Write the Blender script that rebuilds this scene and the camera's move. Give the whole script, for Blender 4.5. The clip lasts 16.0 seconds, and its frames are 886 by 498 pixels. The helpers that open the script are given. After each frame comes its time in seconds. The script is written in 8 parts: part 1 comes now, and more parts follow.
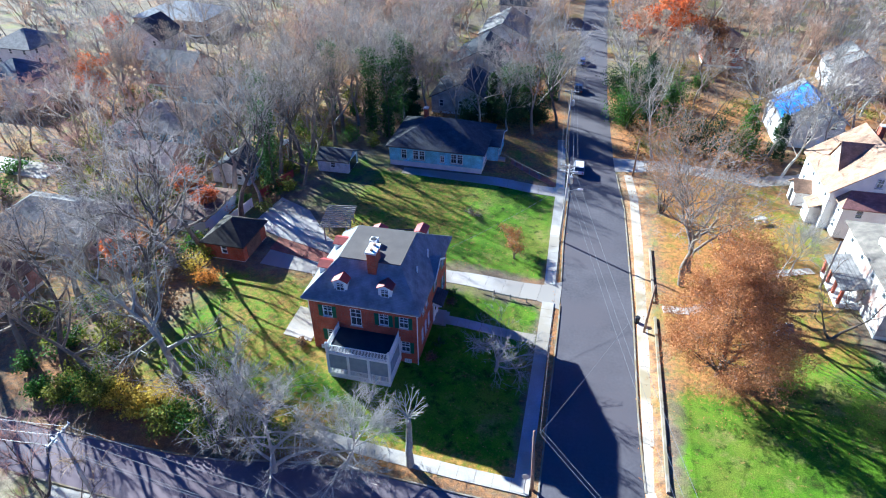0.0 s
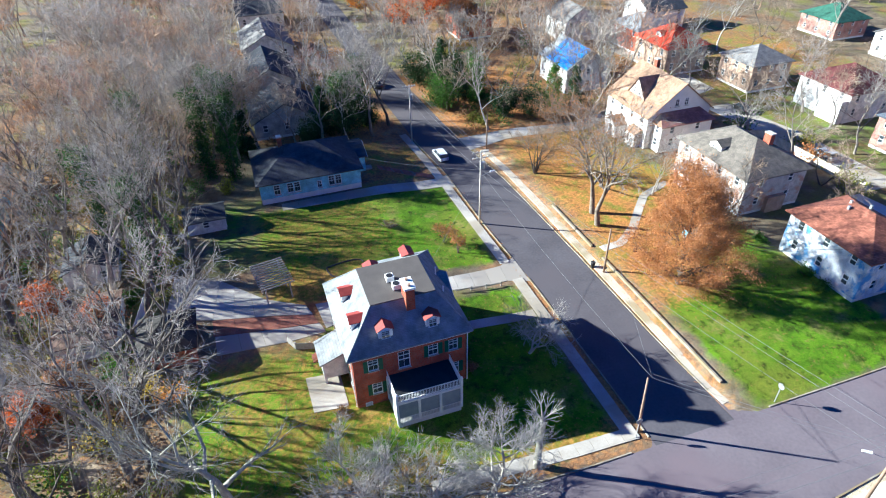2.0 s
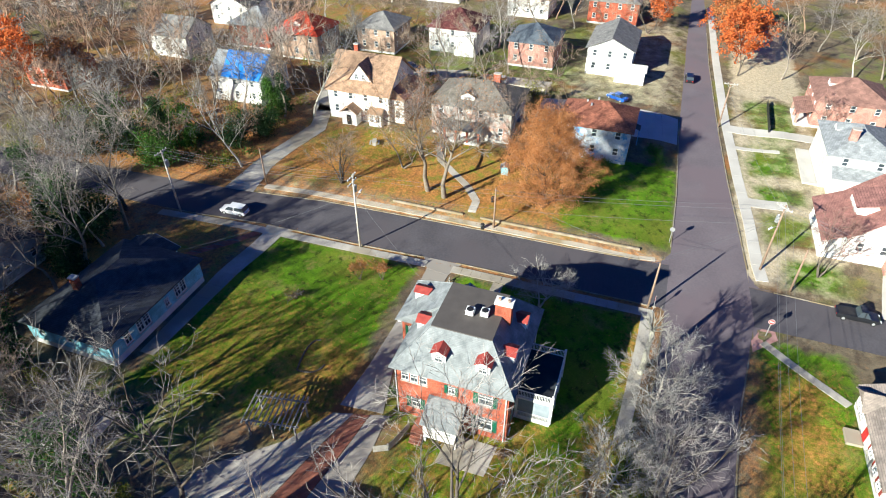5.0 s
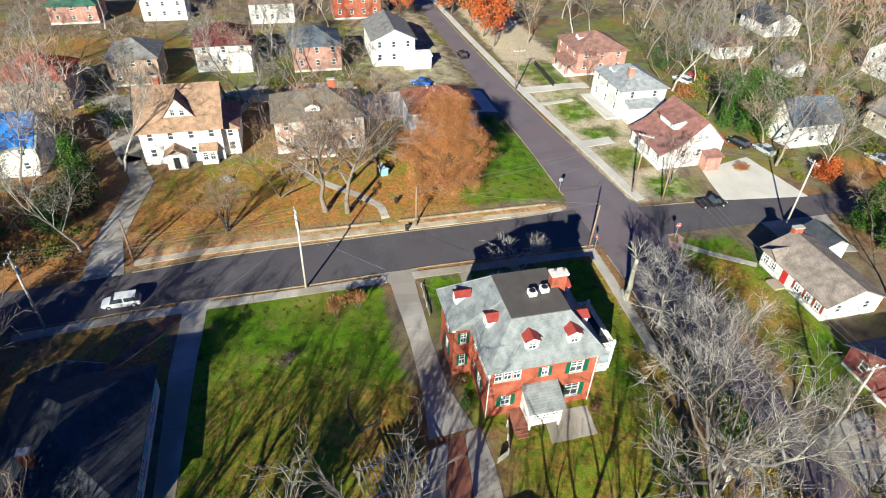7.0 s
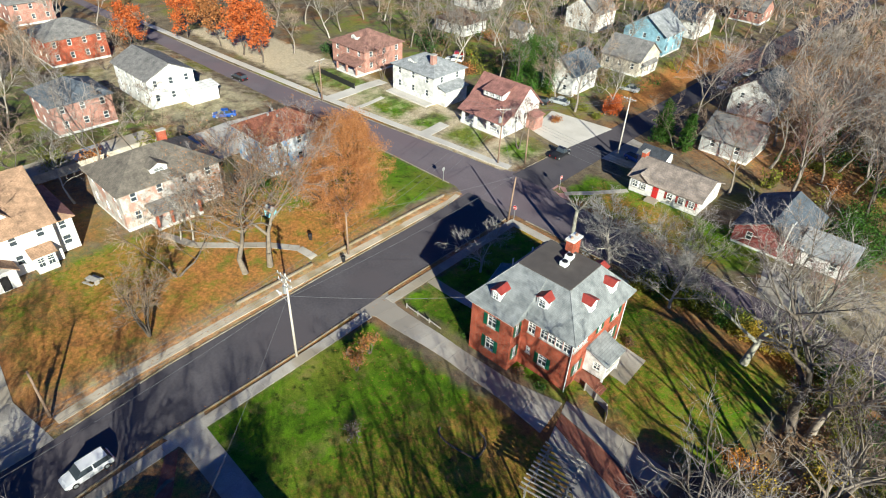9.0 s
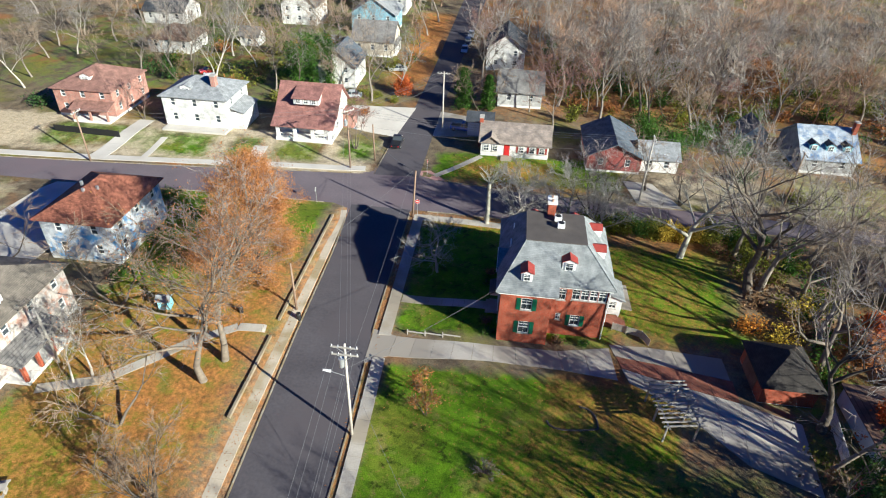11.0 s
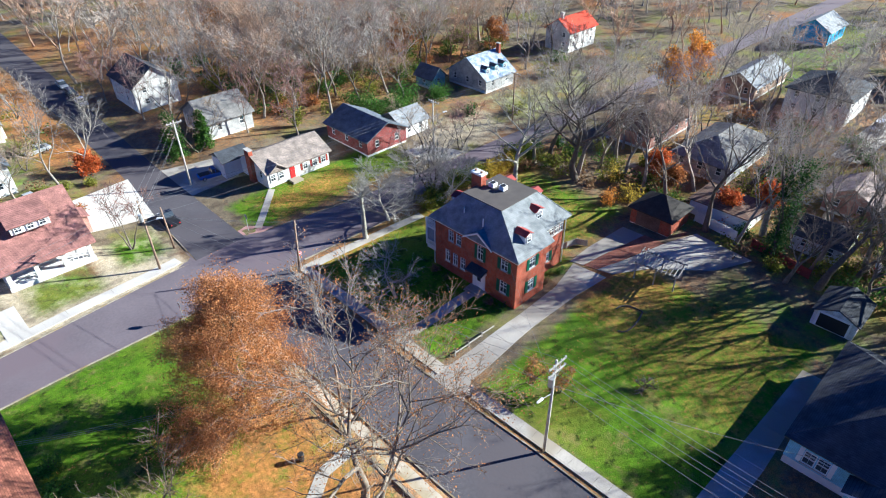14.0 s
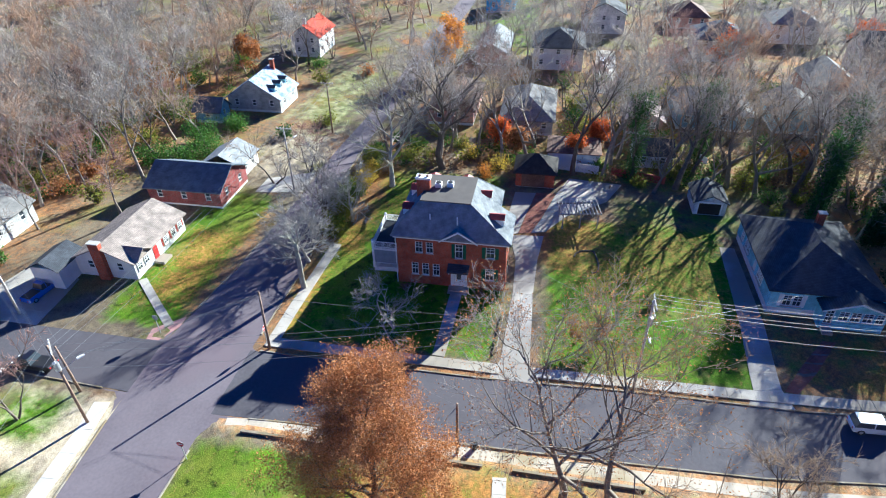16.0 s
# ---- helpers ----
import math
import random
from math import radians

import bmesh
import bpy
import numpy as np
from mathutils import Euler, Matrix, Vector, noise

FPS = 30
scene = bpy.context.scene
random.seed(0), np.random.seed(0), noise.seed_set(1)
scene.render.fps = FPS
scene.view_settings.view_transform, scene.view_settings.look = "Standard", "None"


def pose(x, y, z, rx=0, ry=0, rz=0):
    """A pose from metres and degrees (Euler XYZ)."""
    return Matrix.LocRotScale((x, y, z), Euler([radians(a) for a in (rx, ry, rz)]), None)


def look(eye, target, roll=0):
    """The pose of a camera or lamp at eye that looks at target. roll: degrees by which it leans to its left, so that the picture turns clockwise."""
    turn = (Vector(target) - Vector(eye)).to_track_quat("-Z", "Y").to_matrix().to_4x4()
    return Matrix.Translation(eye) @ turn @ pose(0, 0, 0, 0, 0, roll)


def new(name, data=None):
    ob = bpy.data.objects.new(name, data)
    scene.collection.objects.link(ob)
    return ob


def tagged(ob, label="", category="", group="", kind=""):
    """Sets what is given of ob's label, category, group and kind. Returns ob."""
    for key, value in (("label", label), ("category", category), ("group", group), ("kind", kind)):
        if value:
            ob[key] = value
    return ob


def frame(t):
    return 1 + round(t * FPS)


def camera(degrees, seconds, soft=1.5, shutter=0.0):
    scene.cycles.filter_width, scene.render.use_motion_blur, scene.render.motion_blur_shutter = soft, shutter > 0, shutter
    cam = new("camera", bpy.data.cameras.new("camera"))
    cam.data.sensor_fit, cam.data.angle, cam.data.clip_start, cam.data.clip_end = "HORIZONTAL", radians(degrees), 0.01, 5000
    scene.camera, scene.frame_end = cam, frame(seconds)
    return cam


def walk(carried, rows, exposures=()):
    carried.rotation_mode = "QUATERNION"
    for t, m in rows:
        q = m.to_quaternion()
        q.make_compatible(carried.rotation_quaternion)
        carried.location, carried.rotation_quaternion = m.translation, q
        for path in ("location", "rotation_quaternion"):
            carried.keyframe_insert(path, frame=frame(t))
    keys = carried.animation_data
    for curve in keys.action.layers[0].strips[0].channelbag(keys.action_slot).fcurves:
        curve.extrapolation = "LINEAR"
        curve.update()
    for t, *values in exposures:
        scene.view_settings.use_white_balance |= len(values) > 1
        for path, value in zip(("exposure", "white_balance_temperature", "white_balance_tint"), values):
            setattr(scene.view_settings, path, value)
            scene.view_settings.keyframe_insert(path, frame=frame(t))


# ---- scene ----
cam = camera(72.4, 16.0, soft=1.1)
PATH = [
    (0, (-2.329, 0.897, 50.446), (-6.086, 16.836, 38.963), -0.01),
    (0.5, (-10.198, 0.222, 51.127), (-11.675, 16.451, 39.531), -0.36),
    (1, (-17.887, 0.357, 51.589), (-17.144, 16.609, 39.956), -0.66),
    (1.5, (-25.559, 1.587, 52.020), (-22.595, 17.549, 40.339), -1.05),
    (2, (-33.186, 3.928, 52.400), (-28.018, 19.284, 40.675), -1.31),
    (2.5, (-40.504, 7.340, 52.840), (-33.234, 21.790, 41.079), -1.50),
    (3, (-47.300, 12.014, 53.538), (-38.075, 25.197, 41.658), -1.62),
    (3.5, (-53.401, 17.868, 54.396), (-42.402, 29.452, 42.362), -1.68),
    (4, (-58.624, 24.673, 55.175), (-46.096, 34.399, 42.992), -1.49),
    (4.5, (-62.886, 32.304, 55.665), (-49.066, 39.950, 43.394), -1.04),
    (5, (-66.103, 40.561, 55.861), (-51.276, 45.941, 43.564), -0.39),
    (5.5, (-68.188, 49.218, 55.814), (-52.688, 52.206, 43.533), 0.36),
    (6, (-69.050, 58.047, 55.572), (-53.242, 58.595, 43.333), 1.11),
    (6.5, (-68.602, 66.823, 55.184), (-52.854, 64.969, 42.994), 1.79),
    (7, (-66.787, 75.374, 54.721), (-51.449, 71.204, 42.582), 2.31),
    (7.5, (-63.724, 83.643, 54.326), (-49.135, 77.192, 42.261), 2.69),
    (8, (-59.647, 91.283, 54.009), (-46.090, 82.710, 42.062), 2.89),
    (8.5, (-54.522, 98.190, 53.675), (-42.283, 87.669, 41.864), 2.90),
    (9, (-48.212, 103.980, 53.308), (-37.582, 91.740, 41.595), 2.82),
    (9.5, (-40.681, 108.492, 52.721), (-32.005, 94.736, 41.080), 2.80),
    (10, (-32.276, 111.776, 51.967), (-25.846, 96.789, 40.389), 2.77),
    (10.5, (-23.439, 113.911, 51.178), (-19.425, 98.057, 39.665), 2.63),
    (11, (-14.610, 114.977, 50.487), (-13.042, 98.644, 39.050), 2.28),
    (11.5, (-6.232, 115.054, 50.026), (-6.997, 98.596, 38.688), 1.61),
    (12, (1.537, 114.089, 49.898), (-1.425, 97.813, 38.658), 0.72),
    (12.5, (9.345, 111.697, 50.064), (4.098, 96.014, 38.816), 0.14),
    (13, (16.948, 108.016, 50.356), (9.499, 93.303, 39.041), -0.26),
    (13.5, (24.112, 102.954, 50.556), (14.558, 89.581, 39.160), -0.42),
    (14, (30.522, 96.912, 50.635), (19.109, 85.154, 39.167), -0.51),
    (14.5, (36.016, 90.050, 50.650), (22.978, 80.119, 39.186), -0.56),
    (15, (40.341, 82.191, 50.850), (25.962, 74.410, 39.331), -0.54),
    (15.5, (43.505, 73.746, 50.921), (28.102, 68.306, 39.382), -0.71),
    (16, (45.658, 65.284, 50.727), (29.572, 62.209, 39.247), -1.08),
]
EXPOSURES = [(0, 2.27, 4600, 2), (2, 2.09, 4960, 1), (4, 1.71, 5320, 0), (7, 1.27, 5610, 0), (9, 1.18, 5580, -1), (11.5, 1.4, 5400, 2), (13, 1.62, 5150, 3), (15, 1.95, 4970, 2), (16, 2.03, 4900, 1)]
walk(cam, [(t, look(eye, target, roll)) for t, eye, target, roll in PATH], EXPOSURES)

# ---- world, sun ----
SUN_AZ, SUN_EL = math.atan2(-0.862, 0.507), radians(23.0)   # bearing of the sun from +y towards +x
world = bpy.data.worlds.new("sky")
scene.world = world
world.use_nodes = True
wn, wl = world.node_tree.nodes, world.node_tree.links
sky = wn.new("ShaderNodeTexSky")
sky.sky_type = "NISHITA"
sky.sun_disc = False
sky.sun_elevation, sky.sun_rotation = SUN_EL, SUN_AZ
tone = wn.new("ShaderNodeHueSaturation")   # a deep clear winter sky
tone.inputs["Saturation"].default_value = 1.9
wl.new(sky.outputs[0], tone.inputs["Color"])
deep = wn.new("ShaderNodeMix")   # the blue of thin dry air
deep.data_type, deep.blend_type = "RGBA", "MULTIPLY"
deep.inputs["Factor"].default_value = 1.0
deep.inputs["B"].default_value = (0.10, 0.74, 1.62, 1)
wl.new(tone.outputs[0], deep.inputs["A"])
wl.new(deep.outputs["Result"], wn["Background"].inputs[0])
wn["Background"].inputs[1].default_value = 0.0198
sun_lamp = bpy.data.lights.new("sun", "SUN")
sun_lamp.energy, sun_lamp.angle, sun_lamp.color = 5.0, radians(0.53), (1.0, 0.86, 0.66)
sun = new("sun", sun_lamp)
sun_way = Vector((math.sin(SUN_AZ) * math.cos(SUN_EL), math.cos(SUN_AZ) * math.cos(SUN_EL), math.sin(SUN_EL)))
sun.matrix_world = look(sun_way * 100, (0, 0, 0))


# ---- materials ----
def surface(name, dark, light, scale=2.0, rough=0.8, bump=0.2, fine=18.0, spec=0.3, metal=0.0, island=0.0, obj=0.0, space="Object", third=None, stain=0.0):
    """Two colours mixed by a coarse and a fine noise, with bump; island and obj vary value by piece."""
    m = bpy.data.materials.new(name)
    m.use_nodes = True
    n, l = m.node_tree.nodes, m.node_tree.links
    b = n["Principled BSDF"]
    b.inputs["Roughness"].default_value = rough
    b.inputs["Metallic"].default_value = metal
    b.inputs["Specular IOR Level"].default_value = spec
    if space == "World":
        co = n.new("ShaderNodeNewGeometry").outputs["Position"]
    else:
        co = n.new("ShaderNodeTexCoord").outputs["Object"]
    n1, n2 = n.new("ShaderNodeTexNoise"), n.new("ShaderNodeTexNoise")
    n1.inputs["Scale"].default_value, n1.inputs["Detail"].default_value = scale, 5
    n2.inputs["Scale"].default_value, n2.inputs["Detail"].default_value = fine, 3
    l.new(co, n1.inputs["Vector"]), l.new(co, n2.inputs["Vector"])
    add = n.new("ShaderNodeMath")
    add.operation = "MULTIPLY_ADD"
    l.new(n2.outputs[0], add.inputs[0])
    add.inputs[1].default_value = 0.6
    l.new(n1.outputs[0], add.inputs[2])
    ramp = n.new("ShaderNodeMapRange")
    ramp.inputs["From Min"].default_value, ramp.inputs["From Max"].default_value = 0.55, 1.05
    l.new(add.outputs[0], ramp.inputs["Value"])
    mix = n.new("ShaderNodeMix")
    mix.data_type = "RGBA"
    mix.inputs["A"].default_value, mix.inputs["B"].default_value = (*dark, 1), (*light, 1)
    l.new(ramp.outputs[0], mix.inputs["Factor"])
    out = mix.outputs["Result"]
    if third:
        n3 = n.new("ShaderNodeTexNoise")
        n3.inputs["Scale"].default_value, n3.inputs["Detail"].default_value = scale * 0.35, 4
        l.new(co, n3.inputs["Vector"])
        r3 = n.new("ShaderNodeMapRange")
        r3.inputs["From Min"].default_value, r3.inputs["From Max"].default_value = 0.46, 0.568
        l.new(n3.outputs[0], r3.inputs["Value"])
        m3 = n.new("ShaderNodeMix")
        m3.data_type = "RGBA"
        m3.inputs["B"].default_value = (*third, 1)
        l.new(out, m3.inputs["A"]), l.new(r3.outputs[0], m3.inputs["Factor"])
        out = m3.outputs["Result"]
    if island or obj:
        src = n.new("ShaderNodeNewGeometry").outputs["Random Per Island"] if island else n.new("ShaderNodeObjectInfo").outputs["Random"]
        amount = island or obj
        hsv = n.new("ShaderNodeHueSaturation")
        rv = n.new("ShaderNodeMapRange")
        rv.inputs["To Min"].default_value, rv.inputs["To Max"].default_value = 1 - amount, 1 + amount
        l.new(src, rv.inputs["Value"]), l.new(rv.outputs[0], hsv.inputs["Value"]), l.new(out, hsv.inputs["Color"])
        out = hsv.outputs[0]
    l.new(out, b.inputs["Base Color"])
    if bump:
        bp = n.new("ShaderNodeBump")
        bp.inputs["Strength"].default_value, bp.inputs["Distance"].default_value = bump, 0.05
        l.new(add.outputs[0], bp.inputs["Height"]), l.new(bp.outputs[0], b.inputs["Normal"])
    return m


def coursed(name, c1, c2, mortar, width, height, gap, rough=0.85, squash=(1, 1), bump=0.35, patch=None):
    """Bricks, shingles or siding in courses; works on all upright faces and slopes."""
    m = bpy.data.materials.new(name)
    m.use_nodes = True
    n, l = m.node_tree.nodes, m.node_tree.links
    b = n["Principled BSDF"]
    b.inputs["Roughness"].default_value, b.inputs["Specular IOR Level"].default_value = rough, 0.25
    co = n.new("ShaderNodeTexCoord").outputs["Object"]
    sep, com, plus = n.new("ShaderNodeSeparateXYZ"), n.new("ShaderNodeCombineXYZ"), n.new("ShaderNodeMath")
    l.new(co, sep.inputs[0]), l.new(sep.outputs[0], plus.inputs[0]), l.new(sep.outputs[1], plus.inputs[1])
    l.new(plus.outputs[0], com.inputs[0]), l.new(sep.outputs[2], com.inputs[1])
    br = n.new("ShaderNodeTexBrick")
    br.inputs["Scale"].default_value = 1.0
    br.inputs["Brick Width"].default_value, br.inputs["Row Height"].default_value, br.inputs["Mortar Size"].default_value = width, height, gap
    br.inputs["Color1"].default_value, br.inputs["Color2"].default_value, br.inputs["Mortar"].default_value = (*c1, 1), (*c2, 1), (*mortar, 1)
    l.new(com.outputs[0], br.inputs["Vector"])
    no, mx = n.new("ShaderNodeTexNoise"), n.new("ShaderNodeMix")
    no.inputs["Scale"].default_value, no.inputs["Detail"].default_value = 0.9, 6
    l.new(co, no.inputs["Vector"])
    mx.data_type, mx.blend_type = "RGBA", "MULTIPLY"
    mx.inputs["Factor"].default_value = 1.0
    rg = n.new("ShaderNodeValToRGB")
    rg.color_ramp.elements[0].position, rg.color_ramp.elements[0].color = 0.3, (0.62, 0.62, 0.62, 1)
    rg.color_ramp.elements[1].position, rg.color_ramp.elements[1].color = 0.7, (1.15, 1.12, 1.1, 1)
    l.new(no.outputs[0], rg.inputs[0]), l.new(br.outputs[0], mx.inputs["A"]), l.new(rg.outputs[0], mx.inputs["B"])
    out = mx.outputs["Result"]
    if patch:
        n3, r3, m3 = n.new("ShaderNodeTexNoise"), n.new("ShaderNodeMapRange"), n.new("ShaderNodeMix")
        n3.inputs["Scale"].default_value, n3.inputs["Detail"].default_value, n3.inputs["Roughness"].default_value = 0.55, 6, 0.65
        l.new(co, n3.inputs["Vector"])
        r3.inputs["From Min"].default_value, r3.inputs["From Max"].default_value = 0.5, 0.6
        l.new(n3.outputs[0], r3.inputs["Value"])
        m3.data_type = "RGBA"
        m3.inputs["B"].default_value = (*patch, 1)
        l.new(out, m3.inputs["A"]), l.new(r3.outputs[0], m3.inputs["Factor"])
        out = m3.outputs["Result"]
    l.new(out, b.inputs["Base Color"])
    bp = n.new("ShaderNodeBump")
    bp.inputs["Strength"].default_value, bp.inputs["Distance"].default_value, bp.invert = bump, 0.02, True
    l.new(br.outputs["Fac"], bp.inputs["Height"]), l.new(bp.outputs[0], b.inputs["Normal"])
    return m


def plain(name, colour, rough=0.5, metal=0.0, spec=0.4, coat=0.0):
    m = bpy.data.materials.new(name)
    m.use_nodes = True
    b = m.node_tree.nodes["Principled BSDF"]
    b.inputs["Base Color"].default_value = (*colour, 1)
    b.inputs["Roughness"].default_value, b.inputs["Metallic"].default_value, b.inputs["Specular IOR Level"].default_value = rough, metal, spec
    b.inputs["Coat Weight"].default_value = coat
    return m


RED_BRICK = coursed("red_brick", (0.43, 0.085, 0.04), (0.35, 0.065, 0.032), (0.30, 0.16, 0.11), 0.23, 0.076, 0.011)
CRIMSON_BRICK = coursed("crimson_brick", (0.30, 0.055, 0.055), (0.25, 0.045, 0.045), (0.26, 0.16, 0.14), 0.23, 0.076, 0.011)
TAN_BRICK = coursed("tan_brick", (0.44, 0.30, 0.22), (0.38, 0.24, 0.17), (0.42, 0.36, 0.3), 0.23, 0.076, 0.011)
ROSE_BRICK = coursed("rose_brick", (0.46, 0.22, 0.17), (0.4, 0.17, 0.13), (0.42, 0.34, 0.3), 0.23, 0.076, 0.011)
SIDING = coursed("white_siding", (0.76, 0.76, 0.74), (0.72, 0.72, 0.71), (0.5, 0.5, 0.5), 6.0, 0.16, 0.012, 0.6)
CREAM = coursed("cream_siding", (0.66, 0.6, 0.5), (0.62, 0.57, 0.47), (0.42, 0.38, 0.32), 6.0, 0.16, 0.012, 0.6)
OLD_PAINT = coursed("worn_painted_brick", (0.60, 0.57, 0.54), (0.54, 0.51, 0.48), (0.42, 0.38, 0.35), 0.23, 0.076, 0.011, 0.85, patch=(0.40, 0.24, 0.19))
STUCCO = surface("white_stucco", (0.62, 0.6, 0.58), (0.76, 0.74, 0.72), 0.8, 0.85, 0.2)
BLUE_SIDING = coursed("blue_grey_siding", (0.319, 0.667, 0.797), (0.29, 0.623, 0.754), (0.174, 0.362, 0.435), 6.0, 0.16, 0.012, 0.6)
SKY_SIDING = coursed("light_blue_siding", (0.30, 0.50, 0.62), (0.27, 0.46, 0.58), (0.16, 0.27, 0.33), 6.0, 0.16, 0.012, 0.6)
VIVID_BLUE = coursed("vivid_blue_siding", (0.09, 0.47, 0.82), (0.08, 0.44, 0.78), (0.05, 0.28, 0.52), 6.0, 0.16, 0.012, 0.6)
GREY_SIDING = coursed("grey_siding", (0.46, 0.47, 0.47), (0.42, 0.43, 0.43), (0.28, 0.28, 0.28), 6.0, 0.16, 0.012, 0.6)
PEELED = coursed("peeling_paint_brick", (0.72, 0.74, 0.77), (0.64, 0.69, 0.75), (0.5, 0.55, 0.62), 0.23, 0.076, 0.011, 0.8, patch=(0.12, 0.30, 0.58))
FOUNDATION = surface("foundation", (0.58, 0.58, 0.57), (0.74, 0.73, 0.71), 1.2)


def shingle(name, c, spread=0.14):
    lo, hi = tuple(v * (1 - spread) for v in c), tuple(v * (1 + spread) for v in c)
    return coursed(name, lo, hi, tuple(v * 0.6 for v in c), 0.3, 0.09, 0.008, 0.9, bump=0.5)


SLATE = coursed("grey_slate", (0.24, 0.262, 0.272), (0.285, 0.305, 0.315), (0.19, 0.205, 0.22), 0.3, 0.12, 0.008, 0.95, bump=0.25)
SLATE.node_tree.nodes["Principled BSDF"].inputs["Specular IOR Level"].default_value = 0.08
MEMBRANE = surface("roof_membrane", (0.075, 0.066, 0.062), (0.105, 0.092, 0.085), 0.7, 0.9, 0.1)
RED_TIN = surface("red_tin", (0.24, 0.035, 0.03), (0.34, 0.065, 0.05), 1.5, 0.55, 0.1)
TAN_ROOF, BROWN_ROOF, RUST_ROOF = shingle("tan_shingle", (0.38, 0.25, 0.165)), shingle("brown_shingle", (0.19, 0.12, 0.09)), shingle("rust_shingle", (0.29, 0.115, 0.075), 0.3)
MAROON_ROOF, GREY_ROOF, DARK_ROOF = shingle("maroon_shingle", (0.33, 0.165, 0.145)), shingle("grey_shingle", (0.24, 0.235, 0.23)), shingle("dark_shingle", (0.066, 0.074, 0.09))
BLUE_ROOF, RED_ROOF, STEEL_ROOF = shingle("blue_grey_shingle", (0.13, 0.155, 0.19)), shingle("scarlet_shingle", (0.55, 0.07, 0.035)), shingle("pale_grey_shingle", (0.33, 0.35, 0.37))
BEIGE_ROOF, GREEN_ROOF = shingle("beige_shingle", (0.33, 0.28, 0.245)), shingle("green_shingle", (0.05, 0.14, 0.10))
VILLA_ROOF = shingle("weathered_beige_shingle", (0.19, 0.17, 0.145))
SOOTY_ROOF = shingle("sooty_shingle", (0.055, 0.05, 0.047))
TARP = surface("blue_tarp", (0.03, 0.16, 0.55), (0.06, 0.26, 0.72), 1.2, 0.45, 0.3)
WHITE = surface("white_paint", (0.72, 0.72, 0.71), (0.82, 0.82, 0.8), 1.5, 0.5, 0.05)
GREEN_PAINT = surface("green_paint", (0.008, 0.075, 0.042), (0.013, 0.115, 0.064), 2.0, 0.5, 0.05)
RED_PAINT = surface("red_paint", (0.42, 0.02, 0.02), (0.5, 0.03, 0.03), 2.0, 0.45, 0.05)
BLACK_PAINT = plain("black_paint", (0.02, 0.02, 0.022), 0.5)
BLUE_PAINT = surface("faded_blue_paint", (0.16, 0.3, 0.5), (0.3, 0.45, 0.62), 0.8, 0.6, 0.1)
GLASS = plain("window_glass", (0.05, 0.062, 0.075), 0.06, 0.0, 0.7)
SCREEN = surface("insect_screen", (0.20, 0.24, 0.28), (0.30, 0.34, 0.38), 1.2, 0.6, 0.0)
METAL = surface("galvanised", (0.42, 0.43, 0.44), (0.55, 0.56, 0.57), 3.0, 0.45, 0.1, metal=0.6)
POLE_WOOD = surface("pole_wood", (0.20, 0.13, 0.085), (0.32, 0.23, 0.17), 1.5, 0.9, 0.3)
GREY_WOOD = surface("weathered_wood", (0.30, 0.28, 0.25), (0.44, 0.41, 0.37), 2.0, 0.9, 0.3)
DECK_DARK = surface("dark_deck", (0.025, 0.028, 0.035), (0.04, 0.045, 0.055), 1.2, 0.75, 0.1)
CONCRETE = surface("concrete", (0.33, 0.30, 0.26), (0.50, 0.465, 0.41), 0.35, 0.9, 0.15, 7.0, space="World", third=(0.32, 0.28, 0.22))
DRIVE = surface("drive_concrete", (0.35, 0.32, 0.285), (0.47, 0.435, 0.39), 0.3, 0.9, 0.15, 6.0, space="World", third=(0.30, 0.27, 0.235))
LOT_CONCRETE = surface("pale_concrete", (0.45, 0.42, 0.38), (0.58, 0.55, 0.505), 0.25, 0.9, 0.12, 6.0, space="World")
RAMP = surface("faded_red_paving", (0.36, 0.19, 0.17), (0.5, 0.30, 0.27), 1.2, 0.9, 0.2, 8.0, space="World")
PAVER = coursed("brick_paver", (0.34, 0.13, 0.085), (0.27, 0.10, 0.065), (0.24, 0.18, 0.14), 0.22, 0.11, 0.01)
WALL_STONE = surface("stained_concrete", (0.20, 0.165, 0.12), (0.36, 0.305, 0.225), 0.9, 0.9, 0.3, space="World", third=(0.22, 0.18, 0.11))
STREET_KERB = surface("street_kerb", (0.19, 0.17, 0.135), (0.36, 0.32, 0.255), 1.6, 0.95, 0.3, space="World", third=(0.24, 0.19, 0.11))
SANDY = surface("sandy_concrete", (0.40, 0.345, 0.265), (0.53, 0.465, 0.37), 0.5, 0.95, 0.2, 6.0, space="World", third=(0.33, 0.27, 0.165))
KERB = surface("kerb_stone", (0.36, 0.34, 0.31), (0.5, 0.47, 0.43), 0.8, 0.9, 0.2, space="World")
def see_through(m, amount):
    """Thin blades and twigs pass some of the light that falls on their far side."""
    n, l = m.node_tree.nodes, m.node_tree.links
    p, out = n["Principled BSDF"], n["Material Output"]
    tr, mx = n.new("ShaderNodeBsdfTranslucent"), n.new("ShaderNodeMixShader")
    mx.inputs[0].default_value = amount
    l.new(p.inputs["Base Color"].links[0].from_socket, tr.inputs["Color"])
    l.new(p.outputs[0], mx.inputs[1]), l.new(tr.outputs[0], mx.inputs[2]), l.new(mx.outputs[0], out.inputs["Surface"])
    return m


def twig_mat(name, a, b, obj=0.0):
    return see_through(surface(name, a, b, 0.6, 0.95, 0.0, obj=obj), 0.26)


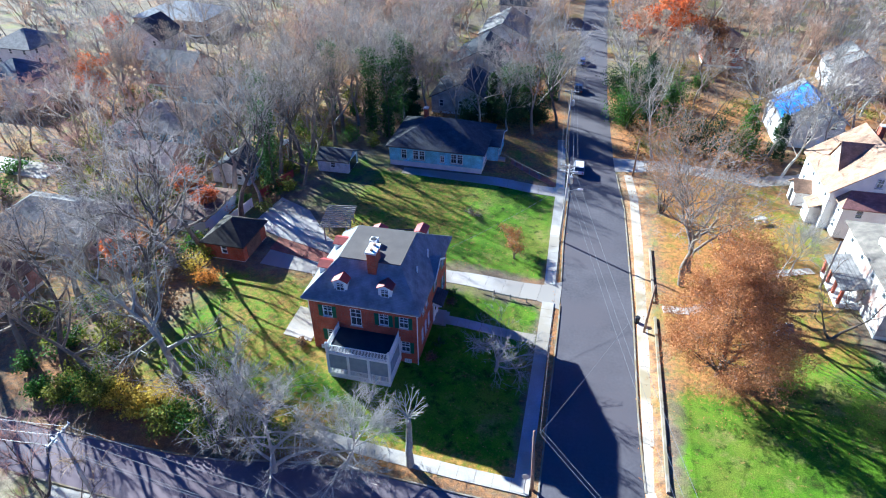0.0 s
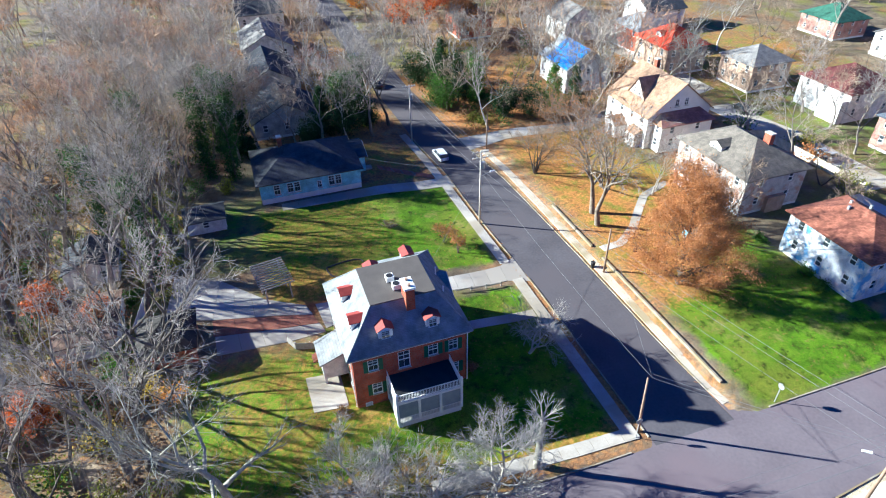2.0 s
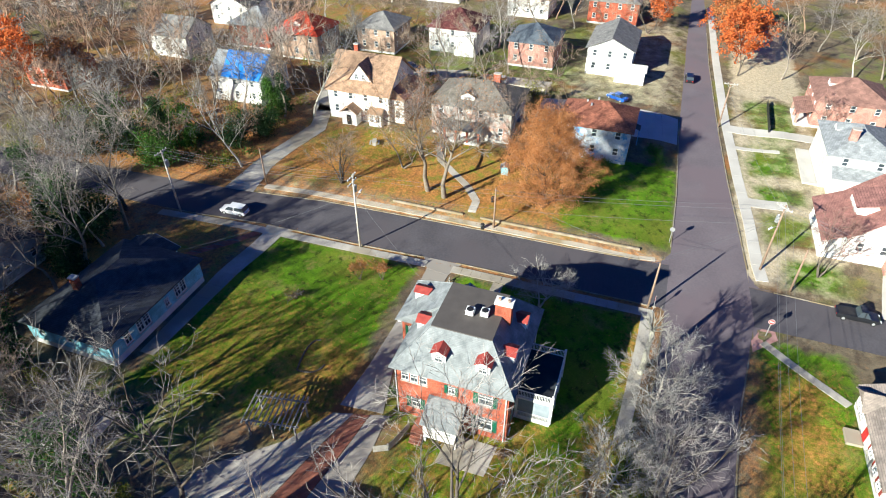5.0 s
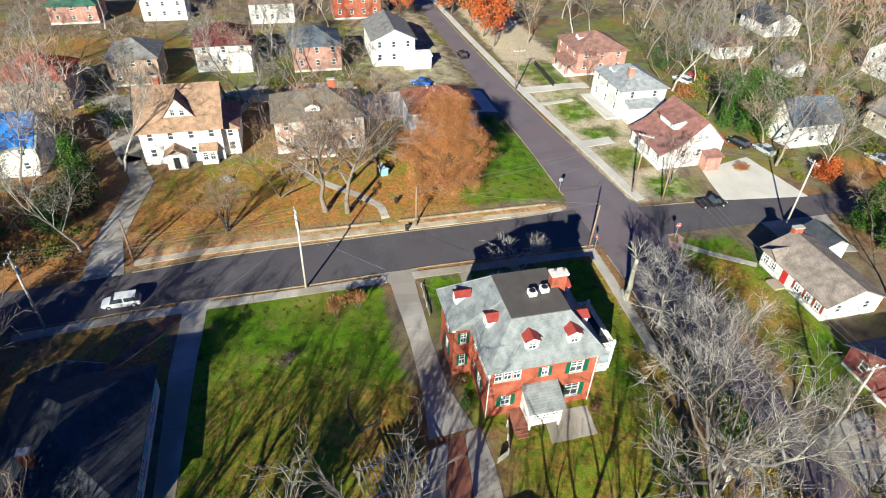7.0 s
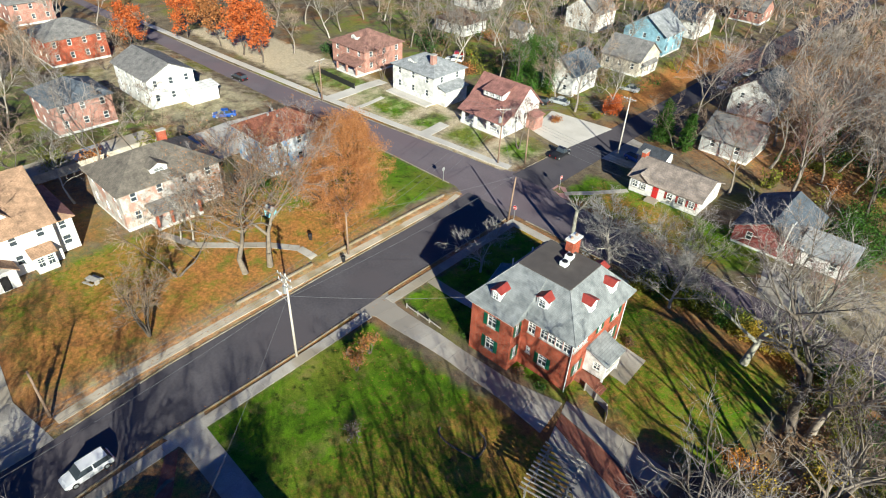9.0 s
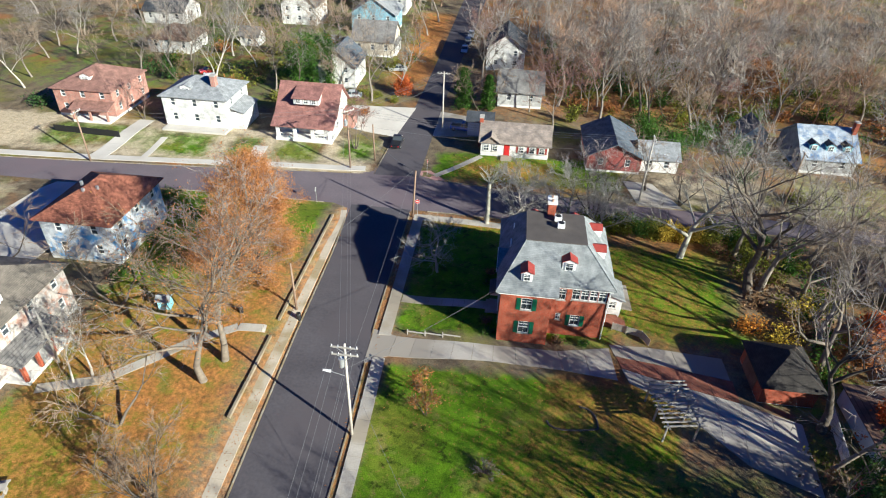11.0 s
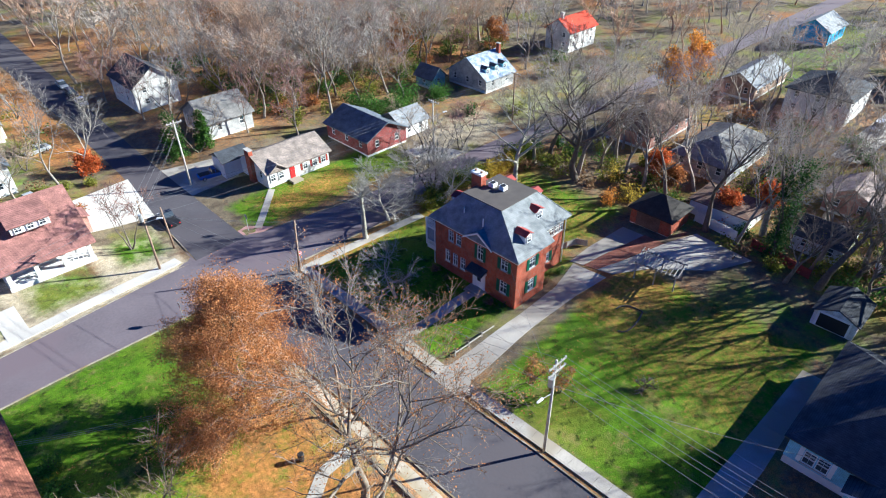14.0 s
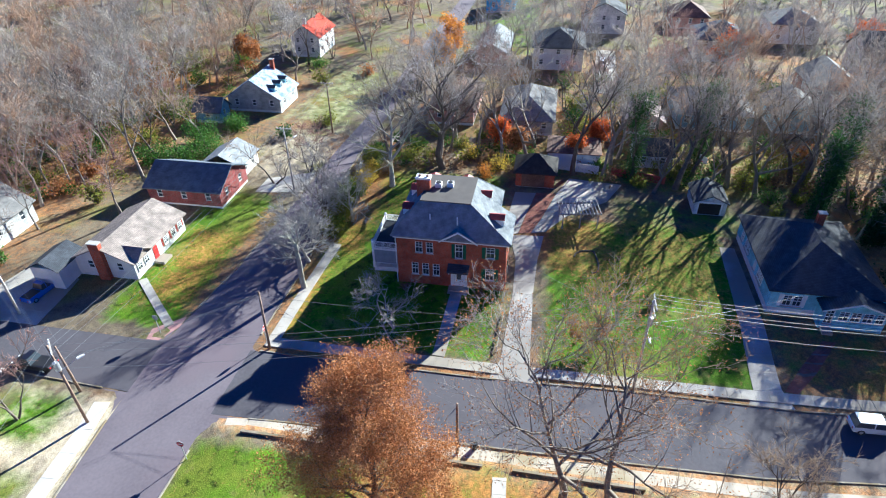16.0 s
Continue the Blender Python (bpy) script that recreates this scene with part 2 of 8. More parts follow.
BARK = surface("grey_bark", (0.17, 0.14, 0.115), (0.32, 0.28, 0.235), 3.0, 0.95, 0.4, obj=0.18)
PALE_BARK = surface("pale_bark", (0.34, 0.31, 0.26), (0.52, 0.48, 0.42), 2.0, 0.9, 0.3)
LICHEN_BARK = surface("lichen_bark", (0.27, 0.26, 0.21), (0.46, 0.44, 0.36), 2.2, 0.9, 0.35)
TAN_BARK = surface("tan_bark", (0.135, 0.11, 0.085), (0.25, 0.21, 0.165), 2.0, 0.9, 0.3)
DARK_BARK = surface("dark_bark", (0.075, 0.06, 0.05), (0.15, 0.125, 0.1), 3.0, 0.95, 0.4, obj=0.15)
TWIG = twig_mat("grey_twigs", (0.19, 0.168, 0.155), (0.43, 0.385, 0.355), 0.28)
FAR_TWIG = twig_mat("far_grey_twigs", (0.26, 0.225, 0.195), (0.49, 0.43, 0.375))
FAR_WARM_TWIG = twig_mat("far_brown_twigs", (0.29, 0.185, 0.125), (0.52, 0.36, 0.25))
WARM_TWIG = twig_mat("warm_twigs", (0.22, 0.16, 0.115), (0.43, 0.325, 0.23), 0.25)
PALE_TWIG = twig_mat("pale_twigs", (0.15, 0.135, 0.12), (0.30, 0.275, 0.245))
SILVER_TWIG = twig_mat("silver_twigs", (0.25, 0.235, 0.22), (0.44, 0.415, 0.39))
RED_TWIG = twig_mat("reddish_twigs", (0.22, 0.12, 0.10), (0.38, 0.23, 0.195), 0.25)
TYRE = plain("tyre_rubber", (0.02, 0.02, 0.02), 0.85)
LAMP_GLASS = plain("lamp_lens", (0.75, 0.76, 0.78), 0.2)


def leaf_mat(name, a, b, sub=0.35):
    m = surface(name, a, b, 0.8, 0.75, 0.0, 5.0, 0.2, island=0.4)
    return see_through(m, sub)


ORANGE_LEAF = leaf_mat("russet_leaves", (0.27, 0.105, 0.035), (0.50, 0.235, 0.085))
RUST_LEAF = leaf_mat("rust_orange_leaves", (0.29, 0.112, 0.038), (0.55, 0.265, 0.10), 0.2)
RED_LEAF = leaf_mat("red_orange_leaves", (0.42, 0.09, 0.025), (0.62, 0.19, 0.05))
GOLD_LEAF = leaf_mat("gold_leaves", (0.5, 0.2, 0.03), (0.68, 0.34, 0.06))
BROWN_LEAF = leaf_mat("brown_leaves", (0.17, 0.10, 0.05), (0.28, 0.17, 0.09))
GREEN_LEAF = leaf_mat("green_leaves", (0.04, 0.095, 0.014), (0.10, 0.20, 0.03))
OLIVE_LEAF = leaf_mat("olive_leaves", (0.13, 0.15, 0.02), (0.27, 0.27, 0.04))
IVY_LEAF = leaf_mat("ivy_leaves", (0.032, 0.078, 0.02), (0.08, 0.15, 0.04))
YELLOW_LEAF = leaf_mat("yellow_leaves", (0.42, 0.30, 0.03), (0.6, 0.46, 0.07))
CEDAR_LEAF = leaf_mat("cedar_needles", (0.018, 0.042, 0.016), (0.045, 0.085, 0.028))


def ground_mat():
    """Grass, leaf litter and dry earth; the cover attribute says how much of each grows where."""
    m = bpy.data.materials.new("ground_cover")
    m.use_nodes = True
    n, l = m.node_tree.nodes, m.node_tree.links
    b = n["Principled BSDF"]
    b.inputs["Roughness"].default_value, b.inputs["Specular IOR Level"].default_value = 0.95, 0.15
    at = n.new("ShaderNodeAttribute")
    at.attribute_name = "cover"
    sep = n.new("ShaderNodeSeparateColor")
    l.new(at.outputs["Color"], sep.inputs[0])
    co = n.new("ShaderNodeNewGeometry").outputs["Position"]

    def noise_of(scale, detail=6, rough=0.6):
        t = n.new("ShaderNodeTexNoise")
        t.inputs["Scale"].default_value, t.inputs["Detail"].default_value, t.inputs["Roughness"].default_value = scale, detail, rough
        l.new(co, t.inputs["Vector"])
        return t.outputs[0]

    def blend(a, b_, fac):
        x = n.new("ShaderNodeMix")
        x.data_type = "RGBA"
        for sock, v in (("A", a), ("B", b_)):
            if isinstance(v, tuple):
                x.inputs[sock].default_value = (*v, 1)
            else:
                l.new(v, x.inputs[sock])
        l.new(fac, x.inputs["Factor"])
        return x.outputs["Result"]

    def span(v, lo, hi):
        r = n.new("ShaderNodeMapRange")
        r.inputs["From Min"].default_value, r.inputs["From Max"].default_value = lo, hi
        l.new(v, r.inputs["Value"])
        return r.outputs[0]

    def soft(weight, nz, amount=1.1, width=0.22):
        """weight above a noise threshold."""
        x = n.new("ShaderNodeMath")
        x.operation = "MULTIPLY_ADD"
        l.new(nz, x.inputs[0])
        x.inputs[1].default_value = amount
        l.new(weight, x.inputs[2])
        return span(x.outputs[0], 0.5 + amount * 0.5 - width, 0.5 + amount * 0.5 + width)

    wide, big, mid, fine, grain = noise_of(0.055), noise_of(0.09), noise_of(0.45), noise_of(2.2), noise_of(9.0, 3)
    base = blend((0.11, 0.085, 0.06), (0.215, 0.175, 0.115), span(mid, 0.35, 0.65))
    base = blend(base, (0.17, 0.165, 0.045), span(big, 0.5, 0.64))
    base = blend(base, (0.27, 0.125, 0.045), span(wide, 0.53, 0.66))
    green = blend((0.056, 0.118, 0.005), (0.122, 0.235, 0.006), span(mid, 0.35, 0.65))
    green = blend(green, (0.155, 0.19, 0.018), span(big, 0.48, 0.64))
    green = blend(green, (0.235, 0.195, 0.062), span(noise_of(0.24, 9, 0.72), 0.54, 0.7))
    green = blend(green, (0.036, 0.056, 0.006), span(noise_of(0.7, 6, 0.7), 0.53, 0.66))
    green = blend(green, (0.16, 0.12, 0.06), span(fine, 0.62, 0.75))
    litter = blend((0.33, 0.125, 0.032), (0.54, 0.24, 0.07), span(fine, 0.35, 0.65))
    litter = blend(litter, (0.21, 0.175, 0.04), span(mid, 0.54, 0.7))
    dry = blend((0.40, 0.33, 0.22), (0.56, 0.48, 0.35), span(fine, 0.35, 0.65))
    col = blend(base, green, soft(sep.outputs[0], mid))
    col = blend(col, dry, soft(sep.outputs[2], mid))
    col = blend(col, litter, soft(sep.outputs[1], fine, 1.3, 0.4))
    tuft = noise_of(1.3, 9, 0.78)
    fleck = blend((0.45, 0.45, 0.45), (1.55, 1.55, 1.55), span(grain, 0.3, 0.7))
    fleck = blend(fleck, (0.5, 0.5, 0.45), span(tuft, 0.54, 0.66))
    fleck = blend((1.3, 1.25, 1.05), fleck, span(tuft, 0.34, 0.46))
    mul = n.new("ShaderNodeMix")
    mul.data_type, mul.blend_type = "RGBA", "MULTIPLY"
    mul.inputs["Factor"].default_value = 0.8
    l.new(col, mul.inputs["A"]), l.new(fleck, mul.inputs["B"])
    l.new(mul.outputs["Result"], b.inputs["Base Color"])
    bp = n.new("ShaderNodeBump")
    bp.inputs["Strength"].default_value, bp.inputs["Distance"].default_value = 0.5, 0.15
    l.new(grain, bp.inputs["Height"]), l.new(bp.outputs[0], b.inputs["Normal"])
    return m


def asphalt_mat(name, dark, light, patchy):
    m = surface(name, dark, light, 0.18, 0.9, 0.25, 3.0, 0.25, space="World", third=patchy)
    return m


DIRT = surface("dirt", (0.27, 0.205, 0.135), (0.44, 0.35, 0.245), 1.1, 0.95, 0.4, 9.0, 0.1, stain=0.4)
GROUND = ground_mat()
ASPHALT = asphalt_mat("asphalt", (0.066, 0.061, 0.071), (0.108, 0.10, 0.112), (0.092, 0.082, 0.092))
OLD_ASPHALT = asphalt_mat("worn_asphalt", (0.125, 0.105, 0.12), (0.172, 0.146, 0.162), (0.155, 0.122, 0.138))


# ---- mesh helpers ----
def mesh_of(name, verts, faces, mat, smooth=False):
    me = bpy.data.meshes.new(name)
    me.from_pydata([tuple(v) for v in verts], [], faces)
    me.materials.append(mat)
    if smooth:
        me.polygons.foreach_set("use_smooth", [True] * len(me.polygons))
    me.update()
    return me


class Shape:
    """Collects boxes, prisms and tubes of one part."""

    def __init__(self):
        self.v, self.f = [], []

    def poly(self, pts):
        k = len(self.v)
        self.v += [tuple(p) for p in pts]
        self.f.append(tuple(range(k, k + len(pts))))
        return self

    def box(self, x0, x1, y0, y1, z0, z1):
        k = len(self.v)
        self.v += [(x, y, z) for z in (z0, z1) for x, y in ((x0, y0), (x1, y0), (x1, y1), (x0, y1))]
        self.f += [tuple(k + i for i in q) for q in ((0, 3, 2, 1), (4, 5, 6, 7), (0, 1, 5, 4), (1, 2, 6, 5), (2, 3, 7, 6), (3, 0, 4, 7))]
        return self

    def slab(self, pts, thick):
        """A flat polygon with thickness downwards."""
        k, c = len(self.v), len(pts)
        self.v += [tuple(p) for p in pts] + [(p[0], p[1], p[2] - thick) for p in pts]
        self.f.append(tuple(k + i for i in range(c)))
        self.f.append(tuple(k + c + i for i in reversed(range(c))))
        for i in range(c):
            j = (i + 1) % c
            self.f.append((k + j, k + i, k + c + i, k + c + j))
        return self

    def tube(self, p0, p1, r0, r1, sides=6, cap=True):
        p0, p1 = Vector(p0), Vector(p1)
        d = (p1 - p0).normalized()
        a = d.orthogonal().normalized()
        b = d.cross(a)
        k = len(self.v)
        for p, r in ((p0, r0), (p1, r1)):
            for i in range(sides):
                t = 2 * math.pi * i / sides
                self.v.append(tuple(p + a * (r * math.cos(t)) + b * (r * math.sin(t))))
        for i in range(sides):
            j = (i + 1) % sides
            self.f.append((k + i, k + j, k + sides + j, k + sides + i))
        if cap:
            self.f.append(tuple(k + i for i in reversed(range(sides))))
            self.f.append(tuple(k + sides + i for i in range(sides)))
        return self

    def pipe(self, pts, r, sides=4):
        """One unbroken tube along a line of points."""
        k = len(self.v)
        for i, p in enumerate(pts):
            d = (Vector(pts[min(i + 1, len(pts) - 1)]) - Vector(pts[max(i - 1, 0)])).normalized()
            a = d.orthogonal().normalized()
            b = d.cross(a)
            for j in range(sides):
                t = 2 * math.pi * j / sides
                self.v.append(tuple(Vector(p) + a * (r * math.cos(t)) + b * (r * math.sin(t))))
        for i in range(len(pts) - 1):
            for j in range(sides):
                m = (j + 1) % sides
                self.f.append((k + i * sides + j, k + i * sides + m, k + (i + 1) * sides + m, k + (i + 1) * sides + j))
        return self

    def mesh(self, name, mat, smooth=False):
        return mesh_of(name, self.v, self.f, mat, smooth)


def part(name, shape, mat, parent, label="", at=None, smooth=False):
    """One mesh object under a thing or a part; shape is a Shape or a ready mesh."""
    me = shape.mesh(name, mat, smooth) if isinstance(shape, Shape) else shape
    ob = new(name, me)
    ob.parent = parent
    if at is not None:
        ob.matrix_local = at
    if label:
        ob["label"] = label
    return ob


def thing(name, x, y, z, label, category, group="", turn=0.0):
    ob = new(name)
    ob.empty_display_size = 0.3
    ob.matrix_world = pose(x, y, z, 0, 0, turn)
    return tagged(ob, label, category, group)


def structure(name, shape, mat, label, category, smooth=False):
    me = shape.mesh(name, mat, smooth) if isinstance(shape, Shape) else shape
    return tagged(new(name, me), label, category, kind="structure")


def step(a, b, v):
    t = min(max((v - a) / (b - a), 0.0), 1.0)
    return t * t * (3 - 2 * t)


# ---- roads and lie of the land ----
def along(pairs):
    ks, vs = zip(*pairs)
    return lambda k: float(np.interp(k, ks, vs))


AVENUE_W = along([(20, -1.2), (60, -1.2), (77, -1.9), (95, -2.0), (107, -3.2), (135, -4.0), (190, -4.6), (320, -5.5)])
AVENUE_E = along([(20, 8.5), (34, 8.4), (45, 7.8), (63, 7.6), (80, 7.1), (88, 6.8), (103, 5.2), (137, 3.6), (190, 3.0), (320, 2.5)])
CROSS_S = along([(-260, 33), (-160, 30), (-123, 28.6), (-91, 28), (-70, 27), (-54, 25.7), (-38, 25.4), (-16, 24), (-8, 22.9), (0, 21.8), (10, 22.3), (23, 23.5), (37, 24.9), (60, 26.6), (93, 28.5), (260, 34)])
CROSS_N = along([(-260, 40), (-162, 35.7), (-124, 33.6), (-88, 32.2), (-65, 30.9), (-47, 30.5), (-33, 30.9), (-25, 32.6), (-18, 33.2), (-8, 32.9), (28, 32.7), (57, 33.6), (98, 34.0), (260, 41)])
SOUTH_W = along([(-260, -9), (-106, -4.2), (-70, -3.4), (-38, -1.9), (-10, -1.1), (28, -0.9)])
SOUTH_E = along([(-260, 0.5), (-106, 3.4), (-38, 4.0), (-10, 4.7), (10, 6.4), (28, 7.3)])


def road_gap(x, y):
    """Metres from the nearest kerb; 0 on a road."""
    c = max(CROSS_S(x) - y, y - CROSS_N(x), 0.0)
    a = max(AVENUE_W(y) - x, x - AVENUE_E(y), 0.0) if y > 27 else max(SOUTH_W(y) - x, x - SOUTH_E(y), 0.0)
    return min(a, c)


def height(x, y):
    d = road_gap(x, y)
    z = 0.12 * step(0.3, 1.4, d)
    if x > 7 and 34 < y < 100:
        return z + 0.45 * step(10.1, 10.8, x) * step(33.5, 38.0, y) + 0.1 * step(12, 22, d)
    return z + 0.55 * step(4.0, 13.0, d)


# ---- ground cover ----
REGIONS = []


def cover(x0, x1, y0, y1, kind, amount, soft=2.5):
    REGIONS.append((x0, x1, y0, y1, {"green": 0, "litter": 1, "dry": 2, "lawn": 3}[kind], amount, soft))


cover(-35, -4, 67, 91, "green", 1.0, 2.0)
cover(-30, -4, 35, 61, "green", 0.95, 1.5)
cover(-47, -29, 38, 59, "green", 0.85, 4.0)
cover(-44, -33, 76, 96, "green", 0.5, 4.0)
cover(-16, -4, 93, 108, "green", 0.45, 3.0)
cover(-16, -4, 93, 108, "litter", 0.45, 3.0)
cover(12, 36, 33, 51, "green", 1.0, 2.0)
cover(19, 34, 78, 93, "green", 0.8, 3.0)
cover(26, 34, 60, 76, "green", 0.6, 3.0)
cover(6.5, 10.3, 34, 118, "litter", 0.55, 0.6)
cover(6.5, 10.3, 33, 100, "dry", 0.5, 0.6)
cover(11, 24, 56, 101, "litter", 0.68, 3.0)
cover(20, 33, 58, 101, "litter", 0.5, 3.0)
cover(11, 33, 50, 101, "green", 0.6, 4.0)
cover(22, 34, 50, 62, "green", 0.95, 3.0)
cover(10.8, 21, 50, 58, "litter", 0.6, 3.0)
cover(4, 34, 104, 140, "litter", 0.7, 5.0)
cover(60, 110, 36, 150, "green", 0.45, 8.0)
cover(-150, -56, 36, 180, "green", 0.22, 12.0)
cover(-108, -44, -60, 12, "green", 0.3, 12.0)
cover(8, 110, -120, 0, "green", 0.42, 12.0)
cover(-66, -44, 60, 112, "green", 0.4, 6.0)
cover(20, 110, 104, 190, "litter", 0.4, 10.0)
cover(-3.0, -0.5, 34, 110, "litter", 0.55, 0.8)
cover(-20, -3, 33, 37, "litter", 0.55, 1.5)
cover(-62, -22, 33, 40, "litter", 0.45, 2.0)
cover(-32, -24, 43, 58, "litter", 0.35, 3.0)
cover(-36, -22, 67, 75, "litter", 0.5, 3.0)
cover(-36, -17, 74, 91, "litter", 0.3, 5.0)
cover(-44, -29, 40, 60, "litter", 0.3, 5.0)
cover(8, 120, 9, 23.5, "dry", 0.85, 2.0)
cover(60, 120, 34, 60, "dry", 0.5, 6.0)
cover(31, 47, 17.5, 23, "green", 0.85, 1.0)
cover(50, 55, 12, 23, "green", 0.7, 1.5)
cover(8.5, 16, 10, 19, "green", 0.8, 2.0)
cover(17, 28, 16, 20, "green", 0.6, 1.5)
cover(-36, -3, 11, 22, "green", 0.85, 2.0)
cover(-24, -8, 14, 21, "litter", 0.5, 3.0)
cover(-32, -6, 21, 24, "litter", 0.4, 1.5)
cover(-62, -40, 12, 26, "dry", 0.55, 5.0)
cover(-100, -62, 10, 26, "green", 0.5, 6.0)
cover(-100, -62, 8, 26, "dry", 0.35, 6.0)
cover(-140, -100, -6, 26, "green", 0.3, 8.0)
cover(-190, -110, 40, 62, "green", 0.5, 6.0)
cover(-95, -50, -40, 10, "litter", 0.4, 10.0)
cover(-60, -6, -120, -8, "litter", 0.5, 10.0)
cover(4, 14, -90, -22, "litter", 0.85, 4.0)
cover(-30, -6, 105, 260, "litter", 0.45, 10.0)
cover(-120, -48, 40, 150, "litter", 0.3, 12.0)
cover(36, 60, 80, 140, "litter", 0.4, 8.0)
for x0, x1, y0, y1 in ((8.5, 15.5, 9, 17.5), (17.8, 27.5, 12, 20.5), (29.5, 36.0, 12, 20.5), (38.5, 49.5, 12.5, 21.5), (52, 60, 11, 20), (62.5, 72, 11.5, 22)):
    cover(x0, x1, y0, y1, "lawn", 0.66, 2.2)


def cover_at(x, y):
    out = [0.0, 0.0, 0.0]
    for x0, x1, y0, y1, k, amount, soft in REGIONS:
        if x0 - soft < x < x1 + soft and y0 - soft < y < y1 + soft:
            w = step(-soft, soft, min(x - x0, x1 - x, y - y0, y1 - y)) * amount
            if k == 3:
                out[0], out[1], out[2] = max(out[0], w), out[1] * (1 - w), out[2] * (1 - w)
            else:
                out[k] = max(out[k], w)
    return out


def build_ground():
    def axis(lo, hi):
        fine = list(np.arange(lo, hi + 0.1, 1.25))
        left = [lo - 6 * i for i in range(25, 0, -1)]
        right = [hi + 6 * i for i in range(1, 26)]
        return [left[0] - 1500, left[0] - 500, left[0] - 120, *left, *fine, *right, right[-1] + 120, right[-1] + 500, right[-1] + 1500]

    xs, ys = axis(-62, 46), axis(2, 108)
    verts = [(x, y, height(x, y)) for y in ys for x in xs]
    w = len(xs)
    faces = [(j * w + i, j * w + i + 1, (j + 1) * w + i + 1, (j + 1) * w + i) for j in range(len(ys) - 1) for i in range(w - 1)]
    me = mesh_of("ground", verts, faces, GROUND, True)
    at = me.color_attributes.new("cover", "FLOAT_COLOR", "POINT")
    flat = []
    for x, y, _ in verts:
        flat += [*cover_at(x, y), 1.0]
    at.data.foreach_set("color", flat)
    return structure("ground", me, GROUND, "lawns, leaf litter and bare winter earth of the lots", "ground")


build_ground()


def ribbon(name, a, b, keys, swap, z, mat, label):
    """A flat strip of road between two edges."""
    s = Shape()
    for k0, k1 in zip(keys[:-1], keys[1:]):
        q = [(a(k0), k0), (b(k0), k0), (b(k1), k1), (a(k1), k1)]
        if swap:
            q = [(v, u) for u, v in reversed(q)]
        s.poly([(x, y, z) for x, y in q])
    return structure(name, s, mat, label, "road")


ribbon("road_avenue", AVENUE_W, AVENUE_E, [32.4, *range(36, 321, 4)], False, 0.030, ASPHALT, "dark asphalt avenue with worn patches")
ribbon("road_cross_street", CROSS_S, CROSS_N, list(range(-260, 261, 4)), True, 0.034, OLD_ASPHALT, "purplish grey worn asphalt side street")
ribbon("road_south_leg", SOUTH_W, SOUTH_E, [*range(-260, 21, 4), 22.6], False, 0.030, ASPHALT, "dark asphalt street going on past the crossing")


def corner_fill(name, cx, cy, sx, sy, r):
    """The rounded asphalt corner where two kerbs meet."""
    pts = [(cx, cy, 0.037)]
    for i in range(9):
        t = radians(90 * i / 8)
        pts.append((cx + sx * r * (1 - math.sin(t)), cy + sy * r * (1 - math.cos(t)), 0.037))
    if sx * sy < 0:
        pts.reverse()
    structure(name, Shape().poly(pts), OLD_ASPHALT, "rounded asphalt corner of the crossing", "road")


corner_fill("road_corner_north_east", 8.4, 32.7, 1, 1, 4.0)
corner_fill("road_corner_south_east", 7.1, 22.2, 1, -1, 3.5)
corner_fill("road_corner_south_west", -0.9, 22.0, -1, -1, 3.0)
corner_fill("road_corner_north_west", -1.2, 32.7, -1, 1, 1.2)


def kerb_line(name, pts, width=0.15, top=0.13):
    s = Shape()
    for (x0, y0), (x1, y1) in zip(pts[:-1], pts[1:]):
        d = Vector((x1 - x0, y1 - y0, 0)).normalized()
        o = Vector((-d.y, d.x, 0)) * width / 2
        p, q = Vector((x0, y0, top)), Vector((x1, y1, top))
        s.slab([p - o, q - o, q + o, p + o], 0.3)
    return structure(name, s, STREET_KERB, "weathered grey-brown stone kerb", "kerb")


kerb_line("kerb_avenue_west", [(AVENUE_W(y) - 0.1, y) for y in range(34, 62, 3)] + [(AVENUE_W(62) - 0.1, 62)])
kerb_line("kerb_avenue_west_north", [(AVENUE_W(y) - 0.1, y) for y in range(67, 113, 3)])
kerb_line("kerb_avenue_east", [(AVENUE_E(y) + 0.1, y) for y in range(37, 101, 3)])
kerb_line("kerb_cross_north_west", [(x, CROSS_N(x) + 0.1) for x in range(-60, -1, 4)])
kerb_line("kerb_cross_north_east", [(x, CROSS_N(x) + 0.1) for x in range(13, 58, 4)])
kerb_line("kerb_cross_south_east", [(x, CROSS_S(x) - 0.1) for x in range(11, 120, 5)])
kerb_line("kerb_cross_south_west", [(x, CROSS_S(x) - 0.1) for x in range(-50, -3, 4)])
kerb_line("kerb_south_east", [(SOUTH_E(y) + 0.1, y) for y in range(7, 20, 3)])


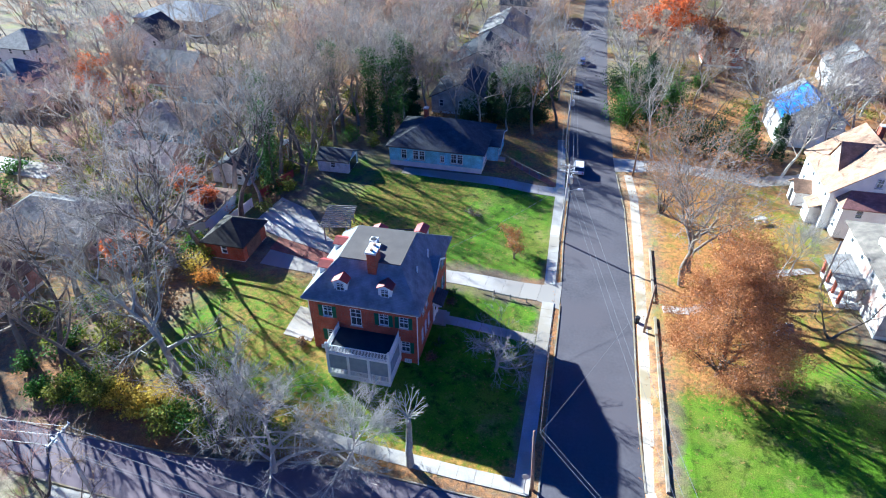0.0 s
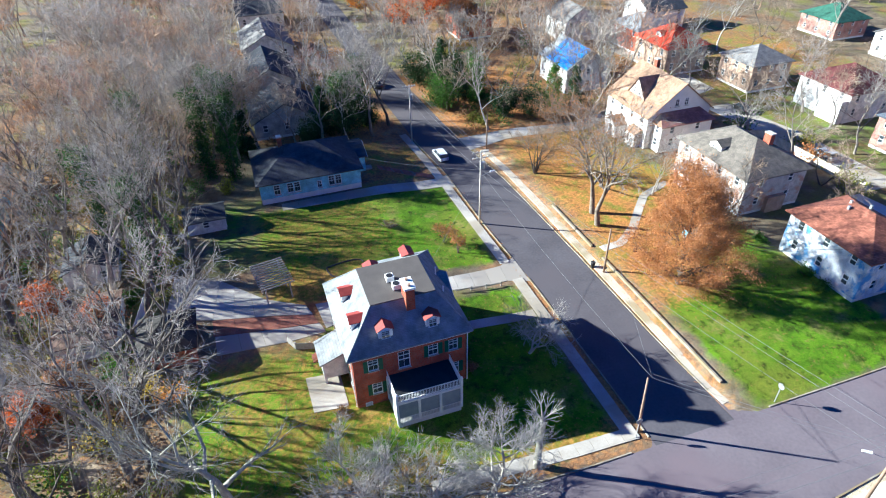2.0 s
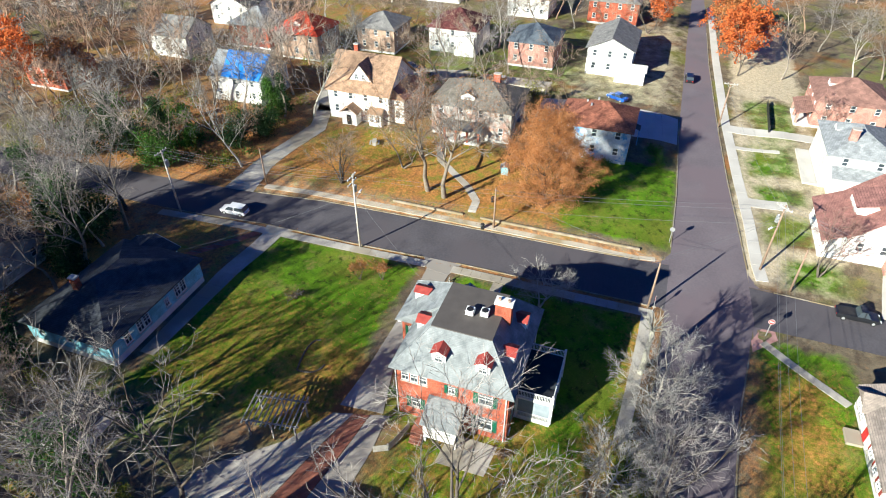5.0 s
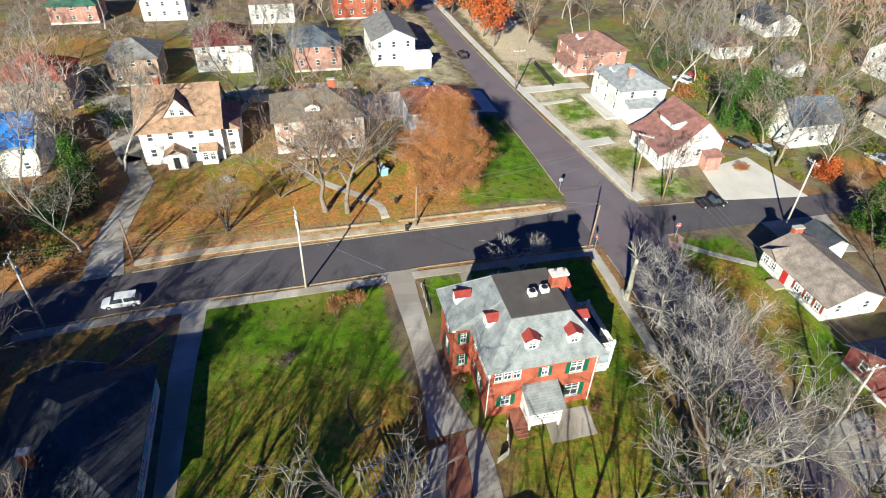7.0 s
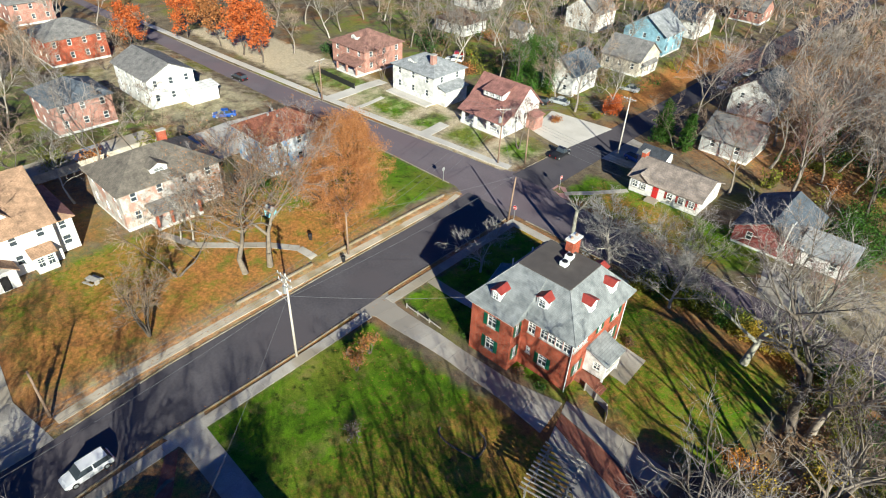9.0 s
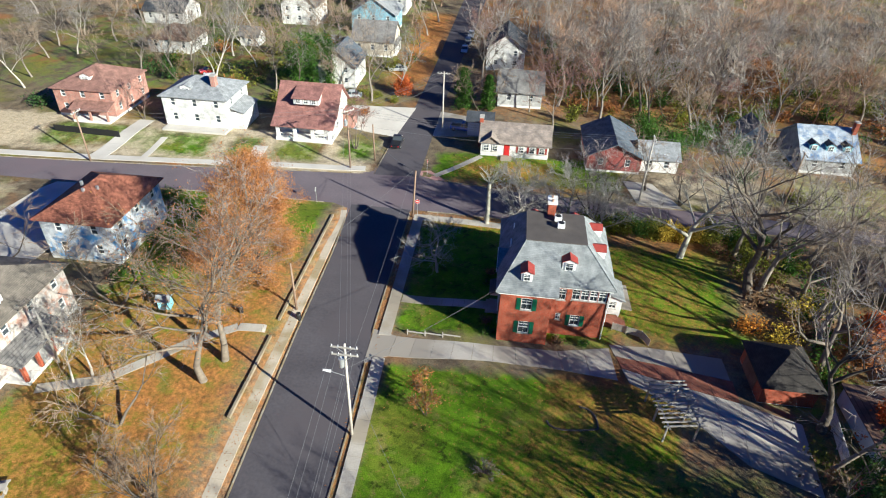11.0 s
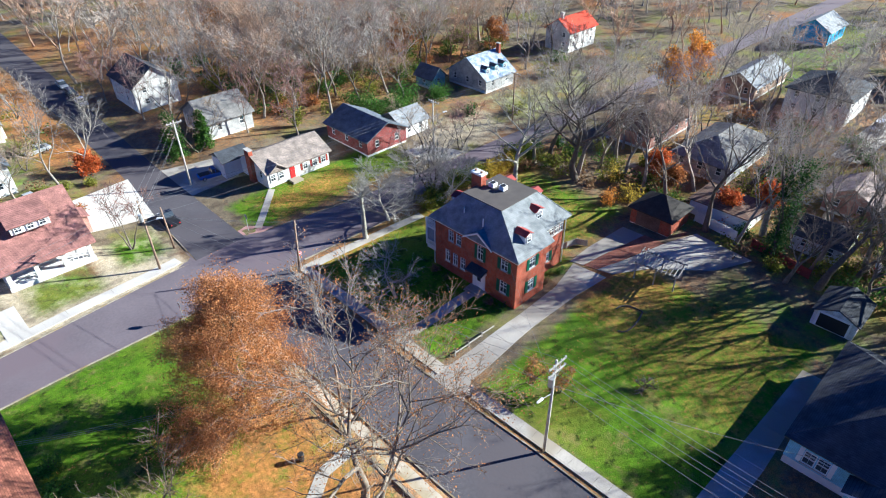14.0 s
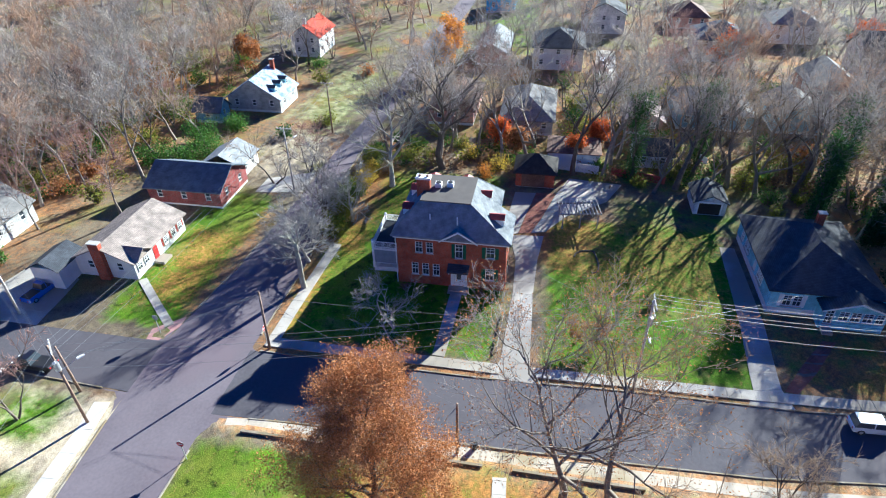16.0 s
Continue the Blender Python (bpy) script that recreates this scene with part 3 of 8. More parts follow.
def pavement(name, pts, width, mat, label, slab_len=1.5, lift=0.05):
    """A walk of separate slabs with open joints along a polyline."""
    base = structure(name, Shape().poly([(pts[0][0] - 0.3, pts[0][1] - 0.3, -0.2), (pts[0][0] + 0.3, pts[0][1] - 0.3, -0.2), (pts[0][0], pts[0][1] + 0.3, -0.2)]), mat, label, "pavement")
    shared = {}
    for (x0, y0), (x1, y1) in zip(pts[:-1], pts[1:]):
        n = max(1, round(math.hypot(x1 - x0, y1 - y0) / slab_len))
        ln = math.hypot(x1 - x0, y1 - y0) / n
        key = round(ln, 3)
        if key not in shared:
            h, w = ln / 2 - 0.012, width / 2
            shared[key] = Shape().box(-h, h, -w, w, -0.12, 0.0).mesh("slab", mat)
        ang = math.degrees(math.atan2(y1 - y0, x1 - x0))
        for i in range(n):
            t = (i + 0.5) / n
            x, y = x0 + (x1 - x0) * t, y0 + (y1 - y0) * t
            ux, uy = math.cos(radians(ang)), math.sin(radians(ang))
            za, zb = height(x - ux * ln / 2, y - uy * ln / 2), height(x + ux * ln / 2, y + uy * ln / 2)
            tip = math.degrees(math.atan2(zb - za, ln))
            part("slab", shared[key], mat, base, at=pose(x, y, (za + zb) / 2 + lift + random.uniform(-0.008, 0.008), random.uniform(-0.4, 0.4), -tip, ang))
    return base


pavement("pavement_avenue_west", [(-2.9, 34.3), (-2.9, 62.2)], 1.5, CONCRETE, "pale concrete sidewalk beside the house lawn")
pavement("pavement_avenue_north", [(-3.0, 66.0), (-3.3, 78), (-3.5, 89.6), (-3.9, 100), (-4.8, 112)], 1.45, CONCRETE, "pale concrete sidewalk beside the side lawn")
pavement("pavement_avenue_east", [(9.3, 34.9), (9.0, 37.2), (8.85, 56), (8.75, 78), (8.4, 92), (7.6, 100)], 1.35, SANDY, "sandy old sidewalk between leaf-strewn verges", 2.6, 0.035)
pavement("pavement_cross_north", [(-2.2, 34.9), (-9, 35.1), (-18, 35.6), (-24, 36.0)], 1.5, CONCRETE, "concrete sidewalk along the side street", 1.8)
pavement("pavement_cross_south", [(8.9, 20.4), (12.5, 20.9), (24, 21.7), (38, 23.1), (60, 24.9), (95, 26.8), (140, 28.5)], 1.7, LOT_CONCRETE, "sunlit pale concrete sidewalk", 3.0)
pavement("front_walk", [(-3.8, 55.0), (-9, 55.2), (-16.2, 55.4)], 1.5, CONCRETE, "concrete front walk to the house door")
pavement("east_walk", [(10.2, 63.6), (14.5, 63.9), (18.5, 66.8), (22.2, 70.8), (25.5, 74.2), (31.5, 76.4)], 1.3, CONCRETE, "curving concrete garden walk over leaf litter")
pavement("ranch_walk", [(-3.6, 21.0), (-7.2, 17.0), (-11.2, 12.6)], 1.1, CONCRETE, "narrow concrete walk to the ranch house")
pavement("porch_walk", [(29.8, 15.6), (29.6, 22.2)], 2.6, LOT_CONCRETE, "pale concrete walk across the front yard")
pavement("villa_walk", [(48.7, 15.6), (48.8, 23.4)], 1.2, LOT_CONCRETE, "pale concrete walk to the white house")


def paved(name, pts, mat, label, category, lift=0.06, thick=0.25):
    s = Shape().slab([(x, y, height(x, y) + lift) for x, y in pts], thick)
    return structure(name, s, mat, label, category)


def dirt_path(pts, widths):
    """A worn track of sandy earth with ragged edges, lying on the yard."""
    rnd = random.Random(17)
    verts, faces = [], []
    k = 0
    for (x0, y0), (x1, y1), w0, w1 in zip(pts[:-1], pts[1:], widths[:-1], widths[1:]):
        ln = math.dist((x0, y0), (x1, y1))
        nx, ny = -(y1 - y0) / ln, (x1 - x0) / ln
        for j in range(int(ln / 0.6)):
            t = j / int(ln / 0.6)
            x, y, w = x0 + (x1 - x0) * t, y0 + (y1 - y0) * t, (w0 + (w1 - w0) * t) / 2
            for side in (-1, -0.5, 0, 0.5, 1):
                o = side * w * (rnd.uniform(0.82, 1.18) if abs(side) == 1 else 1)
                px, py = x + nx * o, y + ny * o
                verts.append((px, py, height(px, py) + (0.05 if abs(side) < 1 else -0.03)))
            if k:
                b = 5 * k
                faces += [(b - 5 + q, b - 4 + q, b + 1 + q, b + q) for q in range(4)]
            k += 1
    me = mesh_of("dirt_path", verts, faces, DIRT, True)
    structure("dirt_path", me, DIRT, "sandy worn dirt track through the brush", "path")


dirt_path([(-62.5, 51.2), (-58.6, 50.4), (-55.3, 49.0), (-53.2, 46.6), (-52.0, 43.4), (-51.2, 40.0), (-50.6, 36.0)], [1.6, 2.0, 2.6, 3.2, 3.4, 2.6, 2.0])

# driveway of the brick house, cast in bays
def driveway(name, left, right, mat, label, lift=0.06):
    s = Shape()
    for i in range(len(left) - 1):
        n = max(1, round(math.dist(left[i], left[i + 1]) / 2.5))
        for j in range(n):
            def at(side, t):
                a, b = side[i], side[i + 1]
                x, y = a[0] + (b[0] - a[0]) * t, a[1] + (b[1] - a[1]) * t
                return (x, y, height(x, y) + lift)
            t0, t1 = (j + 0.006) / n, (j + 0.994) / n
            s.slab([at(right, t0), at(right, t1), at(left, t1), at(left, t0)], 0.25)
    return structure(name, s, mat, label, "driveway")


driveway("driveway_main", [(-1.4, 61.2), (-4.4, 62.2), (-16, 62.6), (-23.5, 62.4), (-29.5, 61.0)], [(-1.4, 67.0), (-4.0, 65.6), (-16, 65.2), (-24, 65.4), (-30, 66.0)], DRIVE, "light concrete driveway streaked by tree shade")
driveway("driveway_yard", [(-29.6, 60.4), (-34, 60.2), (-42.5, 60.8)], [(-30.1, 62.2), (-34.5, 62.8), (-42.6, 64.2)], DRIVE, "light concrete strip beside brick paving")
driveway("driveway_pavers", [(-30.2, 62.3), (-34.5, 62.9), (-42.8, 64.3)], [(-30.6, 64.0), (-35, 65.4), (-42.8, 67.4)], PAVER, "red brick paved strip in front of the garage")
driveway("driveway_court", [(-30.6, 64.1), (-35, 65.5), (-42.8, 67.5), (-48.5, 69.5)], [(-31.2, 66.2), (-36, 69.2), (-41.5, 75.5), (-47.5, 78.2)], DRIVE, "light concrete parking court striped by shadows")
driveway("driveway_bungalow", [(-1.9, 88.6), (-4.2, 89.6), (-15, 90.2), (-31, 90.8)], [(-2.0, 93.4), (-4.8, 92.6), (-15, 93.0), (-31, 92.8)], CONCRETE, "shaded concrete drive beside the blue bungalow")
driveway("bungalow_walk", [(-4.6, 92.9), (-8.6, 95.6), (-13.0, 99.0)], [(-4.4, 94.2), (-8.0, 97.1), (-13.0, 100.5)], PAVER, "narrow red brick walk to the bungalow porch", 0.05)
driveway("driveway_lot", [(4.4, -9.5), (6.2, 6.2)], [(18, -6.6), (15.5, 4.6)], LOT_CONCRETE, "bleached concrete parking lot")
driveway("driveway_west_lot", [(-1.0, 4.2), (-10, 3.8)], [(-1.1, -8.5), (-11.5, -5)], CONCRETE, "shaded concrete parking pad")
driveway("driveway_brown_house", [(54.2, 9.0), (55.2, 24.6)], [(57.2, 9.0), (58.4, 24.8)], LOT_CONCRETE, "pale concrete drive between yards")
driveway("driveway_apartment", [(46.5, 33.6), (46.2, 44), (46.6, 62)], [(58, 33.9), (60, 48), (58, 62)], LOT_CONCRETE, "bleached concrete parking court behind the painted house")
driveway("driveway_gravel", [(5.4, 101.0), (13, 102.2), (20.5, 101.2), (29, 99.8), (38, 103.0)], [(5.0, 106.5), (13.6, 106.2), (22, 104.6), (30, 103.6), (40, 107.0)], CONCRETE, "grey drive beside the large white house")
driveway("driveway_red_ranch", [(-36.5, 17.4), (-38.2, 25.2)], [(-41.5, 17.6), (-45.5, 25.2)], CONCRETE, "concrete drive of the red brick ranch house")
driveway("driveway_alley", [(36, 106), (62, 116), (60, 140)], [(38, 100), (67, 108), (67, 140)], CONCRETE, "pale alley behind the white houses")
driveway("driveway_back_lane", [(59, 62), (60, 84), (58, 100)], [(67, 62), (67, 84), (64, 100)], CONCRETE, "pale gravel lane behind the houses")
driveway("driveway_west_lane", [(-90, 74.5), (-122, 76)], [(-90, 79.5), (-122, 81)], CONCRETE, "sunlit concrete lane between west houses")
paved("patio", [(-33.1, 48.4), (-29.4, 48.0), (-29.4, 53.2), (-33.2, 53.6)], CONCRETE, "square pale concrete patio", "patio")
paved("corner_ramp", [(-1.0, 21.0), (-3.6, 22.3), (-5.6, 22.2), (-2.6, 19.2), (-1.0, 19.4)], RAMP, "faded red paved street corner", "pavement", 0.05)


def low_wall(name, y0, y1, x):
    s = Shape()
    n = max(1, round((y1 - y0) / 2.4))
    for i in range(n):
        a, b = y0 + (y1 - y0) * i / n, y0 + (y1 - y0) * (i + 1) / n
        s.box(x - 0.14, x + 0.14, a + 0.01, b - 0.01, -0.1, 0.66 + random.uniform(-0.02, 0.02))
    structure(name, s, WALL_STONE, "low stained concrete retaining wall", "wall")


low_wall("wall_garden_south", 37.2, 61.9, 10.25)
low_wall("wall_garden_north", 64.8, 77.0, 10.25)


# ---- houses ----
WINDOW_MESHES, FOOT = {}, []


def lattice(xs, zs, solid, y0, y1, back=True):
    """One connected plate of cells with openings, from y0 to y1."""
    s, ids = Shape(), {}

    def v(i, k, b):
        if (i, k, b) not in ids:
            ids[i, k, b] = len(s.v)
            s.v.append((xs[i], y1 if b else y0, zs[k]))
        return ids[i, k, b]

    ok = {(i, k) for i in range(len(xs) - 1) for k in range(len(zs) - 1) if solid(i, k)}
    for i, k in ok:
        s.f.append((v(i, k, 0), v(i + 1, k, 0), v(i + 1, k + 1, 0), v(i, k + 1, 0)))
        if back:
            s.f.append((v(i, k, 1), v(i, k + 1, 1), v(i + 1, k + 1, 1), v(i + 1, k, 1)))
        if (i - 1, k) not in ok:
            s.f.append((v(i, k, 1), v(i, k, 0), v(i, k + 1, 0), v(i, k + 1, 1)))
        if (i + 1, k) not in ok:
            s.f.append((v(i + 1, k, 0), v(i + 1, k, 1), v(i + 1, k + 1, 1), v(i + 1, k + 1, 0)))
        if (i, k - 1) not in ok:
            s.f.append((v(i, k, 1), v(i + 1, k, 1), v(i + 1, k, 0), v(i, k, 0)))
        if (i, k + 1) not in ok:
            s.f.append((v(i, k + 1, 0), v(i + 1, k + 1, 0), v(i + 1, k + 1, 1), v(i, k + 1, 1)))
    return s


def window_meshes(w, h, style):
    key = (round(w, 2), round(h, 2), style)
    if key not in WINDOW_MESHES:
        fr, bar = 0.075, 0.013
        a = w / 2
        if style == "plain":
            xs, zs = [-a, -a + fr, a - fr, a], [0, fr, h / 2 - 0.035, h / 2 + 0.035, h - fr, h]
            f = lattice(xs, zs, lambda i, k: i in (0, 2) or k in (0, 2, 4), -0.03, 0.08, False)
        else:
            xs = [-a, -a + fr, -bar, bar, a - fr, a]
            zs = [0, fr, h / 2 - 0.03, h / 2 + 0.03, h * 0.75 - bar, h * 0.75 + bar, h - fr, h]
            f = lattice(xs, zs, lambda i, k: i in (0, 2, 4) or k in (0, 2, 4, 6), -0.03, 0.08, False)
        p = Shape().box(-a + fr - 0.01, a - fr + 0.01, 0.084, 0.094, fr - 0.01, h - fr + 0.01)
        sw = min(0.5, w * 0.42)
        n = 6
        zs = [0, 0.08]
        for q in range(n):
            z = 0.08 + (h - 0.16) * (q + 1) / n
            zs += [z - 0.06, z]
        zs[-1] = h - 0.08
        zs[-2] = h - 0.12
        zs.append(h)
        sh = lattice([-sw / 2, -sw / 2 + 0.06, sw / 2 - 0.06, sw / 2], zs, lambda i, k: True, -0.05, -0.005)
        sl = Shape().box(-a - 0.08, a + 0.08, -0.14, -0.032, -0.09, 0.0)
        WINDOW_MESHES[key] = (f.mesh("window", WHITE), p.mesh("pane", GLASS), sh.mesh("shutter", GREEN_PAINT), sw, sl.mesh("sill", KERB))
    return WINDOW_MESHES[key]


def add_window(parent, m, w, h, style="plain"):
    """m: local pose, x along the wall and -y outwards, at the middle of the sill."""
    fm, pm, sm, sw, sl = window_meshes(w, h, style)
    fr = part("window", fm, WHITE, parent, at=m)
    part("pane", pm, GLASS, fr, "dark glass pane")
    if style != "plain":
        part("sill", sl, KERB, fr)
    if style == "shutter":
        for s in (-1, 1):
            part("shutter", sm, GREEN_PAINT, parent, "dark green louvred shutter", at=m @ pose(s * (w / 2 + sw / 2 + 0.02), -0.062, 0))
    return fr


def wall_panel(s, m, length, z0, z1, openings, thick=0.22):
    """A wall with real openings: openings are (middle, sill, width, height); m maps x along, y inwards."""
    xs = sorted({0.0, length, *(c - w / 2 for c, _, w, _ in openings), *(c + w / 2 for c, _, w, _ in openings)})
    zs = sorted({z0, z1, *(a for _, a, _, _ in openings), *(a + h for _, a, _, h in openings)})

    def solid(x, z):
        return not any(c - w / 2 < x < c + w / 2 and a < z < a + h for c, a, w, h in openings)

    def quad(*pts):
        s.poly([m @ Vector(p) for p in pts])

    for xa, xb in zip(xs[:-1], xs[1:]):
        for za, zb in zip(zs[:-1], zs[1:]):
            if solid((xa + xb) / 2, (za + zb) / 2):
                quad((xa, 0, za), (xb, 0, za), (xb, 0, zb), (xa, 0, zb))
    for c, a, w, h in openings:
        l, r, t = c - w / 2, c + w / 2, a + h
        quad((l, 0, a), (l, 0, t), (l, thick, t), (l, thick, a))
        quad((r, 0, t), (r, 0, a), (r, thick, a), (r, thick, t))
        quad((l, 0, t), (r, 0, t), (r, thick, t), (l, thick, t))
        quad((r, 0, a), (l, 0, a), (l, thick, a), (r, thick, a))
        quad((l, thick, a), (r, thick, a), (r, thick, t), (l, thick, t))


def walls_of(parent, w, d, z0, z1, mat, sides, gable=None, rise=0.0, label="", style="plain"):
    """Four wall parts round a w by d plan about the origin; sides: 'S','E','N','W' -> openings."""
    poses = {"S": (pose(-w / 2, -d / 2, 0), w), "E": (pose(w / 2, -d / 2, 0, 0, 0, 90), d), "N": (pose(w / 2, d / 2, 0, 0, 0, 180), w), "W": (pose(-w / 2, d / 2, 0, 0, 0, -90), d)}
    for key, (m, ln) in poses.items():
        s = Shape()
        ops = sides.get(key, [])
        wall_panel(s, m, ln, z0, z1, ops)
        if gable and key in gable:
            s.poly([m @ Vector(p) for p in ((0, 0, z1), (ln, 0, z1), (ln / 2, 0, z1 + rise))])
        part("wall", s, mat, parent, label)
        for c, a, ww, hh in ops:
            add_window(parent, m @ pose(c, 0.06, a), ww, hh, style)


def row(length, n, sill, w=1.0, h=1.5):
    return [(length * (i + 0.5) / n, sill, w, h) for i in range(n)]


def roof_of(parent, w, d, z, rise, kind, mat, over=0.5, label="", x=0.0, y=0.0):
    """hip, gable along x ('gx') or y ('gy'), or pyramid-hip; slabs with thickness."""
    s, t = Shape(), 0.16
    a, b = w / 2 + over, d / 2 + over
    ze = z - rise * over / (min(w, d) / 2) * (0.9 if kind == "hip" else 1.0)

    def p(px, py, pz):
        return (x + px, y + py, pz + 0.1)
    if kind == "hip":
        if w >= d:
            r = max(a - b, 0.05)
            q0, q1 = p(-r, 0, z + rise), p(r, 0, z + rise)
            s.slab([p(-a, -b, ze), p(a, -b, ze), q1, q0], t).slab([p(a, b, ze), p(-a, b, ze), q0, q1], t)
            s.slab([p(-a, b, ze), p(-a, -b, ze), q0], t).slab([p(a, -b, ze), p(a, b, ze), q1], t)
        else:
            r = max(b - a, 0.05)
            q0, q1 = p(0, -r, z + rise), p(0, r, z + rise)
            s.slab([p(a, -b, ze), p(a, b, ze), q1, q0], t).slab([p(-a, b, ze), p(-a, -b, ze), q0, q1], t)
            s.slab([p(-a, -b, ze), p(a, -b, ze), q0], t).slab([p(a, b, ze), p(-a, b, ze), q1], t)
    elif kind == "gx":
        ze = z - rise * over / (d / 2)
        s.slab([p(-a, -b, ze), p(a, -b, ze), p(a, 0, z + rise), p(-a, 0, z + rise)], t)
        s.slab([p(a, b, ze), p(-a, b, ze), p(-a, 0, z + rise), p(a, 0, z + rise)], t)
    else:
        ze = z - rise * over / (w / 2)
        s.slab([p(a, -b, ze), p(a, b, ze), p(0, b, z + rise), p(0, -b, z + rise)], t)
        s.slab([p(-a, b, ze), p(-a, -b, ze), p(0, -b, z + rise), p(0, b, z + rise)], t)
    return part("roof", s, mat, parent, label)


def chimney_on(parent, x, y, z0, z1, w=0.7, d=0.9, mat=None):
    c = part("chimney", Shape().box(x - w / 2, x + w / 2, y - d / 2, y + d / 2, z0, z1), mat or RED_BRICK, parent, "brick chimney stack")
    part("cap", Shape().box(x - w / 2 - 0.08, x + w / 2 + 0.08, y - d / 2 - 0.08, y + d / 2 + 0.08, z1 + 0.003, z1 + 0.15), KERB, c, "stone chimney cap")


def dormer_on(parent, m, w, h, depth, wall, roof, label=""):
    """A small gabled dormer; m: middle of its front sill, -y outwards."""
    def g(*p):
        return tuple(m @ Vector(p))
    body = Shape()
    hw = w / 2
    body.poly([g(-hw, 0, 0), g(hw, 0, 0), g(hw, 0, h), g(0, 0, h + w * 0.24), g(-hw, 0, h)])
    body.poly([g(-hw, depth, h), g(-hw, 0, h), g(-hw, 0, 0)]).poly([g(hw, 0, 0), g(hw, 0, h), g(hw, depth, h)])
    dm = part("dormer", body, wall, parent, label or "small gabled dormer")
    r, o = Shape(), 0.16
    z1 = h + w * 0.24 + 0.06
    s0 = w * 0.24 / hw
    r.slab([g(-hw - o, -o, h + 0.06 - o * s0), g(0, -o, z1), g(0, depth + 0.5, z1), g(-hw - o, depth + 0.2, h + 0.06 - o * s0)][::-1], 0.08)
    r.slab([g(0, -o, z1), g(hw + o, -o, h + 0.06 - o * s0), g(hw + o, depth + 0.2, h + 0.06 - o * s0), g(0, depth + 0.5, z1)][::-1], 0.08)
    part("dormer_roof", r, roof, dm)
    f, p = window_meshes(w * 0.62, h * 0.86, "grid")[:2]
    part("dormer_window", f, WHITE, dm, at=m @ pose(0, -0.085, h * 0.06))
    part("dormer_pane", p, GLASS, dm, "dark glass pane", at=m @ pose(0, -0.108, h * 0.06))


def porch_on(parent, x0, x1, y0, y1, z, roof_mat, out="S", posts=3, post_mat=None, rise=0.9, drop=0.0):
    """An open porch: deck, posts and lean-to roof sloping out to one side."""
    part("porch_deck", Shape().box(x0, x1, y0, y1, -0.05, 0.45), FOUNDATION, parent)
    hi, lo = z + rise, z
    zz = {"S": (lo, lo, hi, hi), "N": (hi, hi, lo, lo), "E": (hi, lo, lo, hi), "W": (lo, hi, hi, lo)}[out]
    o = 0.25
    pts = [(x0 - o, y0 - o), (x1 + o, y0 - o), (x1 + o, y1 + o), (x0 - o, y1 + o)]
    part("porch_roof", Shape().slab([(px, py, pz) for (px, py), pz in zip(pts, zz)], 0.18), roof_mat, parent)
    for i in range(posts):
        t = i / max(1, posts - 1)
        if out in "SN":
            px, py = x0 + 0.25 + (x1 - x0 - 0.5) * t, (y0 + 0.2 if out == "S" else y1 - 0.2)
        else:
            px, py = (x0 + 0.2 if out == "W" else x1 - 0.2), y0 + 0.25 + (y1 - y0 - 0.5) * t
        part("porch_post", Shape().box(px - 0.18, px + 0.18, py - 0.18, py + 0.18, 0.453, z - 0.12), post_mat or WHITE, parent)


def house(name, x0, x1, y0, y1, eave, rise, kind, wall, roof, label, storeys=2, turn=0.0, wins=None, group="neighbourhood houses", chimney=None, style="plain", over=0.5, base=0.5, wlabel="", rlabel=""):
    """A plain house on its plan; eave above the ground; windows in rows by storey."""
    w, d = x1 - x0, y1 - y0
    cx, cy = (x0 + x1) / 2, (y0 + y1) / 2
    h = thing(name, cx, cy, height(cx, cy), label, "house", group, turn)
    FOOT.append((x0 - 1.5, x1 + 1.5, y0 - 1.5, y1 + 1.5))
    part("foundation", Shape().box(-w / 2 + 0.04, w / 2 - 0.04, -d / 2 + 0.04, d / 2 - 0.04, -0.6, base), FOUNDATION, h)
    sides = {}
    for key, ln in (("S", w), ("E", d), ("N", w), ("W", d)):
        n = (wins or {}).get(key, max(1, int(ln / 3.2)))
        ops = []
        for st in range(storeys):
            hs = (eave - base) / storeys
            if n:
                ops += row(ln, n, base + st * hs + hs * 0.32, 0.95, min(1.5, hs * 0.5))
        sides[key] = ops
    gable = {"gx": "EW", "gy": "SN"}.get(kind)
    walls_of(h, w, d, base, eave, wall, sides, gable, rise, wlabel, style)
    roof_of(h, w, d, eave, rise, kind, roof, over, rlabel)
    if chimney:
        chimney_on(h, chimney[0], chimney[1], eave, eave + rise + chimney[2])
    return h


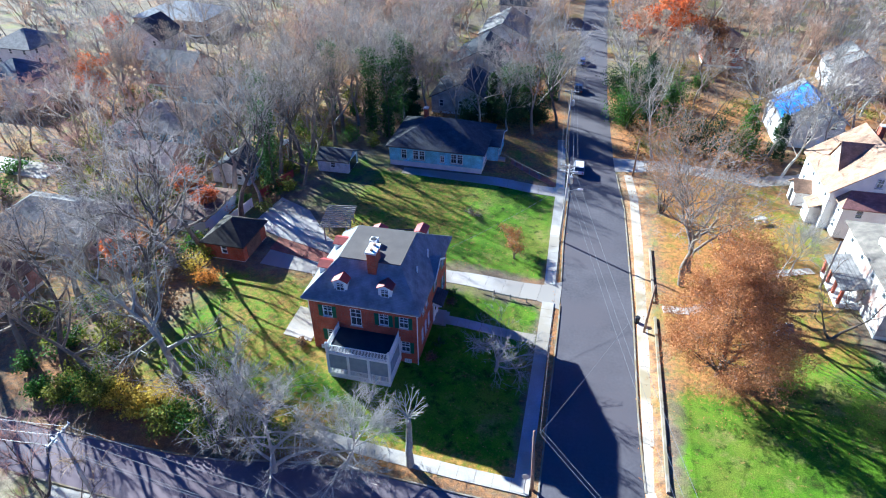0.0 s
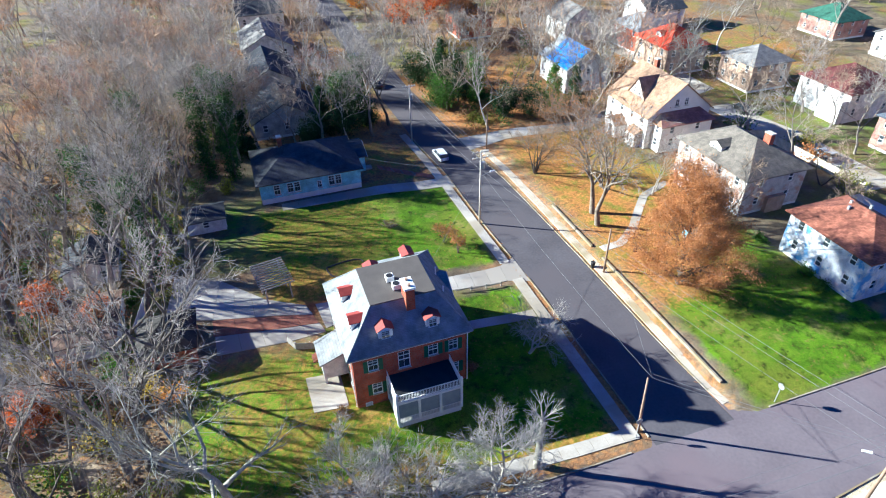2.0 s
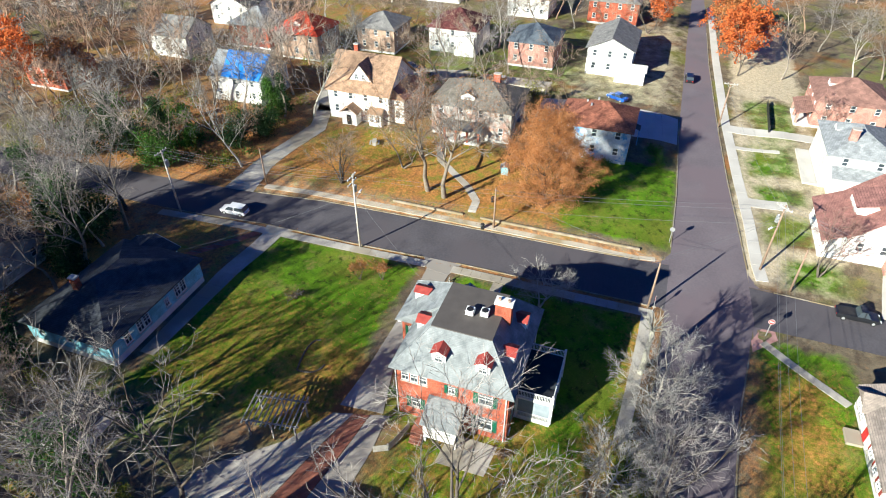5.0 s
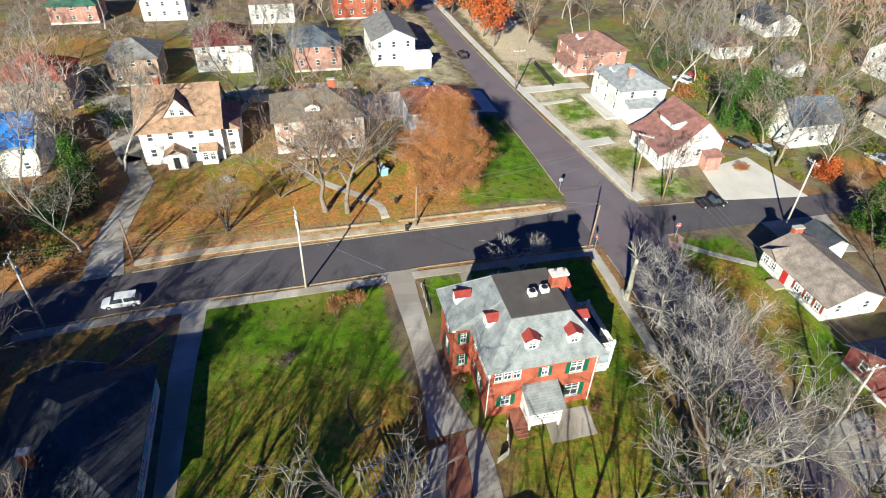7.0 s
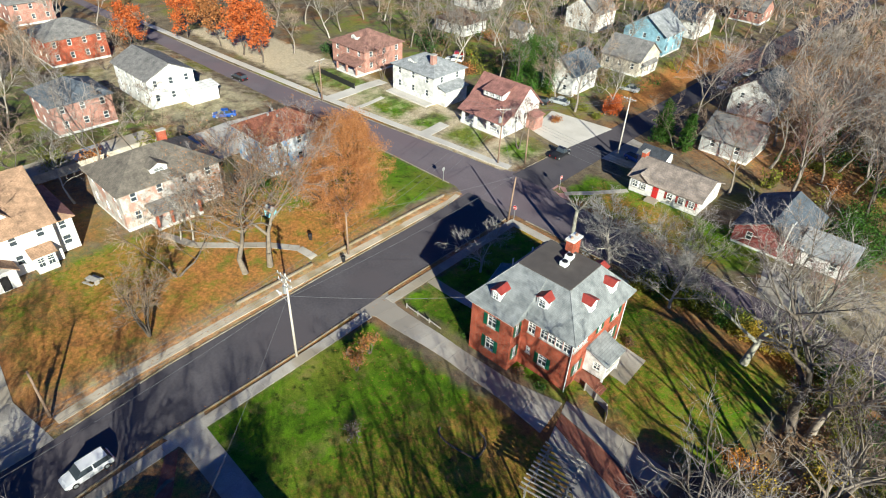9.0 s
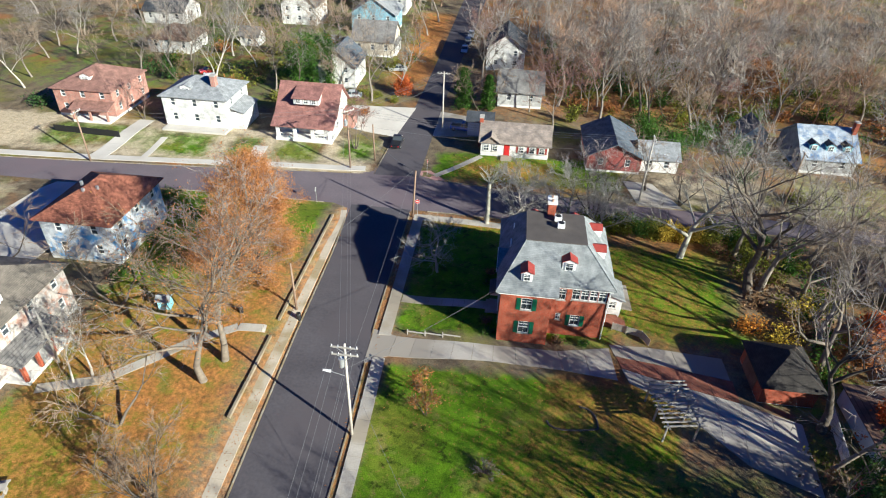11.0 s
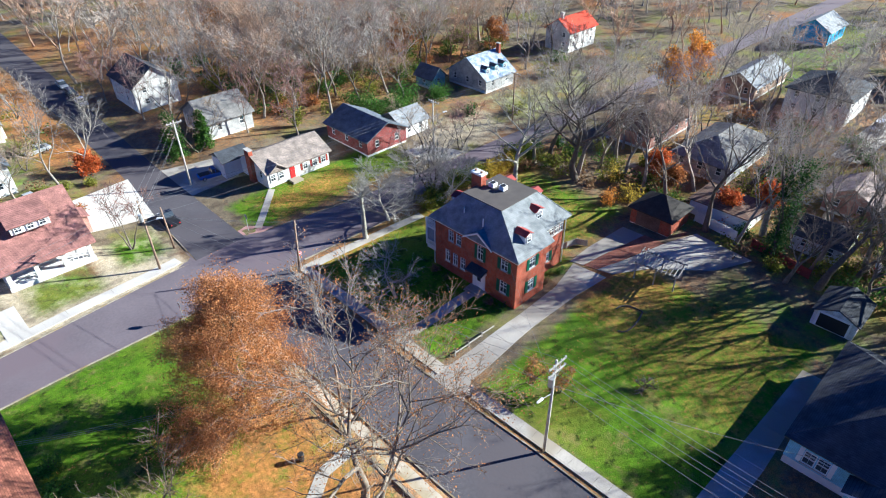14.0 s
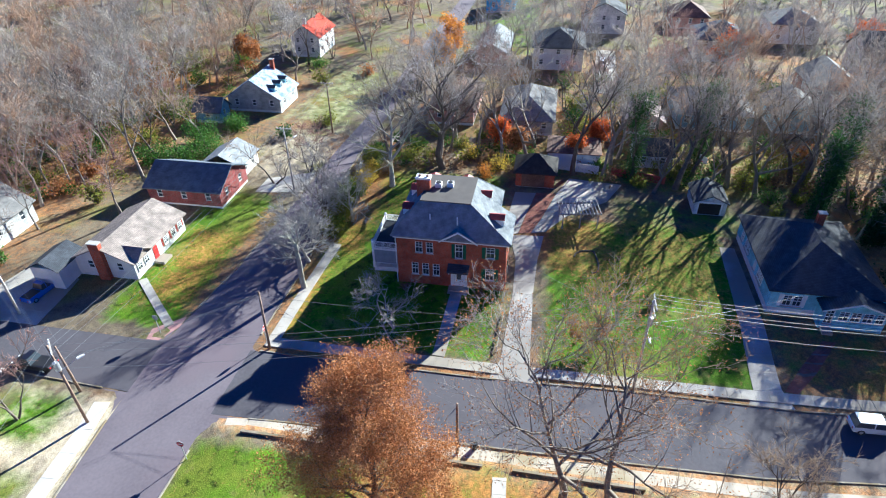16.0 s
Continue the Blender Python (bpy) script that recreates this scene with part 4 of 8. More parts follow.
# ---- trees ----
def grow(seed, tall, trunk_r, limbs=7, forks=5, twigs=6, fine=4, spread=0.55, clear=0.3, lean=(0, 0), twig_w=0.03, up=0.35, stems=1, reach=1.0, slim=False, lod=False, taper=0.55, crook=0.22, stout=0.55, rise=0.5, shoot=1.0, low=1.0):
    """Limb tubes and twig ribbons of a bare tree: returns (verts, faces) of wood and of twigs, and the twig tips."""
    rnd = random.Random(seed)
    wood, tw, tips = Shape(), Shape(), []

    def bend(d, amount):
        v = d + Vector((rnd.uniform(-1, 1), rnd.uniform(-1, 1), rnd.uniform(-1, 1))) * amount
        return v.normalized()

    def branch(p, d, ln, r, n, sides, lift):
        """A wavering tapered limb; returns points along it."""
        out = [(p, d, r)]
        for i in range(n):
            d = (bend(d, crook) + Vector((0, 0, lift))).normalized()
            q = p + d * ln / n
            r1 = r * (0.72 if i < n - 1 else 0.5)
            wood.tube(p, q, r, r1, sides, False)
            p, r = q, r1
            out.append((p, d, r))
        return out

    def ribbon_twig(p, d, ln, w):
        q = p + d * ln
        a = d.cross(Vector((rnd.uniform(-1, 1), rnd.uniform(-1, 1), rnd.uniform(-1, 1))))
        if a.length < 1e-3:
            a = d.orthogonal()
        a = a.normalized() * w / 2
        k = len(tw.v)
        tw.v.extend((tuple(p - a), tuple(p + a), tuple(q + a * 0.4), tuple(q - a * 0.4)))
        tw.f.append((k, k + 1, k + 2, k + 3))
        return q

    for st in range(stems):
        d0 = Vector((lean[0], lean[1], 1))
        if stems > 1:
            t = 2 * math.pi * st / stems + rnd.uniform(-0.4, 0.4)
            d0 += Vector((math.cos(t), math.sin(t), 0)) * rnd.uniform(0.25, 0.5)
        line = branch(Vector((0, 0, -0.3)), d0.normalized(), tall * 0.78, trunk_r, 6, 5 if slim else 7, 0.05)
        nl = max(2, limbs // stems)
        for i in range(nl):
            f = clear + (1 - clear) * ((i + rnd.random()) / nl) ** low
            k = min(int(f * 6), 5)
            p = line[k][0].lerp(line[k + 1][0], f * 6 - k)
            t = i * 2.4 + rnd.uniform(-0.5, 0.5)
            d = (Vector((math.cos(t), math.sin(t), 0)) * spread + Vector((0, 0, up + rise * f)) + line[k][1] * 0.2).normalized()
            ln = tall * reach * rnd.uniform(0.34, 0.5) * (0.875 + taper / 2 - taper * f)
            sub = branch(p, d, ln, max(line[k][2] * stout, 0.05), 4, 3 if slim else 5, 0.04)
            for j in range(forks):
                u = 0.25 + 0.75 * (j + rnd.random()) / forks
                m = min(int(u * 4), 3)
                p2 = sub[m][0].lerp(sub[m + 1][0], u * 4 - m)
                d2, l2 = (bend(sub[m][1], 0.75) + Vector((0, 0, 0.12))).normalized(), ln * rnd.uniform(0.35, 0.6)
                if lod:
                    e2 = ribbon_twig(p2, d2, l2, 0.16)
                    b = [(p2.lerp(e2, u_), d2, 0.03) for u_ in (0, 0.33, 0.67, 1)]
                else:
                    b = branch(p2, d2, l2, max(sub[m][2] * 0.5, 0.025), 3, 3, 0.03)
                for q in range(twigs):
                    v = 0.15 + 0.85 * (q + rnd.random()) / twigs
                    o = min(int(v * 3), 2)
                    p3 = b[o][0].lerp(b[o + 1][0], v * 3 - o)
                    d3 = bend(b[o][1], 0.8)
                    e3 = ribbon_twig(p3, d3, rnd.uniform(0.8, 1.6) * shoot * tall / 14, twig_w * 1.3)
                    tips.append(e3)
                    for _ in range(fine):
                        p4 = p3.lerp(e3, rnd.uniform(0.2, 1.0))
                        tips.append(ribbon_twig(p4, bend(d3, 0.9), rnd.uniform(0.5, 1.1) * shoot * tall / 14, twig_w))
    return wood, tw, tips


def leaves(points, n, size, spread, seed, squash=0.8):
    """n small bent leaf blades scattered round the points."""
    rs = np.random.RandomState(seed)
    pts = np.array([tuple(p) for p in points])
    c = pts[rs.randint(0, len(pts), n)] + rs.normal(0, spread, (n, 3)) * (1, 1, squash)
    a = rs.normal(0, 1, (n, 3))
    a /= np.linalg.norm(a, axis=1)[:, None]
    b = np.cross(a, rs.normal(0, 1, (n, 3)))
    b /= np.linalg.norm(b, axis=1)[:, None]
    ln = size * rs.uniform(0.6, 1.3, (n, 1))
    v = np.stack([c - a * ln, c - b * ln * 0.6, c + a * ln, c + b * ln * 0.6], 1).reshape(-1, 3)
    f = np.arange(4 * n).reshape(-1, 4)
    return v, f


def leaf_mesh(name, v, f, mat):
    me = bpy.data.meshes.new(name)
    me.from_pydata(v.tolist(), [], f.tolist())
    me.materials.append(mat)
    return me


def bare_tree(x, y, seed, tall, r, bark, twig, label, name="bare_tree", group="bare trees", leafed=None, **kw):
    t = thing(name, x, y, height(x, y), label, "tree", group)
    wood, tw, tips = grow(seed, tall, r, **kw)
    part("trunk", wood, bark, t, smooth=True)
    part("crown", tw, twig, t)
    if leafed:
        mat, n, size, spread = leafed
        v, f = leaves(tips, n, size, spread, seed)
        part("foliage", leaf_mesh("foliage", v, f, mat), mat, t)
    return t


# the trees close to the house and the avenue
bare_tree(16.5, 53.2, 11, 18.0, 0.40, DARK_BARK, WARM_TWIG, "broad tree still full of russet dry leaves", "leafy_tree", "avenue trees", (RUST_LEAF, 135000, 0.072, 0.34), limbs=30, forks=6, twigs=6, fine=2, clear=0.03, up=0.1, rise=0.9, spread=0.8, reach=0.74, taper=0.8, low=1.6)
bare_tree(14.9, 72.6, 12, 23.0, 0.5, TAN_BARK, WARM_TWIG, "bare avenue tree with a few brown leaves", group="avenue trees", leafed=(ORANGE_LEAF, 4200, 0.08, 0.25), limbs=14, forks=8, twigs=7, fine=4, reach=1.05, shoot=0.6, spread=0.95, clear=0.3, twig_w=0.03, lean=(0.02, 0.1), crook=0.34, stout=0.66)
bare_tree(13.9, 69.3, 13, 23.0, 0.5, TAN_BARK, TWIG, "bare avenue tree with pale forking limbs", group="avenue trees", leafed=(ORANGE_LEAF, 4200, 0.08, 0.25), limbs=14, forks=8, twigs=7, fine=4, reach=1.05, shoot=0.6, spread=1.0, clear=0.3, twig_w=0.03, lean=(0.0, -0.08), crook=0.34, stout=0.66)
bare_tree(26.8, 73.8, 41, 10.0, 0.17, PALE_BARK, SILVER_TWIG, "slim pale-barked bare tree beside the garden path", group="yard trees", limbs=9, forks=5, twigs=6, fine=4, clear=0.3, spread=0.6, shoot=0.8, twig_w=0.026)
bare_tree(28.2, 75.0, 42, 9.5, 0.17, PALE_BARK, SILVER_TWIG, "slim pale-barked bare tree beside the garden path", group="yard trees", limbs=9, forks=5, twigs=6, fine=4, clear=0.3, spread=0.65, shoot=0.8, twig_w=0.026)
bare_tree(12.3, 87.5, 14, 10.0, 0.2, DARK_BARK, WARM_TWIG, "small bushy bare tree in leaf litter", group="avenue trees", limbs=16, forks=6, twigs=6, fine=5, stems=5, clear=0.15, spread=0.8)
bare_tree(-49.3, 47.4, 15, 26.0, 0.72, DARK_BARK, TWIG, "tall bare tree with a heavy dark trunk", group="yard trees", limbs=13, forks=8, twigs=7, fine=4, shoot=0.6, clear=0.3, spread=0.75, lean=(-0.05, 0.04), twig_w=0.028, crook=0.34, stout=0.78)
bare_tree(-41.8, 40.0, 16, 20.0, 0.55, LICHEN_BARK, PALE_TWIG, "bare spreading tree with pale grey-green limbs", group="yard trees", limbs=12, forks=8, twigs=8, fine=5, shoot=0.75, clear=0.2, spread=0.95, twig_w=0.02, crook=0.36, stout=0.74)
bare_tree(-26.0, 31.3, 17, 10.5, 0.36, PALE_BARK, SILVER_TWIG, "low wide bare tree with silvery twigs", group="yard trees", limbs=15, forks=8, twigs=8, fine=4, clear=0.12, spread=1.35, reach=1.2, up=0.12, twig_w=0.026, crook=0.36, stout=0.72)
bare_tree(-19.4, 33.4, 37, 10.5, 0.34, PALE_BARK, SILVER_TWIG, "low spreading bare tree with silvery twigs", group="yard trees", limbs=17, forks=8, twigs=8, fine=5, clear=0.1, spread=1.45, reach=1.2, up=0.1, twig_w=0.028, crook=0.36, stout=0.7)
bare_tree(-30.5, 36.4, 27, 10.0, 0.28, PALE_BARK, SILVER_TWIG, "low wide bare tree with silvery twigs", group="yard trees", limbs=12, forks=7, twigs=7, fine=4, clear=0.12, spread=1.0, up=0.2, twig_w=0.035)
bare_tree(-7.6, 48.9, 18, 9.5, 0.2, PALE_BARK, SILVER_TWIG, "contorted pale bare tree on the shaded lawn", group="yard trees", limbs=12, forks=6, twigs=6, fine=4, clear=0.25, spread=0.95, up=0.0, rise=0.3, crook=0.55, stout=0.75, stems=2, shoot=1.1, twig_w=0.028)
bare_tree(-30.2, 31.9, 20, 13.5, 0.25, DARK_BARK, TWIG, "bare tree forking low into several stems", group="yard trees", limbs=15, forks=5, twigs=6, fine=3, stems=5)
bare_tree(-9.5, 73.5, 21, 3.4, 0.06, DARK_BARK, WARM_TWIG, "rusty brown ornamental shrub", "shrub", "shrubs", (ORANGE_LEAF, 900, 0.1, 0.25), limbs=14, forks=4, twigs=4, fine=3, stems=5)
bare_tree(-8.4, 70.6, 22, 3.2, 0.06, DARK_BARK, WARM_TWIG, "rusty brown ornamental shrub", "shrub", "shrubs", (ORANGE_LEAF, 900, 0.1, 0.25), limbs=14, forks=4, twigs=4, fine=3, stems=5)


def dead_trunk(x, y, tall, label):
    t = thing("tree_snag", x, y, height(x, y), label, "tree")
    s, p, r = Shape(), Vector((0, 0, -0.2)), 0.42
    for i in range(6):
        q = p + Vector((random.uniform(-0.1, 0.1), random.uniform(-0.1, 0.1), tall / 6))
        s.tube(p, q, r, r * 0.92, 8, i == 5)
        p, r = q, r * 0.92
    for i in range(9):
        a = i * 0.7
        elbow = p + Vector((math.cos(a) * 0.75, math.sin(a) * 0.75, 0.5 + 0.35 * (i % 3)))
        s.tube(p, elbow, 0.09, 0.06, 5, False)
        for j in range(4):
            b = a + (j - 1.5) * 0.55
            tip = elbow + Vector((math.cos(b) * (0.5 + 0.15 * j), math.sin(b) * (0.5 + 0.15 * j), 0.45 + 0.3 * ((i + j) % 3)))
            s.tube(elbow, tip, 0.05, 0.018, 4, False)
            for q in (-0.6, 0.0, 0.6):
                s.tube(tip, tip + Vector((math.cos(b + q) * 0.35, math.sin(b + q) * 0.35, 0.3 - 0.2 * abs(q))), 0.018, 0.005, 3, False)
    part("trunk", s, LICHEN_BARK, t, smooth=True)
    return t


dead_trunk(-13.6, 34.9, 7.2, "topped dead tree trunk with stubs, by the kerb")


def leafy(name, x, y, seed, wide, tall, mat, n, size, label, group="shrubs", category="shrub", cone=False, bark=None):
    """A shrub or evergreen: stems under a ragged cloud of small leaves."""
    rs = np.random.RandomState(seed)
    t = thing(name, x, y, height(x, y), label, category, group)
    wood = Shape()
    pts = []
    if cone:
        wood.tube((0, 0, -0.2), (0, 0, tall * 0.9), 0.2, 0.03, 6)
        for i in range(70):
            f = rs.uniform(0.06, 1.0)
            a, rr = rs.uniform(0, 6.28), wide / 2 * (1 - f) ** 0.75 * rs.uniform(0.55, 1.0)
            e = (math.cos(a) * rr, math.sin(a) * rr, tall * f - 0.1 * rr)
            wood.tube((0, 0, tall * f), e, 0.04, 0.012, 3, False)
            for u in np.linspace(0.3, 1.0, 5):
                pts.append((e[0] * u, e[1] * u, tall * f + (e[2] - tall * f) * u))
    else:
        root = [(0.14 * math.cos(2.1 * k), 0.14 * math.sin(2.1 * k), -0.1) for k in range(3)]
        wood.v += root
        for i in range(16):
            a, rr = rs.uniform(0, 6.28), wide / 2 * math.sqrt(rs.uniform(0, 1))
            e = (math.cos(a) * rr, math.sin(a) * rr, tall * rs.uniform(0.35, 0.95) * (1 - 0.4 * (2 * rr / wide) ** 2))
            k0 = len(wood.v)
            wood.v += [(e[0] + 0.02 * math.cos(2.1 * k), e[1] + 0.02 * math.sin(2.1 * k), e[2]) for k in range(3)]
            wood.f += [(k, (k + 1) % 3, k0 + (k + 1) % 3, k0 + k) for k in range(3)]
            for u in (0.45, 0.75, 1.0):
                pts.append((e[0] * u, e[1] * u, e[2] * u))
    part("stem", wood, bark or DARK_BARK, t)
    v, f = leaves([Vector(p) for p in pts], n, size, wide * (0.06 if cone else 0.11), seed)
    v[:, 2] = np.maximum(v[:, 2], 0.02)
    part("foliage", leaf_mesh("foliage", v, f, mat), mat, t)
    return t


# ---- the brick house ----
def brick_house():
    gx, gy = -22.3, 54.3
    gz = height(gx, gy)
    h = thing("brick_house", gx, gy, gz, "large red brick house with slate hip roof and red dormers", "house", "neighbourhood houses")
    FOOT.append((-32, -14, 42, 63))
    x0, x1, y0, y1, y2, xj = -28.5 - gx, -16.2 - gx, 47.4 - gy, 59.4 - gy, 61.5 - gy, -22.0 - gx
    zw, base = 7.55, 0.0

    def side(m, ln, ops, label=""):
        s = Shape()
        wall_panel(s, m, ln, -0.6, zw, [o[:4] for o in ops])
        part("wall", s, RED_BRICK, h)
        for c, a, w, hh, st in ops:
            add_window(h, m @ pose(c, 0.06, a), w, hh, st)

    up, lo = 5.0, 1.5
    # east front, from south to north
    side(pose(x1, y0, 0, 0, 0, 90), y2 - y0, [(2.9, up, 0.95, 1.7, "grid"), (4.3, up, 0.95, 1.7, "grid"), (8.1, 4.6, 1.0, 2.2, "shutter"), (12.1, up, 1.15, 1.7, "shutter"),
                                             (2.3, lo, 0.9, 1.9, "grid"), (3.7, lo, 0.9, 1.9, "grid"), (5.1, lo, 0.9, 1.9, "grid"), (12.1, lo, 1.15, 1.9, "shutter")])
    # north, projecting bay
    side(pose(x1, y2, 0, 0, 0, 180), x1 - xj, [(3.0, up, 1.25, 1.7, "shutter"), (3.0, lo, 1.25, 1.8, "shutter")])
    # return of the bay, facing west
    side(pose(xj, y2, 0, 0, 0, -90), y2 - y1, [(1.05, up, 0.7, 1.6, "shutter"), (1.05, lo, 0.7, 1.7, "shutter")])
    # north, set back
    side(pose(xj, y1, 0, 0, 0, 180), xj - x0, [(1.2, 5.3, 1.0, 1.6, "grid"), (2.85, 5.5, 0.95, 1.5, "grid"), (3.85, 5.5, 0.95, 1.5, "grid"), (4.85, 5.5, 0.95, 1.5, "grid"), (5.85, 5.5, 0.95, 1.5, "grid"),
                                              (1.2, 2.3, 0.6, 1.0, "grid"), (3.2, 1.6, 1.15, 1.6, "shutter")])
    # west
    side(pose(x0, y1, 0, 0, 0, -90), y1 - y0, [(0.9, 5.5, 0.9, 1.5, "grid"), (1.9, 5.5, 0.9, 1.5, "grid"), (2.9, 5.5, 0.9, 1.5, "grid"), (6.0, 5.3, 0.8, 1.3, "shutter"), (9.6, up, 1.5, 1.7, "shutter"),
                                              (2.0, lo, 1.1, 1.6, "shutter"), (9.6, 1.1, 1.7, 2.0, "shutter")])
    # south
    side(pose(x0, y0, 0), x1 - x0, [(2.1, up, 1.1, 1.6, "shutter"), (5.4, 4.3, 1.3, 2.4, "grid"), (8.6, up, 1.1, 1.6, "shutter"), (10.85, up, 1.05, 1.6, "shutter"),
                                   (2.3, lo, 1.1, 1.6, "shutter"), (10.95, lo, 1.05, 1.6, "shutter")])
    # white cornice boards and gutters
    for a, b, c, d in ((x0 - 0.35, x1 + 0.35, y0 - 0.35, y0 - 0.003), (x1 + 0.003, x1 + 0.35, y0, y2), (xj - 0.35, x1 + 0.35, y2 + 0.003, y2 + 0.35), (x0 - 0.35, xj - 0.36, y1 + 0.003, y1 + 0.35), (x0 - 0.35, x0 - 0.003, y0, y1)):
        part("cornice", Shape().box(a, b, c, d, zw - 0.28, zw - 0.02), WHITE, h, "white painted cornice")

    # roof
    ex0, ex1, ey0, ey1, ey2, ej = -29.1 - gx, -15.6 - gx, 46.8 - gy, 60.0 - gy, 62.1 - gy, -22.6 - gx
    dx0, dx1, dy0, dy1, zd, ze = -25.5 - gx, -18.6 - gx, 50.2 - gy, 56.6 - gy, 11.35, 7.72
    t = 0.14
    part("roof", Shape().slab([(ex0, ey0, ze), (ex1, ey0, ze), (dx1, dy0, zd), (dx0, dy0, zd)], t), SLATE, h)
    part("roof", Shape().slab([(ex1, ey0, ze), (ex1, ey2, ze), (dx1, dy1, zd), (dx1, dy0, zd)], t), SLATE, h)
    part("roof", Shape().slab([(ex1, ey2, ze), (ej, ey2, ze), (ej, dy1, zd), (dx1, dy1, zd)], t), SLATE, h)
    part("roof", Shape().slab([(ej, ey1, ze), (ex0, ey1, ze), (dx0, dy1, zd), (ej, dy1, zd)], t).slab([(ej, ey2, ze), (ej, ey1, ze), (ej + 0.004, dy1, zd)], 0.02), SLATE, h)
    part("roof", Shape().slab([(ex0, ey1, ze), (ex0, ey0, ze), (dx0, dy0, zd), (dx0, dy1, zd)], t), SLATE, h)
    part("roof_deck", Shape().slab([(dx0 - 0.05, dy0 - 0.05, zd + 0.1), (dx1 + 0.05, dy0 - 0.05, zd + 0.1), (dx1 + 0.05, dy1 + 0.05, zd + 0.1), (dx0 - 0.05, dy1 + 0.05, zd + 0.1)], 0.12), MEMBRANE, h, "flat dark brown roof membrane")
    for a, b in (((ex0, ey0), (dx0, dy0)), ((ex1, ey0), (dx1, dy0)), ((ex1, ey2), (dx1, dy1)), ((ex0, ey1), (dx0, dy1))):
        part("hip_cap", Shape().tube((a[0], a[1], ze + 0.02), (b[0], b[1], zd + 0.02), 0.06, 0.06, 6), SLATE, h)
    for i, (px, py) in enumerate(((ex1 - 1.6, dy0 + 1.5), (ex1 - 1.3, dy0 + 5.0), (ej - 1.0, ey1 - 2.4))):
        part("roof_vent", Shape().tube((px, py, zd - 2.6), (px, py, zd - 1.0), 0.09, 0.09, 8), WHITE, h)
    # dormers
    zdm = 8.6
    for m in (pose(-24.7 - gx, ey0 + 1.05, zdm), pose(-19.7 - gx, ey0 + 1.05, zdm)):
        dormer_on(h, m, 1.5, 1.3, 1.4, WHITE, RED_TIN, "white dormer under a red tin gable")
    for yy in (55.0, 50.4):
        dormer_on(h, pose(ex0 + 1.3, yy - gy, zdm + 0.3, 0, 0, -90), 1.45, 1.25, 1.4, WHITE, RED_TIN, "white dormer under a red tin gable")
    dormer_on(h, pose(-18.9 - gx, ey2 - 1.3, zdm, 0, 0, 180), 1.25, 1.15, 1.4, WHITE, RED_TIN, "white dormer under a red tin gable")
    dormer_on(h, pose(-23.6 - gx, ey1 - 1.35, zdm + 0.35, 0, 0, 180), 1.5, 1.3, 1.5, WHITE, RED_TIN, "white dormer under a red tin gable")
    # east gable over the middle, with white raking boards
    g0, g1, gz1 = 53.4 - gy, 57.6 - gy, zw + 1.55
    gm = (g0 + g1) / 2
    part("gable", Shape().poly([(x1 + 0.06, g0, zw - 0.25), (x1 + 0.06, g1, zw - 0.25), (x1 + 0.06, gm, gz1 - 0.1)]).poly([(x1 + 0.06, g1, zw - 0.25), (x1 + 0.06, g0, zw - 0.25), (x1 - 0.6, gm, zw)]), RED_BRICK, h)
    gr = Shape()
    gr.slab([(x1 + 0.65, g0 - 0.35, zw + 0.08), (x1 + 0.65, gm, gz1 + 0.08), (x1 - 1.6, gm, gz1 + 0.08), (x1 - 0.1, g0 - 0.35, zw + 0.08)][::-1], 0.1)
    gr.slab([(x1 + 0.65, gm, gz1 + 0.08), (x1 + 0.65, g1 + 0.35, zw + 0.08), (x1 - 0.1, g1 + 0.35, zw + 0.08), (x1 - 1.6, gm, gz1 + 0.08)][::-1], 0.1)
    part("gable_roof", gr, SLATE, h)
    for s in (-1, 1):
        e = Shape()
        yy = gm + s * (g1 - g0 + 0.7) / 2
        e.slab([(x1 + 0.66, yy, zw - 0.02), (x1 + 0.72, yy, zw - 0.02), (x1 + 0.72, gm, gz1 - 0.02), (x1 + 0.66, gm, gz1 - 0.02)], 0.24)
        part("rake_board", e, WHITE, h, "white raking board")
    # chimney
    c = part("chimney", Shape().box(-22.0 - gx, -21.05 - gx, 49.25 - gy, 50.95 - gy, 9.6, 13.0), RED_BRICK, h, "broad red brick chimney")
    part("cap", Shape().box(-22.12 - gx, -20.93 - gx, 49.13 - gy, 51.07 - gy, 13.003, 13.25), STUCCO, c, "pale stone chimney cap")
    for yy in (49.6, 50.6):
        part("flue", Shape().tube((-21.5 - gx, yy - gy, 13.25), (-21.5 - gx, yy - gy, 13.5), 0.18, 0.16, 8), TAN_BRICK, c)
    # front door, hood and steps
    dy = 55.5 - gy
    part("door_surround", lattice([-1.05, -0.62, 0.62, 1.05], [0.25, 0.26, 2.75, 3.1], lambda i, k: i != 1 or k == 2, -0.14, -0.004), WHITE, h, "white classical door surround", at=pose(x1, dy, 0, 0, 0, 90))
    dr = part("front_door", Shape().box(-0.6, 0.6, -0.06, -0.004, 0.26, 2.74), WHITE, h, "white panelled front door", at=pose(x1, dy, 0, 0, 0, 90))
    part("door_glass", Shape().box(-0.3, 0.3, -0.075, -0.062, 1.3, 2.5), GLASS, dr)
    part("door_hood", Shape().slab([(x1 + 1.3, dy - 1.4, 3.25), (x1 + 1.3, dy + 1.4, 3.25), (x1 + 0.004, dy + 1.4, 3.75), (x1 + 0.004, dy - 1.4, 3.75)], 0.18), DARK_ROOF, h, "dark hood over the door")
